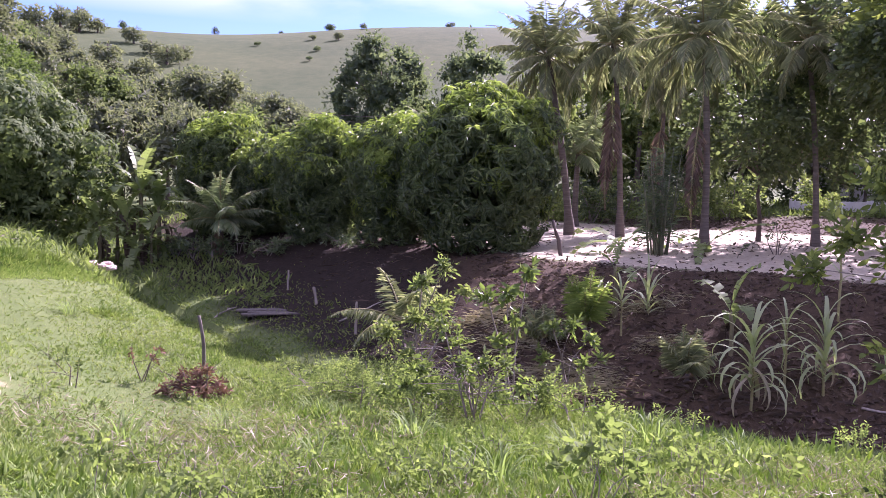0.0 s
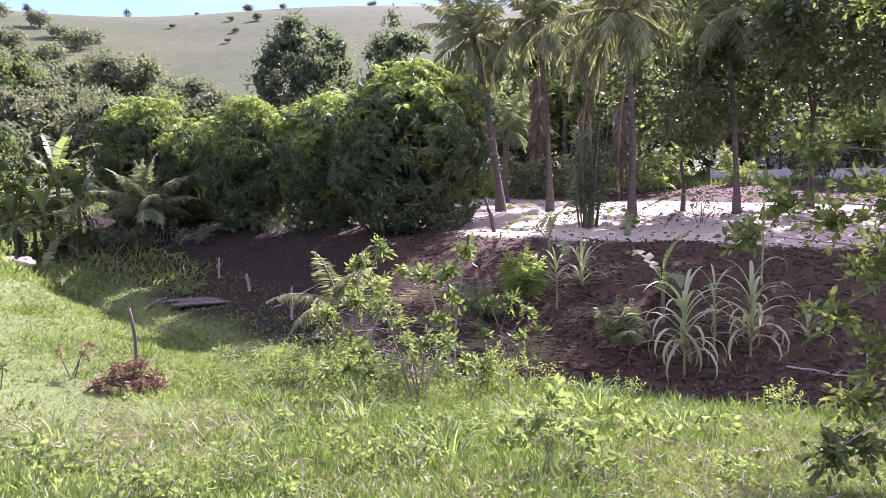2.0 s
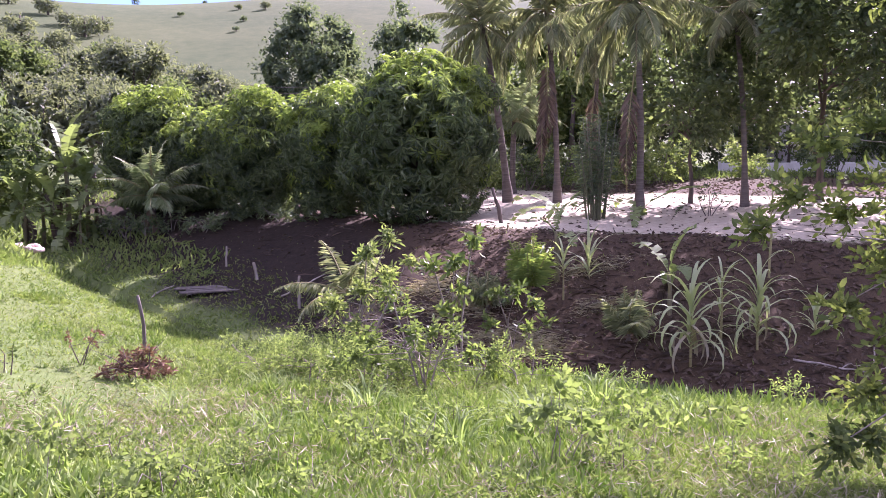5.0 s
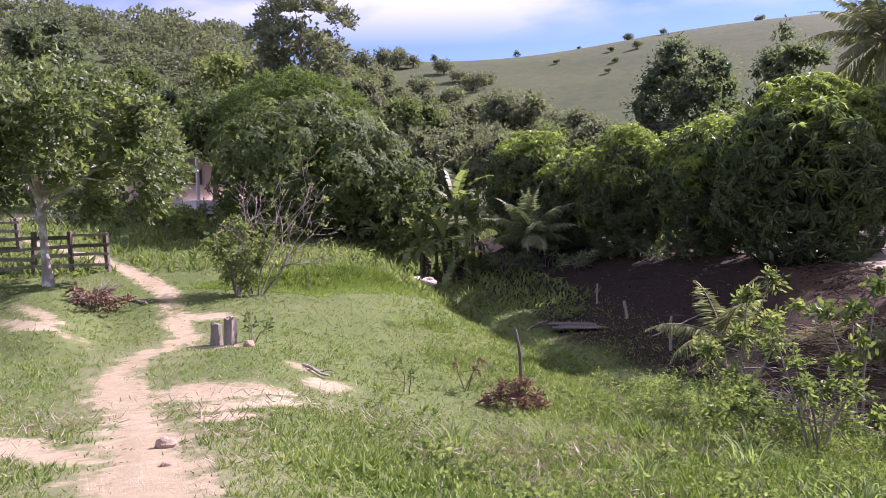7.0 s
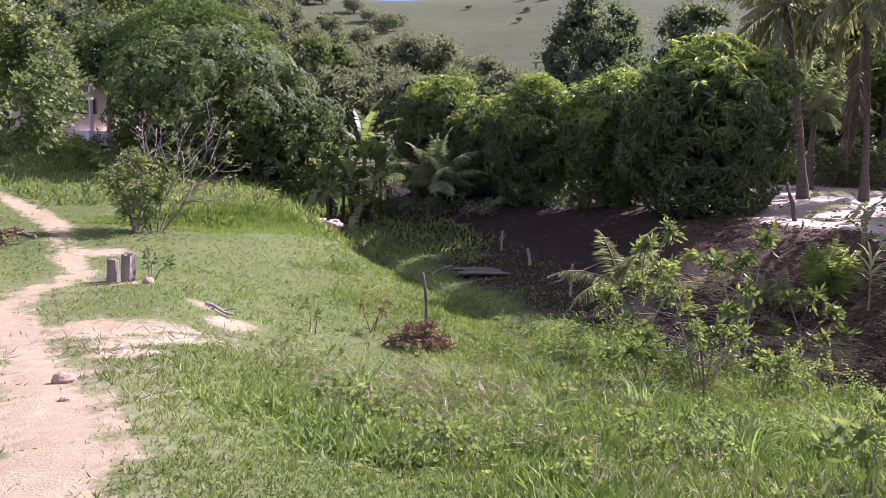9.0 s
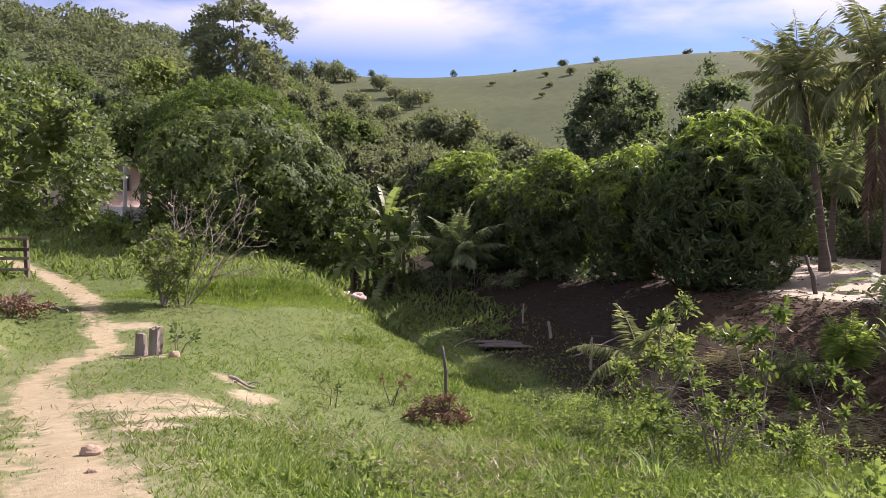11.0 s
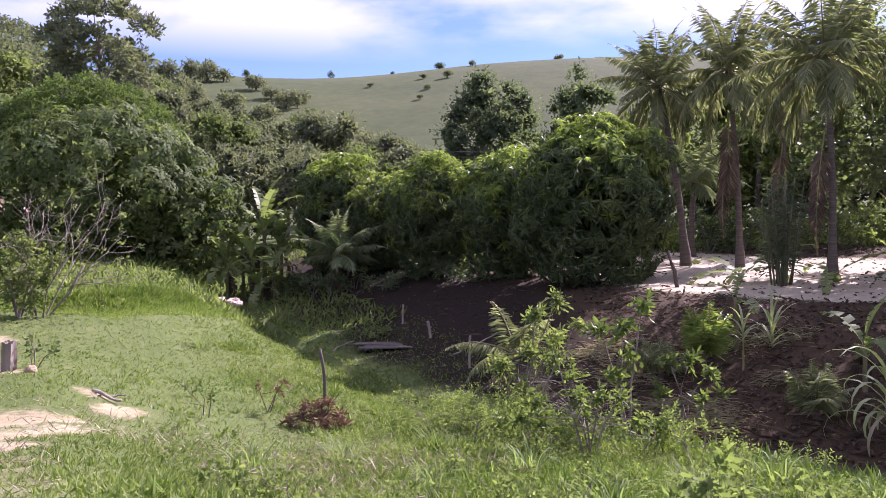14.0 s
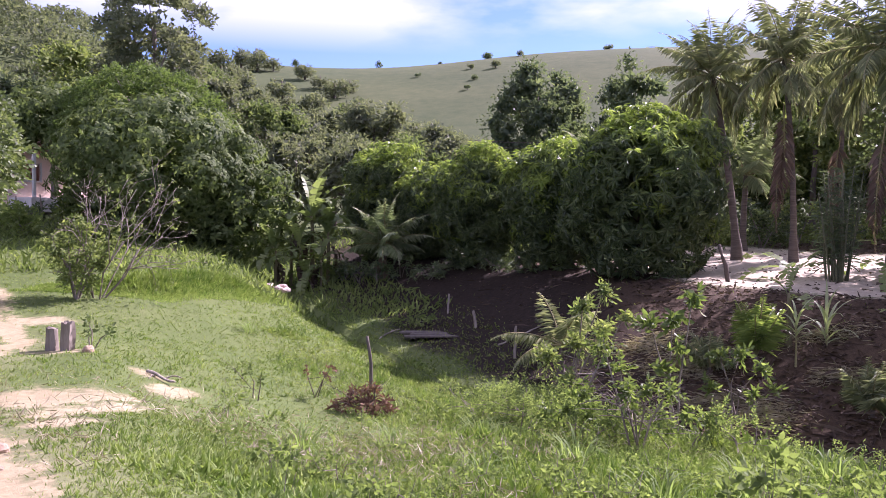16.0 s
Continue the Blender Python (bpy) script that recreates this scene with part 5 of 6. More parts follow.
# tree whose leafy boughs hang in from the camera's right
t = thing("almond_tree", 3.85, 4.43, "tree with a sawn-off grey trunk and bright oval leaves", "tree")
rng = np.random.default_rng(3)
NEAR = [(-1.12, 0.36, 1.79, 0.17), (-0.85, 0.42, 2.0, 0.2), (-0.57, 0.47, 2.36, 0.22), (-0.2, 0.44, 2.5, 0.22), (0.1, 0.32, 2.48, 0.26), (-0.53, 0.32, 1.89, 0.22),
        (-0.07, 0.46, 2.06, 0.3), (0.32, 0.39, 2.1, 0.36), (0.5, 0.35, 1.67, 0.38), (0.0, 0.41, 1.56, 0.32), (-0.46, 0.38, 1.24, 0.22), (0.21, 0.22, 1.31, 0.32),
        (0.04, 0.37, 0.9, 0.32), (-0.02, 0.68, 0.54, 0.24), (0.38, 0.33, 0.81, 0.33), (-0.67, 0.05, 0.4, 0.2), (-0.42, 0.1, 0.42, 0.2)]
NEAR += [(0.9 + rng.uniform(-0.3, 0.7), 0.3 + rng.uniform(-0.5, 0.6), rng.uniform(0.9, 2.6), 0.36) for _ in range(10)]
def rough_bole(rad, z0, z1, rings=14, sides=22):
    """A sawn-off bole with furrowed bark and a splintered top."""
    vs, fs = [], []
    for k in range(rings + 1):
        z = z0 + (z1 - z0) * k / rings
        for i in range(sides):
            a = 2 * math.pi * i / sides
            p = Vector((math.cos(a), math.sin(a), z * 1.5))
            r_ = rad * (1.12 - 0.15 * k / rings) * (1 + 0.2 * noise.noise(p * 1.6) + 0.13 * noise.noise(Vector((p.x * 4, p.y * 4, z * 1.6))))
            vs.append((0.36 + 0.06 * z + r_ * math.cos(a), -0.15 + r_ * math.sin(a), z + (0.16 * noise.noise(p * 3) if k == rings else 0)))
    for k in range(rings):
        for i in range(sides):
            j_ = (i + 1) % sides
            fs.append((k * sides + i, k * sides + j_, (k + 1) * sides + j_, (k + 1) * sides + i))
    vs.append((0.39, -0.15, z1 - 0.05))
    c = len(vs) - 1
    top = rings * sides
    fs += [(top + i, top + (i + 1) % sides, c, c) for i in range(sides)]
    me = bpy.data.meshes.new("trunk")
    me.from_pydata(vs, [], [f if f[2] != f[3] else f[:3] for f in fs])
    me.materials.append(BARK_DARK)
    return me


part("trunk", rough_bole(0.2, -0.35, 0.5), BARK_DARK, t)
hub = Vector((1.3, 0.3, 1.25))
part("limb", tube_mesh("limb", [[(Vector((0.5, -0.1, 0.25)), 0.1), (Vector((0.9, 0.1, 0.8)), 0.08), (hub, 0.06), (Vector((2.0, 0.6, 2.6)), 0.045), (Vector((2.8, 1.5, 4.0)), 0.03)]], BARK, 8), BARK, t)
for k, c in enumerate(NEAR):
    cv = Vector(c[:3])
    a = hub.lerp(Vector((2.0, 0.6, 2.6)), (k % 4) / 4.0) if cv.z > 0.9 else Vector((0.3, 0.1, 0.6))
    m = a.lerp(cv, 0.5) + Vector((0.0, 0.05, 0.12))
    part("twig", tube_mesh("twig", [[(a, 0.009), (a.lerp(m, 0.5), 0.008), (m, 0.006), (m.lerp(cv, 0.6), 0.005), (cv, 0.003)]], BARK, 5), BARK, t)
# unseen crown overhead, added to shade the boughs below
SHADE_CROWN = [(1.0 + rng.uniform(-0.2, 2.2), 2.4 + rng.uniform(-0.8, 1.2), 4.3 + rng.uniform(-0.3, 0.8), 0.55) for _ in range(16)]
P, N = tips_on(rng, NEAR, 36, (0.6, 0.5, 1.4), -0.9)
P2, N2 = tips_on(rng, SHADE_CROWN, 14, (2.0, 2.4, 3.8), -0.5)
part("crown", spray(rng, P, N, 9, 0.078, 0.034, 0.24, 0.12), ALMOND, t)
part("upper_crown", spray(rng, P2, N2, 8, 0.12, 0.05, 0.3, 0.12), ALMOND, t)


# ------------------------------------------------------------------ cane, banana, bamboo
def blade_strip(rng, base, az, length, width, up, bow, n=7):
    """A long arching strap leaf, folded along its middle."""
    p = Vector(base)
    ang = up
    side = Vector((-math.sin(az), math.cos(az), 0))
    vs, fs = [], []
    for k in range(n + 1):
        q = k / n
        w = width * (0.55 + 0.45 * math.sin(min(q * 2.2 + 0.3, 1.57))) * (1 - q ** 3) + 0.002
        d = Vector((math.cos(az) * math.cos(ang), math.sin(az) * math.cos(ang), math.sin(ang)))
        nr = side.cross(d)
        vs += [p + side * w * 0.5 - nr * w * 0.12, p.copy(), p - side * w * 0.5 - nr * w * 0.12]
        p = p + d * length / n
        ang -= bow * (0.5 + q) * 1.3 / n * 2
    for k in range(n):
        a = k * 3
        fs += [(a, a + 1, a + 4, a + 3), (a + 1, a + 2, a + 5, a + 4)]
    return np.array([tuple(v) for v in vs]), np.array(fs)


def cane(name, x, y, label, height, blades, length, width, seed, mat, category="plant", bow=2.0, low=0.25, stalk=0.03, group="", dry=0):
    rng = np.random.default_rng(seed)
    t = thing(name, x, y, label, category, group)
    part("stalk", stick([(0, 0, -0.2), (0.02, 0, height * 0.5), (0.0, 0.02, height)], stalk, stalk * 0.5, PALM_RIB, "stalk", 7, seed, 0.006), PALM_RIB, t)
    for k in range(blades):
        q = k / max(blades - 1, 1)
        z = height * (low + (1 - low) * q)
        v, f = blade_strip(rng, (0, 0, z), k * 2.5 + rng.normal() * 0.3, length * rng.uniform(0.75, 1.15), width * rng.uniform(0.8, 1.2), radians(35 + 45 * q + rng.normal() * 8), bow * (1.15 - 0.6 * q) * rng.uniform(0.8, 1.2))
        part("blade", (v, f, True), mat, t)
    for k in range(dry):
        v, f = blade_strip(rng, (0, 0, height * rng.uniform(0.45, 0.7)), rng.uniform(0, 6.3), length * rng.uniform(0.5, 0.8), width * 0.9, radians(-20), 1.0)
        part("dry_blade", (v, f, True), STRAW, t, "pale dry hanging blade")
    return t


cane("sugar_cane", 6.6, 13.7, "tall sugar cane with long arching pale blades", 1.25, 26, 1.4, 0.085, 1, CANE, bow=1.45, group="sugar cane plants", dry=7)
cane("sugar_cane", 7.5, 14.3, "thin sugar cane with grey-green blades", 1.3, 14, 0.9, 0.05, 2, CANE, bow=1.0, group="sugar cane plants")
cane("sugar_cane", 8.05, 13.9, "sugar cane with bright green drooping blades", 1.05, 26, 1.3, 0.08, 3, CANE, bow=1.45, group="sugar cane plants", dry=3)
cane("sugar_cane", 9.6, 16.2, "slender sugar cane in the shade of the bank", 1.9, 9, 0.8, 0.045, 4, CANE, bow=1.0, group="sugar cane plants")
cane("corn_plant", 5.2, 17.3, "young cane with a tuft of yellow-green blades", 0.95, 11, 0.75, 0.06, 5, CANE, bow=0.8, low=0.6)
cane("corn_plant", 6.0, 17.9, "dark green strap-leaved plant on the bank", 0.5, 14, 1.0, 0.06, 6, CANE, bow=0.8, low=0.1)
cane("corn_plant", 9.3, 14.0, "dark green strap-leaved plant in the shade", 0.3, 14, 0.8, 0.05, 7, CANE, bow=0.8, low=0.1)


def paddle(rng, base, az, length, width, up, bow, n=15):
    """A banana leaf: broad, arched, with torn edges."""
    p, ang = Vector(base), up
    side = Vector((-math.sin(az), math.cos(az), 0))
    rows = []
    for k in range(n + 1):
        q = k / n
        w = width * max(math.sin(max(q - 0.12, 0) / 0.88 * math.pi) ** 0.55, 0.04) * (1 + rng.normal() * 0.05)
        d = Vector((math.cos(az) * math.cos(ang), math.sin(az) * math.cos(ang), math.sin(ang)))
        nr = side.cross(d)
        rows.append((p + side * w * 0.5 - nr * w * 0.22, p.copy(), p - side * w * 0.5 - nr * w * 0.22, d * length / n))
        p = p + d * length / n
        ang -= bow * (0.4 + q) / n * 1.5
    vs, fs = [], []
    for k in range(n):
        a, b = rows[k], rows[k + 1]
        for s in (0, 2):
            i = len(vs)
            gap = 0.45 * rng.random() ** 2
            sag = Vector((0, 0, -1)) * width * rng.uniform(0.0, 0.3) * (1 if gap > 0.08 else 0.2)
            e0, e1 = a[s].lerp(b[s], gap) + sag, b[s] + sag
            vs += [a[1], b[1], e1, e0] if s == 0 else [b[1], a[1], e0, e1]
            fs.append((i, i + 1, i + 2, i + 3))
    return np.array([tuple(v) for v in vs]), np.array(fs)


def banana(x, y, label, height, nl, length, width, seed, group="banana plants", up=(85, 15)):
    rng = np.random.default_rng(seed)
    t = thing("banana_plant", x, y, label, "banana plant", group)
    part("stem", stick([(0, 0, -0.2), (0.03, 0, height * 0.5), (0, 0.03, height)], 0.03 + 0.03 * height, 0.02 + 0.015 * height, BANANA_STEM, "stem", 9, seed, 0.01), BANANA_STEM, t)
    for k in range(nl):
        q = k / max(nl - 1, 1)
        v, f = paddle(rng, (0, 0, height * (1 - 0.15 * q)), k * 2.4 + rng.normal() * 0.4, length * rng.uniform(0.8, 1.15), width * rng.uniform(0.8, 1.15), radians(up[0] + (up[1] - up[0]) * q), 0.6 + 1.3 * q)
        part("leaf", (v, f, True), BANANA, t)
    for k in range(3):
        v, f = paddle(rng, (0, 0, height * 0.8), rng.uniform(0, 6.3), length * 0.7, width * 0.5, radians(-35), 1.4)
        part("dead_leaf", (v, f, True), DRY, t, "dry brown hanging banana leaf")
    return t


BANANA_STEM = plain_mat("banana_stem", (0.09, 0.085, 0.04), (0.19, 0.16, 0.08), 4.0, 0.6, 0)
banana(-10.9, 34.4, "tall banana plant with upright torn leaves", 3.1, 10, 2.3, 0.58, 1, up=(88, 35))
banana(-10.2, 34.6, "tall banana plant with ragged pale leaves", 2.3, 10, 2.0, 0.52, 9, up=(86, 10))
banana(-11.9, 34.4, "banana plant half hidden by a leafy tree", 2.2, 10, 2.0, 0.52, 10, up=(85, 0))
banana(-12.3, 33.5, "banana plant with pale arching leaves", 1.6, 10, 1.9, 0.5, 21, up=(82, -5))
banana(-11.2, 33.6, "banana plant with broad drooping leaves", 1.8, 10, 1.9, 0.5, 2, up=(82, -5))
banana(-10.2, 33.5, "low banana plant with yellowing leaves", 1.2, 9, 1.6, 0.46, 3, up=(75, -15))
banana(-10.7, 33.0, "young banana plant at the creek's edge", 0.7, 8, 1.3, 0.4, 4, up=(80, -5))
banana(7.0, 15.6, "small banana plant with two broad pale leaves", 0.9, 4, 1.1, 0.38, 5, up=(80, 25), group="")
banana(5.3, 18.2, "young banana plant with a bright new leaf", 1.2, 3, 0.8, 0.3, 6, up=(85, 40), group="")
banana(7.3, 24.9, "low banana plant with long arching leaves at the yard's edge", 0.25, 5, 2.3, 0.42, 7, up=(38, 18), group="")
banana(9.4, 23.4, "low banana plant with long flat leaves at the yard's edge", 0.35, 4, 2.0, 0.38, 8, up=(35, 15), group="")


CULM = plain_mat("bamboo_culm", (0.06, 0.065, 0.035), (0.14, 0.14, 0.07), 4.0, 0.5, 0)


def bamboo(x, y, label, n, height, seed):
    rng = np.random.default_rng(seed)
    t = thing("bamboo_clump", x, y, label, "bamboo")
    pts = []
    for k in range(n):
        a, r = rng.uniform(0, 6.3), 0.45 * rng.random() ** 0.5
        b = Vector((r * 0.7 * math.cos(a), r * 0.7 * math.sin(a), -0.2))
        top = Vector((b.x * 2.4 + rng.normal() * 0.2, b.y * 2.6 + rng.normal() * 0.2, height * rng.uniform(0.6, 1.1)))
        part("culm", tube_mesh("culm", [[(b, 0.028), (b.lerp(top, 0.5) + Vector((0, 0, 0.1)), 0.022), (top, 0.009)]], CULM, 5), CULM, t)
        for q in np.linspace(0.3, 1.0, 12):
            pts.append(b.lerp(top, q))
    P = np.repeat(np.array([tuple(p) for p in pts]), 3, axis=0)
    m = len(P)
    w = rand_dirs(m, rng) * np.array((1, 1, 0.5)) + np.array((0, 0, 0.15))
    part("foliage", leaves(P + rng.normal(size=(m, 3)) * 0.05, w, np.array((0, 0, 1.0)) + rng.normal(size=(m, 3)) * 0.3, rng.uniform(0.2, 0.42, m), 0.026), DARK, t)
    return t


bamboo(8.3, 24.1, "clump of thin bamboo at the edge of the yard", 30, 3.1, 1)

# small palms on the bank
palm("dwarf_palm", 4.45, 17.5, "small yellow-green fan of palm fronds on the bank", 0.3, (0, 0), 12, 1.3, PALM_YELLOW, 81, 0.06, 0, leaflet=0.36, up=(89, 58), group="dwarf palms", limp=0.2)
palm("dwarf_palm", 5.9, 15.0, "small dark green palm in the shade of the bank", 0.15, (0, 0), 8, 0.9, PALM, 82, 0.05, 0, leaflet=0.3, up=(86, 40), group="dwarf palms", limp=0.5)
palm("dwarf_palm", 3.5, 17.6, "small green palm beside a thin sapling", 0.15, (0, 0), 7, 0.9, PALM, 83, 0.05, 0, leaflet=0.3, up=(86, 40), group="dwarf palms", limp=0.5)

# leaning dead stub at the yard's edge
t = thing("dead_stub", 5.3, 24.3, "short dark dead trunk leaning at the yard's edge", "stump")
part("shaft", stick([(0, 0, -0.2), (-0.12, 0, 0.5), (-0.35, 0, 1.1)], 0.07, 0.05, BARK_DARK, "shaft", 8, 4, 0.01), BARK_DARK, t)


# tussocks of coarse grass on the creek's rim
def tussock(x, y, n, length, width, seed):
    rng = np.random.default_rng(seed)
    t = thing("grass_tussock", x, y, "tussock of coarse bright green blades", "grass", "tussocks on the creek's rim")
    for k in range(n):
        a, r = rng.uniform(0, 6.3), 0.16 * rng.random() ** 0.5
        v, f = blade_strip(rng, (r * math.cos(a), r * math.sin(a), -0.02), a + rng.normal() * 0.6, length * rng.uniform(0.6, 1.2), width * rng.uniform(0.7, 1.2), radians(rng.uniform(60, 88)), rng.uniform(0.5, 1.5), 5)
        part("blade", (v, f, True), TUSSOCK, t)
    return t


TUSSOCK = leaf_mat("tussock_blade", (0.10, 0.15, 0.05), (0.165, 0.23, 0.08), (0.32, 0.37, 0.17), 0.5, 0.6, 0.12, 0.75)
base_ = tussock(4.15, 12.5, 46, 0.55, 0.017, 1)
for k, (x, y) in enumerate([(3.6, 12.9), (5.3, 11.4), (6.1, 10.8), (5.7, 11.3), (2.7, 12.6), (-0.7, 12.2), (-1.1, 12.6), (3.6, 10.2), (4.4, 9.2), (0.4, 9.4), (2.2, 8.9), (-2.2, 11.0), (-8.2, 20.5), (-6.4, 25.2), (2.0, 7.2), (-0.6, 7.6), (1.0, 6.4), (-3.0, 9.1)]):
    copy_thing(base_, pose(x, y, gz(x, y), 0, 0, 37 * k) @ Matrix.Scale(0.75 + 0.5 * ((k * 7) % 5) / 5, 4))

# broad-leaved weeds in the long grass
rg = np.random.default_rng(44)
first = shrub("broadleaf_weed", 2.6, 5.9, "leafy pale-green weed growing in the tall grass", [(0, 0, 0.32, 0.16), (-0.15, 0.05, 0.24, 0.14), (0.16, 0.0, 0.26, 0.14)], 90, 0.085, 0.036, WEED, 3, 0.003, 51, 0.1, 1, "plant", group="weeds in the grass")
for k, (x, y) in enumerate([(0.2, 6.3), (-2.4, 6.6), (-1.5, 8.3), (3.2, 8.3), (-4.1, 11.2), (-0.4, 10.3), (1.9, 6.6), (-3.4, 7.9), (3.7, 6.9), (-5.3, 12.4), (0.9, 8.2), (-1.9, 5.6), (2.9, 9.8), (-6.1, 14.9), (-2.9, 12.2)]):
    copy_thing(first, pose(x, y, gz(x, y), 0, 0, 61 * k) @ Matrix.Scale(0.7 + 0.5 * ((k * 3) % 5) / 5, 4))

clump = shrub("weed_clump", -1.4, 7.0, "small mound of fine-leaved green weeds in the turf", [(0, 0, 0.12, 0.16), (0.16, 0.05, 0.09, 0.13), (-0.14, 0.08, 0.1, 0.14), (0.03, -0.13, 0.08, 0.12)], 260, 0.035, 0.015, WEED, 3, 0.003, 52, 0.1, 1, "weeds", group="weed mounds in the turf")
rg = np.random.default_rng(45)
for k in range(46):
    a, r = radians(rg.uniform(-24, 34)), math.exp(rg.uniform(math.log(4.6), math.log(13)))
    x, y = r * math.sin(a), r * math.cos(a)
    if line_dist(np.array([x]), np.array([y]), CREEK)[0][0] > 1.2 and zones(np.array([x]), np.array([y]))["dirt"][0] < 0.2:
        copy_thing(clump, pose(x, y, gz(x, y), 0, 0, 53 * k) @ Matrix.Scale(rg.uniform(0.7, 1.9), 4))

# bushes along the back of the yard
for k, (hx, hy) in enumerate([(5.0, 38.5), (8.0, 41.0), (11.5, 39.5), (14.5, 41.0), (18.0, 39.0), (21.5, 38.0), (25.0, 36.5), (3.0, 41.5), (6.6, 37.0), (9.6, 38.2), (12.9, 37.4), (16.2, 37.6), (10.4, 41.5), (5.2, 42.5)]):
    rg = np.random.default_rng(300 + k)
    shrub("yard_bush", hx, hy, "dark green bush at the back of the yard", [(rg.uniform(-1.3, 1.3), rg.uniform(-0.7, 0.7), rg.uniform(0.3, 1.7), rg.uniform(0.55, 0.9)) for _ in range(8)],
          24, 0.2, 0.09, LIGHTL if k % 3 else YARD, 3, 0.03, 310 + k, 0.25, 1, "bush", group="bushes behind the yard")


# ------------------------------------------------------------------ houses
WALL_PINK = plain_mat("pink_plaster", (0.62, 0.46, 0.38), (0.72, 0.56, 0.47), 1.5, 0.9, 0.2)
WALL_WHITE = plain_mat("white_plaster", (0.42, 0.40, 0.37), (0.58, 0.56, 0.52), 1.2, 0.9, 0.2)
TILE = plain_mat("clay_tile", (0.32, 0.18, 0.13), (0.5, 0.33, 0.26), 3.0, 0.9, 0.4)
SHUTTER = plain_mat("brown_shutter", (0.16, 0.06, 0.04), (0.26, 0.11, 0.07), 5.0, 0.6, 0.2)


def house(x, y, rz, label, w, d, h, wall, openings, z=None, ridge=1.3, porch=1.3):
    """A one-storey house: four walls, openings cut through the front, a gable roof with rows of tiles."""
    t = thing("house", x, y, label, "house", z=z, rz=rz)
    th = 0.2
    xs = sorted({-w / 2, w / 2, *[o[0] - o[1] / 2 for o in openings], *[o[0] + o[1] / 2 for o in openings]})
    bm = bmesh.new()
    for a, b in zip(xs, xs[1:]):
        mid = (a + b) / 2
        hole = [o for o in openings if abs(mid - o[0]) < o[1] / 2]
        spans = [(-0.4, h)] if not hole else [(-0.4, hole[0][2]), (hole[0][3], h)]
        for z0, z1 in spans:
            if z1 - z0 > 0.01:
                box(bm, b - a, th, z1 - z0, Matrix.Translation((mid, -d / 2, (z0 + z1) / 2)))
    part("front_wall", bm, wall, t)
    part("back_wall", board(w, th, h + 0.4, Matrix.Translation((0, d / 2, h / 2 - 0.2)), 0), wall, t)
    for s in (-1, 1):
        bm = bmesh.new()
        box(bm, th, d - th, h + 0.4, Matrix.Translation((s * (w / 2 - th / 2), 0, h / 2 - 0.2)))
        g = [bm.verts.new((s * (w / 2 - th / 2) + e, yy, zz)) for e in (-th / 2, th / 2) for yy, zz in ((-d / 2, h), (d / 2, h), (0, h + ridge))]
        for f in ((0, 1, 2), (5, 4, 3), (0, 3, 4, 1), (1, 4, 5, 2), (2, 5, 3, 0)):
            bm.faces.new([g[i] for i in f])
        part("side_wall", bm, wall, t)
    part("floor_slab", board(w - 0.5, d - 0.5, 0.1, Matrix.Translation((0, 0, 0.02)), 0), WALL_WHITE, t)
    for s in (-1, 1):
        ln = math.hypot(d / 2 + 0.5, ridge * (d / 2 + 0.5) / (d / 2))
        ang = math.atan2(ridge, d / 2)
        m = Matrix.Translation((0, s * (d / 4 + 0.25), h + ridge / 2 + 0.02 - 0.25 * ridge / (d / 2))) @ Matrix.Rotation(-s * ang, 4, "X")
        rf = part("roof", board(w + 0.7, ln, 0.07, m, 0.01), TILE, t)
        n = int((w + 0.7) / 0.24)
        for k in range(n):
            mm = m @ Matrix.Translation((-(w + 0.7) / 2 + 0.12 + k * 0.24, 0, 0.05)) @ Matrix.Rotation(radians(90), 4, "X")
            bmr = bmesh.new()
            bmesh.ops.create_cone(bmr, cap_ends=True, segments=8, radius1=0.085, radius2=0.085, depth=ln, matrix=mm)
            part("roof_rib", bmr, TILE, rf)
    for ox, ow, z0, z1, kind in openings:
        wn = part("door" if kind == "door" else "window", board(ow - 0.04, 0.05, z1 - z0 - 0.04, Matrix.Translation((ox, -d / 2 + 0.04, (z0 + z1) / 2)), 0.01), SHUTTER, t)
        for s in (-1, 1):
            part("frame", board(0.09, 0.14, z1 - z0 + 0.16, Matrix.Translation((ox + s * (ow / 2 + 0.045), -d / 2 - 0.06, (z0 + z1) / 2)), 0.01), WALL_WHITE, wn)
        part("sill", board(ow + 0.1, 0.16, 0.08, Matrix.Translation((ox, -d / 2 - 0.13, z0 - 0.04 if kind != "door" else z1 + 0.04)), 0.01), WALL_WHITE, wn)
    part("step", board(w * 0.9, porch, 0.75, Matrix.Translation((0, -d / 2 - 0.11 - porch / 2, -0.25)), 0.02), WALL_WHITE, t)
    if porch > 2:
        for k in range(4):
            part("porch_post", board(0.16, 0.16, 2.25, Matrix.Translation((-w * 0.42 + k * w * 0.28, -d / 2 - porch + 0.1, 1.25)), 0.015), WALL_WHITE, t)
    return t


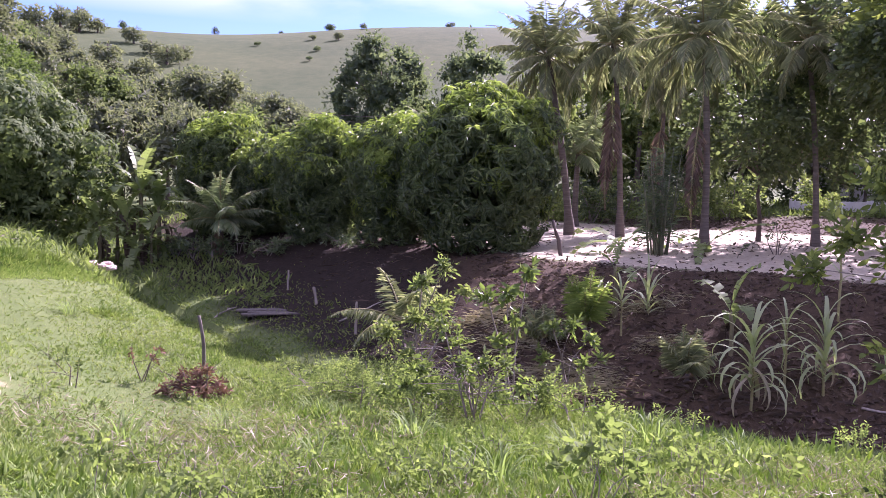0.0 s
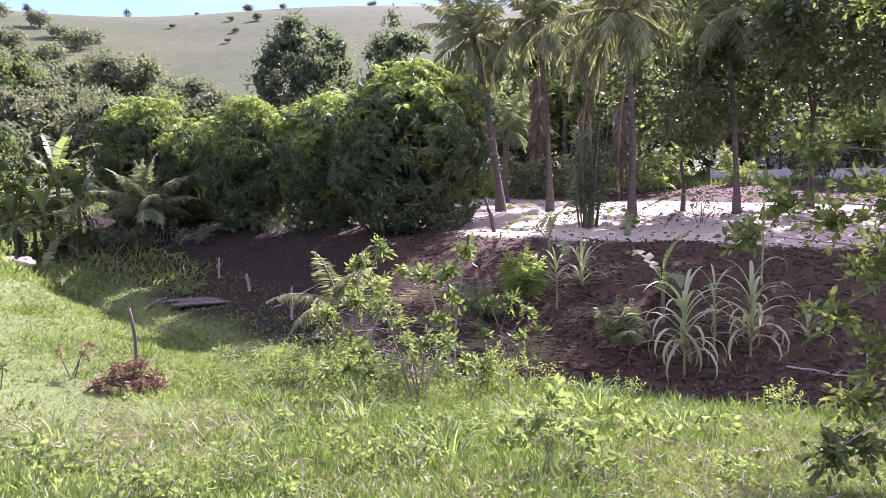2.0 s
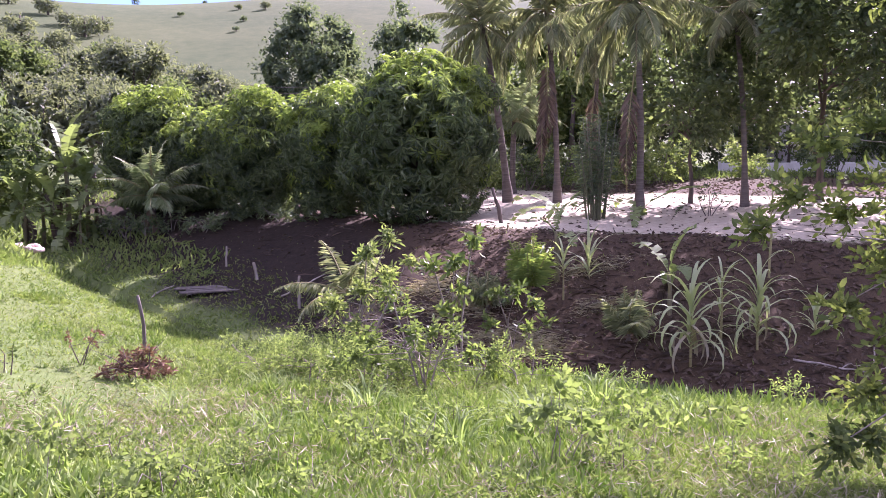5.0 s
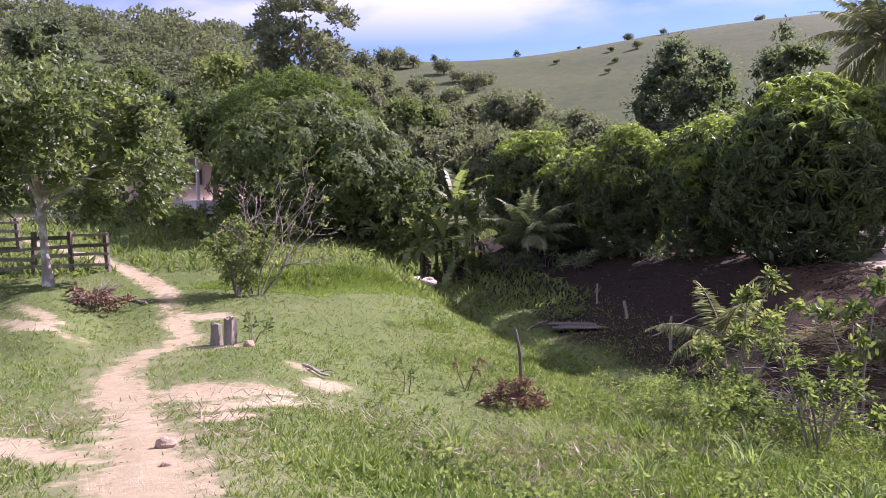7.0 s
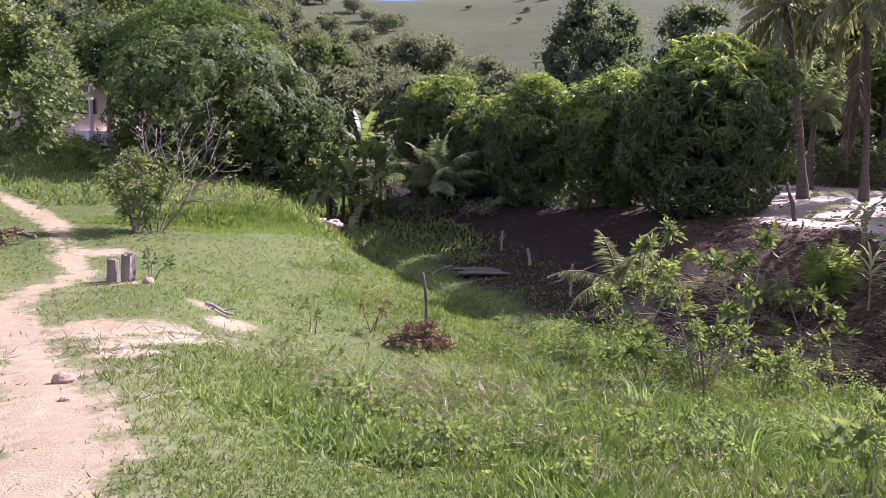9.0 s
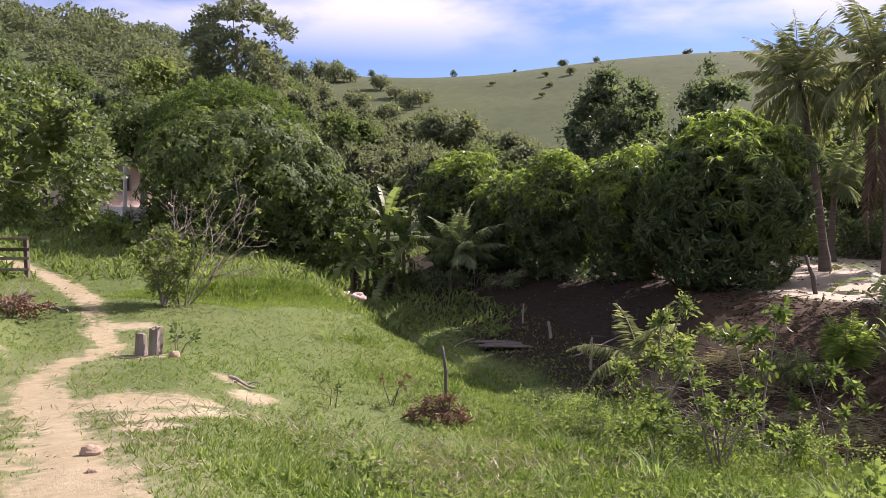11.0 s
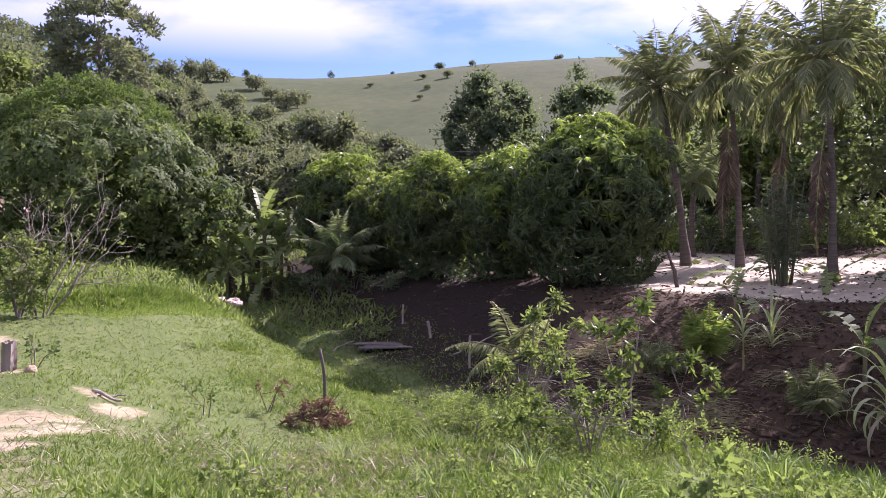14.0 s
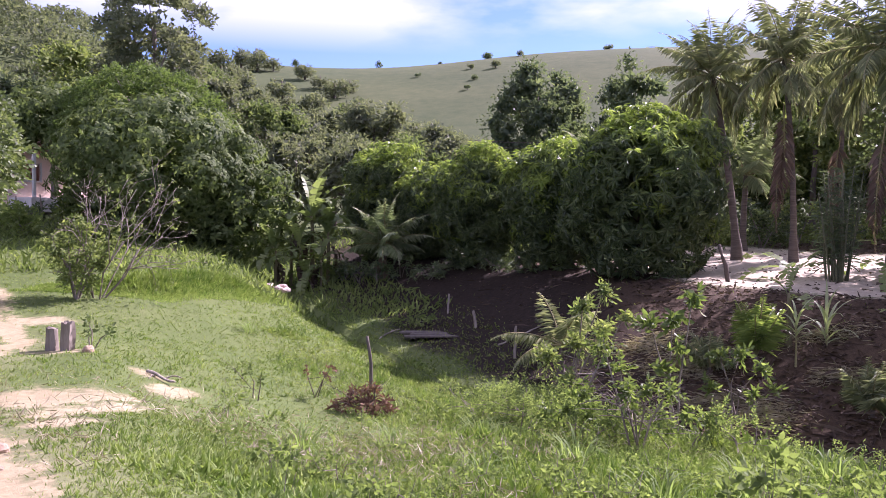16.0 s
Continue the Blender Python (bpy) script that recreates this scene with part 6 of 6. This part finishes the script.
hx, hy = polar(51, -34.8)
house(hx, hy, 60, "small pink plastered house with brown shutters and a clay tile roof", 8.0, 6.0, 2.7, WALL_PINK,
      [(-2.4, 0.9, 1.05, 1.95, "window"), (-0.2, 0.8, 0.12, 2.0, "door"), (1.9, 0.9, 1.05, 1.95, "window")], z=gz(hx, hy) + 0.05, porch=2.6)
hx, hy = polar(60, 34)
house(hx, hy, -25, "low white house with a clay tile roof behind the yard trees", 13.0, 6.5, 2.6, WALL_WHITE,
      [(-4.2, 1.2, 0.9, 2.1, "window"), (-1.2, 0.9, 0.12, 2.15, "door"), (1.6, 1.2, 0.9, 2.1, "window"), (4.6, 1.2, 0.9, 2.1, "window")], z=gz(hx, hy) + 0.1)
ax, ay = polar(49, 27.3)
bx, by = polar(46, 44)
t = thing("garden_wall", ax, ay, "low whitewashed garden wall beyond the sandy yard", "wall", rz=math.degrees(math.atan2(by - ay, bx - ax)))
L = math.hypot(bx - ax, by - ay)
n = 7
for k in range(n):
    part("wall_panel", board(L / n - 0.01, 0.18, 0.8, Matrix.Translation((L / n * (k + 0.5), 0, 0.15)), 0.01), WALL_WHITE, t)
    part("pier", board(0.28, 0.26, 0.92, Matrix.Translation((L / n * k, 0, 0.17)), 0.015), WALL_WHITE, t)

# two sagging cables over the trees
for k, (e, dz) in enumerate(((6.6, 0.0), (6.2, 0.0))):
    a = Vector((*polar(64, -9), 1.7 + 64 * math.tan(radians(e - 0.6))))
    b = Vector((*polar(58, 14), 1.7 + 58 * math.tan(radians(e + 1.6))))
    pts = [(a.lerp(b, q) - Vector((0, 0, 1.6 * 4 * q * (1 - q))), 0.02) for q in np.linspace(0, 1, 25)]
    tagged(new("power_cable", tube_mesh("power_cable", [pts], BARK_DARK, 5)), "thin dark overhead cable sagging above the trees", "cable", "power cables")


# ------------------------------------------------------------------ far trees on the hill
def far_tree(az, d, r, mat, label, seed, tall=1.0):
    x, y = polar(d, az)
    rng = np.random.default_rng(seed)
    t = thing("hill_tree", x, y, label, "tree", "trees scattered on the hill")
    h = r * 2.3 * tall
    part("trunk", tube_mesh("trunk", [[((0, 0, -0.8), r * 0.13), ((0, 0, h * 0.4), r * 0.09), ((0, 0, h * 0.8), r * 0.04)]], BARK_DARK, 6), BARK_DARK, t)
    cl = dome(rng, (0, 0, h * 0.42), (r * rng.uniform(0.9, 1.3), r, h * 0.4), 14, r * 0.42, 0.3, -0.9)
    part("crown", crown_mesh(rng, cl, 26 / (r * r), r * 0.3, r * 0.18, 0.2, 1), mat, t)
    return t


HILL = [(3.5, 300, 1.7), (-13.0, 298, 1.5), (-5.1, 300, 2.1), (-4.5, 249, 1.6), (-6.0, 232, 1.1), (-6.5, 219, 0.9), (-6.3, 251, 1.1), (-8.5, 300, 0.9), (-10.1, 242, 0.9),
        (-19.4, 200, 2.5), (-21.5, 252, 4.0), (-20.4, 255, 2.9), (-22.6, 258, 4.0), (-24.0, 250, 4.2), (-18.9, 296, 1.6), (-18.2, 239, 3.0), (-16.1, 215, 3.6), (-17.1, 226, 2.6), (-15.0, 222, 2.6),
        (-20.5, 190, 2.0), (-14.3, 205, 1.5), (-2.7, 277, 1.4), (-21.6, 296, 4.5), (-25.5, 240, 4.2), (-13.6, 196, 1.6), (-22.0, 180, 2.4), (-23.5, 175, 4.6), (-21.0, 168, 4.2), (-18.6, 172, 4.0), (-16.6, 160, 4.2), (-14.0, 152, 3.6), (-11.6, 150, 3.2), (-9.2, 146, 3.0), (-19.8, 205, 4.4), (-17.6, 192, 4.0), (-22.8, 210, 4.8), (-12.6, 176, 2.6), (-25.0, 190, 5.0), (-13.4, 128, 3.4), (-15.6, 138, 4.0), (-18.0, 142, 4.2), (-10.6, 126, 3.0), (-20.4, 148, 4.4), (-22.4, 140, 4.6), (-8.2, 124, 2.6), (-16.8, 122, 3.8)]
for k, (az, d, r) in enumerate(HILL):
    far_tree(az, d, r * 0.85, OLIVE if r > 2.4 or k % 3 == 0 else DARK, "small dark tree standing on the grassy hillside" if r < 2.2 else "spreading dark tree on the grassy hillside", 200 + k, 1.25 if k in (1, 14) else 0.9)


# ------------------------------------------------------------------ woods on the hill beyond the house
def woods():
    rng = np.random.default_rng(17)
    out, n = [], 0
    while n < 1400:
        az = rng.uniform(-78, -24)
        r = 75 + 150 * rng.random() ** 0.8
        if az > -29 and rng.random() < (az + 29) / 6:
            continue
        if az > -34 and r < 90:
            continue
        x, y = polar(r, az)
        g = gz(x, y)
        s = rng.uniform(1.3, 2.7) * (1.25 if rng.random() < 0.1 else 1)
        m = int(82 * (1.3 if r < 140 else 1))
        d = rand_dirs(m, rng)
        d[:, 2] = np.abs(d[:, 2]) * 1.1 - 0.25
        p = np.array((x, y, g + s * 0.9)) + d * s * np.array((1, 1, 0.95)) * rng.uniform(0.75, 1.05, (m, 1))
        out.append(leaves(p, d + rng.normal(size=(m, 3)) * 0.6, d + np.array((0, 0, 0.6)), s * rng.uniform(0.21, 0.41, m), s * 0.205))
        n += 1
    v, f = join(out)
    tagged(new("hill_woods", mesh_from("hill_woods", v, f, FARWOOD)), "dense green forest covering the hill beyond the house", "forest", kind="stuff")


woods()


# ------------------------------------------------------------------ grass, weeds and leaf litter
def scatter(rng, n, r0, r1, az0, az1, power=0.0):
    """Points spread evenly over distance and heading, so that near ground gets the most."""
    r = np.exp(rng.uniform(math.log(r0), math.log(r1), n))
    a = np.radians(rng.uniform(az0, az1, n))
    return r * np.sin(a), r * np.cos(a), r


def blades(rng, x, y, height, width, lean=0.35, bend=0.25):
    n = len(x)
    p = np.stack([x, y, land(x, y) - 0.01], -1)
    w = np.stack([rng.normal(size=n) * lean, rng.normal(size=n) * lean, 0.4 + 0.6 * rng.random(n)], -1)
    a = rng.uniform(0, 6.283, n)
    up = np.stack([np.cos(a), np.sin(a), np.zeros(n)], -1)
    return leaves(p, w, up, height, width, 0.1, bend)


def grass():
    rng = np.random.default_rng(23)
    x, y, r = scatter(rng, 290000, 2.9, 40, -64, 54)
    z = zones(x, y)
    cd, cs, _ = line_dist(x, y, CREEK)
    s = cd * cs
    patch = 0.5 + 0.5 * wave(x * 0.9, y * 0.9, 7)
    az = np.degrees(np.arctan2(x, y))
    bare = np.maximum(z["dirt"], z["sand"])
    right = sstep(-16, -6, az) * sstep(16, 9, r)
    tall = np.clip(np.maximum(sstep(5.0, 2.0, cd) * sstep(38, 30, r), right * (0.1 + 0.5 * patch)), 0, 1)
    keep = (bare < 0.04 + 0.85 * rng.random(len(x)) ** 1.4) & (rng.random(len(x)) < 1 - 0.45 * z["worn"]) & ((s < 0.3) | ((x < 1.0) & (s < 3.6 + 1.2 * wave(x, y, 6)) & (rng.random(len(x)) < 0.65)) | ((x < -6) & (z["litter"] < 0.4) & (s < 6)) | (rng.random(len(x)) < 0.03))
    keep &= rng.random(len(x)) < 0.55 + 0.45 * np.maximum(patch, tall)
    keep &= rng.random(len(x)) < (0.04 + 0.96 * sstep(2.9, 4.4, r)) * sstep(-64, -58, az) * sstep(54, 49, az)
    x, y, r, tall, patch, worn = x[keep], y[keep], r[keep], tall[keep], patch[keep], z["worn"][keep]
    n = len(x)
    hgt = (1 - 0.5 * worn) * (0.03 + 0.03 * patch + 0.0014 * r) * rng.uniform(0.6, 1.5, n) * (1 + 0.6 * tall)
    v, f = blades(rng, x, y, hgt, 0.0016 + 0.0005 * r, 1.1, 0.5)
    tagged(new("pasture_grass", mesh_from("pasture_grass", v, f, GRASS)), "short uneven pasture grass, green with dry straw-coloured blades", "grass", kind="stuff")

    # tufts that stand out of the turf
    x, y, r = scatter(rng, 26000, 3.2, 26, -62, 50)
    z = zones(x, y)
    cd, cs, _ = line_dist(x, y, CREEK)
    az = np.degrees(np.arctan2(x, y))
    patch = 0.5 + 0.5 * wave(x * 0.8 + 3, y * 0.8, 17)
    lush = np.clip(sstep(-22, -4, az) * sstep(18, 8, r) + sstep(5, 2, cd), 0, 1)
    keep = (cs * cd < 0.2) & (z["dirt"] < 0.25) & (rng.random(len(x)) < 0.25 + 0.75 * np.maximum(patch, lush) - 0.3 * z["worn"])
    x, y, r, patch, lush = x[keep], y[keep], r[keep], patch[keep], lush[keep]
    n, nb = len(x), 7
    size = (0.04 + 0.05 * patch + 0.1 * lush * rng.random(n) ** 3) * rng.uniform(0.6, 1.4, n) * (0.55 + 0.45 * sstep(3, 9, r))
    a = rng.uniform(0, 6.283, (n, nb))
    q = rng.random((n, nb)) ** 0.5
    bx, by = (x[:, None] + 0.35 * (size[:, None] * q) * np.cos(a)).ravel(), (y[:, None] + 0.35 * (size[:, None] * q) * np.sin(a)).ravel()
    lean = (0.4 + 1.3 * q).ravel()
    w = np.stack([np.cos(a).ravel() * lean, np.sin(a).ravel() * lean, np.ones(n * nb)], -1) + rng.normal(size=(n * nb, 3)) * 0.18
    up = np.stack([np.cos(a).ravel(), np.sin(a).ravel(), np.full(n * nb, 0.2)], -1)
    v, f = leaves(np.stack([bx, by, land(bx, by) - 0.01], -1), w, up, np.repeat(size, nb) * rng.uniform(0.6, 1.3, n * nb), np.repeat(0.0025 + 0.00055 * r, nb), 0.1, 0.35)
    tagged(new("grass_tufts", mesh_from("grass_tufts", v, f, TALLGRASS)), "rough tufts of green grass standing out of the turf", "grass", kind="stuff")

    # the same turf round and behind the camera
    x, y, r = scatter(rng, 60000, 0.12, 16, -180, 180)
    keep = (zones(x, y)["dirt"] < 0.12 + 0.6 * rng.random(len(x))) & ((r < 2.9 + 1.4 * rng.random(len(x))) | (np.abs(np.degrees(np.arctan2(x, y)) + 5) > 53 + 6 * rng.random(len(x))))
    x, y, r = x[keep], y[keep], r[keep]
    v, f = blades(rng, x, y, rng.uniform(0.02, 0.06, len(x)) * (0.6 + 0.25 * np.minimum(r, 6)), 0.002 + 0.0016 * r, 0.8, 0.5)
    tagged(new("pasture_grass", mesh_from("pasture_grass", v, f, GRASS)), "short pasture grass beside the trodden path", "grass", kind="stuff")

    # taller grass along the creek's near side and before the camera
    x, y, r = scatter(rng, 150000, 3.6, 30, -20, 52)
    cd, cs, _ = line_dist(x, y, CREEK)
    s = cd * cs
    az = np.degrees(np.arctan2(x, y))
    patch = 0.5 + 0.5 * wave(x * 1.7, y * 1.7, 12)
    keep = (s < 0.3) & ((cd < 3.2 + 1.5 * patch) | ((patch > 0.55) & (az > -6) & (r > 3.8))) & (r < 28)
    keep &= rng.random(len(x)) < 0.35 + 0.65 * patch
    x, y, r, patch, cd = x[keep], y[keep], r[keep], patch[keep], cd[keep]
    n = len(x)
    v, f = blades(rng, x, y, (0.05 + 0.10 * patch + 0.28 * sstep(2.6, 1, cd) * sstep(-1.5, 1.5, x)) * rng.uniform(0.5, 1.5, n), 0.0018 + 0.0005 * r, 0.7, 0.5)
    tagged(new("tall_grass", mesh_from("tall_grass", v, f, TALLGRASS)), "taller bright green grass along the creek", "grass", kind="stuff")

    # patches of coarse broad-bladed grass
    out = []
    for cx, cy, ra, rb, m in ((-2.7, 6.3, 1.1, 0.8, 2600), (-1.6, 5.2, 0.8, 0.5, 1500), (-0.9, 12.0, 0.8, 0.5, 1100), (3.4, 10.9, 0.9, 0.4, 1200), (5.3, 9.9, 1.0, 0.4, 1200), (1.2, 8.4, 0.7, 0.5, 1000), (-7.6, 21.5, 0.7, 0.6, 500)):
        u, w_ = rng.normal(size=m) * 0.5, rng.normal(size=m) * 0.5
        x, y = cx + ra * u, cy + rb * w_
        tall = np.exp(-u * u - w_ * w_)
        out.append(blades(rng, x, y, (0.05 + 0.11 * tall) * rng.uniform(0.6, 1.3, m) * (1 if cy < 9 else 1.5), 0.008 if cy < 9 else 0.014, 1.0, 0.5))
    v, f = join(out)
    tagged(new("coarse_grass", mesh_from("coarse_grass", v, f, TALLGRASS)), "patches of coarse broad-bladed bright green grass", "grass", kind="stuff")

    # dry straw strands lying through the grass
    x, y, r = scatter(rng, 30000, 4.0, 24, -60, 40)
    cd, cs, _ = line_dist(x, y, CREEK)
    keep = (cs * cd < -0.5) & (zones(x, y)["dirt"] < 0.7) & (wave(x * 0.8, y * 0.8, 31) > -0.1) & (rng.random(len(x)) < sstep(18, 9, r))
    x, y, r = x[keep], y[keep], r[keep]
    n = len(x)
    a = rng.uniform(0, 6.283, n)
    p = np.stack([x, y, land(x, y) + rng.uniform(0.02, 0.12, n)], -1)
    w = np.stack([np.cos(a), np.sin(a), rng.uniform(-0.1, 1.3, n)], -1)
    v, f = leaves(p, w, rand_dirs(n, rng), rng.uniform(0.06, 0.22, n) * np.minimum(r / 9, 1), 0.0008 + 0.0003 * r, 0.1, 0.15)
    tagged(new("dry_straw", mesh_from("dry_straw", v, f, STRAW)), "pale dry straw strands lying through the grass", "straw", kind="stuff")

    # thick stand of tall grass on the far side of the pasture
    m = 34000
    u, w = rng.normal(size=m) * 0.5, rng.uniform(-1, 1, m)
    x, y = -12.2 + 1.0 * w + u * 2.2, 24.0 + 3.4 * w + u * 0.6
    keep = (np.abs(u) < 1.0) & (zones(x, y)["dirt"] < 0.3)
    x, y, u = x[keep], y[keep], u[keep]
    n = len(x)
    w = w[keep]
    edge = np.exp(-3.2 * u * u) * sstep(1.0, 0.55, np.abs(w))
    v, f = blades(rng, x, y, (0.07 + 0.5 * edge * (0.65 + 0.35 * wave(x * 1.5, y * 1.5, 3))) * rng.uniform(0.6, 1.25, n), 0.03, 0.45, 0.55)
    tagged(new("guinea_grass", mesh_from("guinea_grass", v, f, TALLGRASS)), "thick stand of tall bright guinea grass", "grass", kind="stuff")

    # broad-leaved creeping weeds
    x, y, r = scatter(rng, 130000, 3.8, 26, -26, 50)
    cd, cs, _ = line_dist(x, y, CREEK)
    az = np.degrees(np.arctan2(x, y))
    patch = 0.5 + 0.5 * wave(x * 1.3 + 5, y * 1.3, 21)
    keep = (cs * cd < 0.4) & (((cd < 4.5) & (patch > 0.25)) | ((az > -12) & (patch > 0.4)))
    x, y, r, patch, cd = x[keep], y[keep], r[keep], patch[keep], cd[keep]
    n = len(x)
    p = np.stack([x, y, land(x, y) + rng.uniform(0.03, 0.34, n) * (0.3 + 0.7 * patch) * (0.35 + 0.65 * sstep(6, 2, cd) * sstep(-2.0, 0.5, x))], -1)
    v, f = leaves(p, rand_dirs(n, rng) * np.array((1, 1, 0.5)), np.array((0, 0, 1.0)) + rng.normal(size=(n, 3)) * 0.4, rng.uniform(0.02, 0.05, n) * (0.6 + 0.036 * r), 0.016 * (0.6 + 0.036 * r))
    tagged(new("creeping_weeds", mesh_from("creeping_weeds", v, f, WEED)), "low tangle of small-leaved green weeds by the creek", "weeds", kind="stuff")

    # fallen leaves on the bank and under the trees
    x, y, r = scatter(rng, 44000, 9, 44, -26, 50)
    z = zones(x, y)
    keep = ((z["litter"] > 0.5) & ((x > 2.5) | (rng.random(len(x)) < 0.12))) | ((z["sand"] > 0.4) & (rng.random(len(x)) < 0.12))
    x, y, r = x[keep], y[keep], r[keep]
    n = len(x)
    p = np.stack([x, y, land(x, y) + 0.015], -1)
    w = rand_dirs(n, rng) * np.array((1, 1, 0.35))
    v, f = leaves(p, w, np.array((0, 0, 1.0)) + rng.normal(size=(n, 3)) * 0.35, rng.uniform(0.08, 0.24, n), rng.uniform(0.03, 0.11, n))
    tagged(new("leaf_litter", mesh_from("leaf_litter", v, f, DRY)), "dry brown fallen leaves strewn over the bank", "leaf litter", kind="stuff")

    # heaps of dry grass on the bank, pale straw standing in for sun patches
    out = []
    for cx, cy, ra, rb, m in ((3.2, 18.2, 1.0, 0.8, 1500), (2.5, 19.6, 0.9, 0.5, 900), (4.1, 15.6, 0.7, 0.6, 900), (3.4, 16.4, 0.8, 0.4, 700), (5.8, 16.6, 0.5, 0.3, 350), (6.2, 18.4, 1.0, 0.4, 450)):
        u, w_ = rng.normal(size=m) * 0.55, rng.normal(size=m) * 0.55
        x, y = cx + ra * u, cy + rb * w_
        a = rng.uniform(0, 6.283, m)
        p = np.stack([x, y, land(x, y) + rng.uniform(0.01, 0.1, m) * np.exp(-u * u - w_ * w_)], -1)
        out.append(leaves(p, np.stack([np.cos(a), np.sin(a), rng.uniform(-0.15, 0.3, m)], -1), np.array((0, 0, 1.0)) + rng.normal(size=(m, 3)) * 0.3, rng.uniform(0.12, 0.4, m), 0.012, 0.2, 0.1))
    v, f = join(out)
    tagged(new("mown_grass", mesh_from("mown_grass", v, f, STRAW)), "heaps of pale dry grass standing for sunlit patches on the bank", "dry grass", kind="stuff")

    # twigs and bleached stalks on the bank
    x, y, r = scatter(rng, 1700, 9, 32, -16, 46)
    keep = zones(x, y)["litter"] > 0.5
    x, y = x[keep], y[keep]
    n = len(x)
    a = rng.uniform(0, 6.283, n)
    w = np.stack([np.cos(a), np.sin(a), rng.uniform(-0.1, 0.35, n)], -1)
    v, f = leaves(np.stack([x, y, land(x, y) + 0.03], -1), w, np.array((0, 0, 1.0)) + rng.normal(size=(n, 3)) * 0.3, rng.uniform(0.25, 0.9, n), rng.uniform(0.012, 0.03, n), 0.4, 0.12)
    tagged(new("twig_litter", mesh_from("twig_litter", v, f, DRY)), "dry twigs and bleached stalks littering the bank", "twigs", kind="stuff")

    # grass on the far bank, beyond the yard and below the house
    x, y, r = scatter(rng, 30000, 28, 60, -52, 48)
    z = zones(x, y)
    cd, cs, _ = line_dist(x, y, CREEK)
    keep = (z["dirt"] < 0.3) & (z["sand"] < 0.3) & (z["litter"] < 0.6)
    x, y, r = x[keep], y[keep], r[keep]
    n = len(x)
    v, f = blades(rng, x, y, rng.uniform(0.15, 0.45, n), 0.07, 0.5, 0.35)
    tagged(new("rough_grass", mesh_from("rough_grass", v, f, WEED)), "rough green grass beyond the yard and below the house", "grass", kind="stuff")


grass()
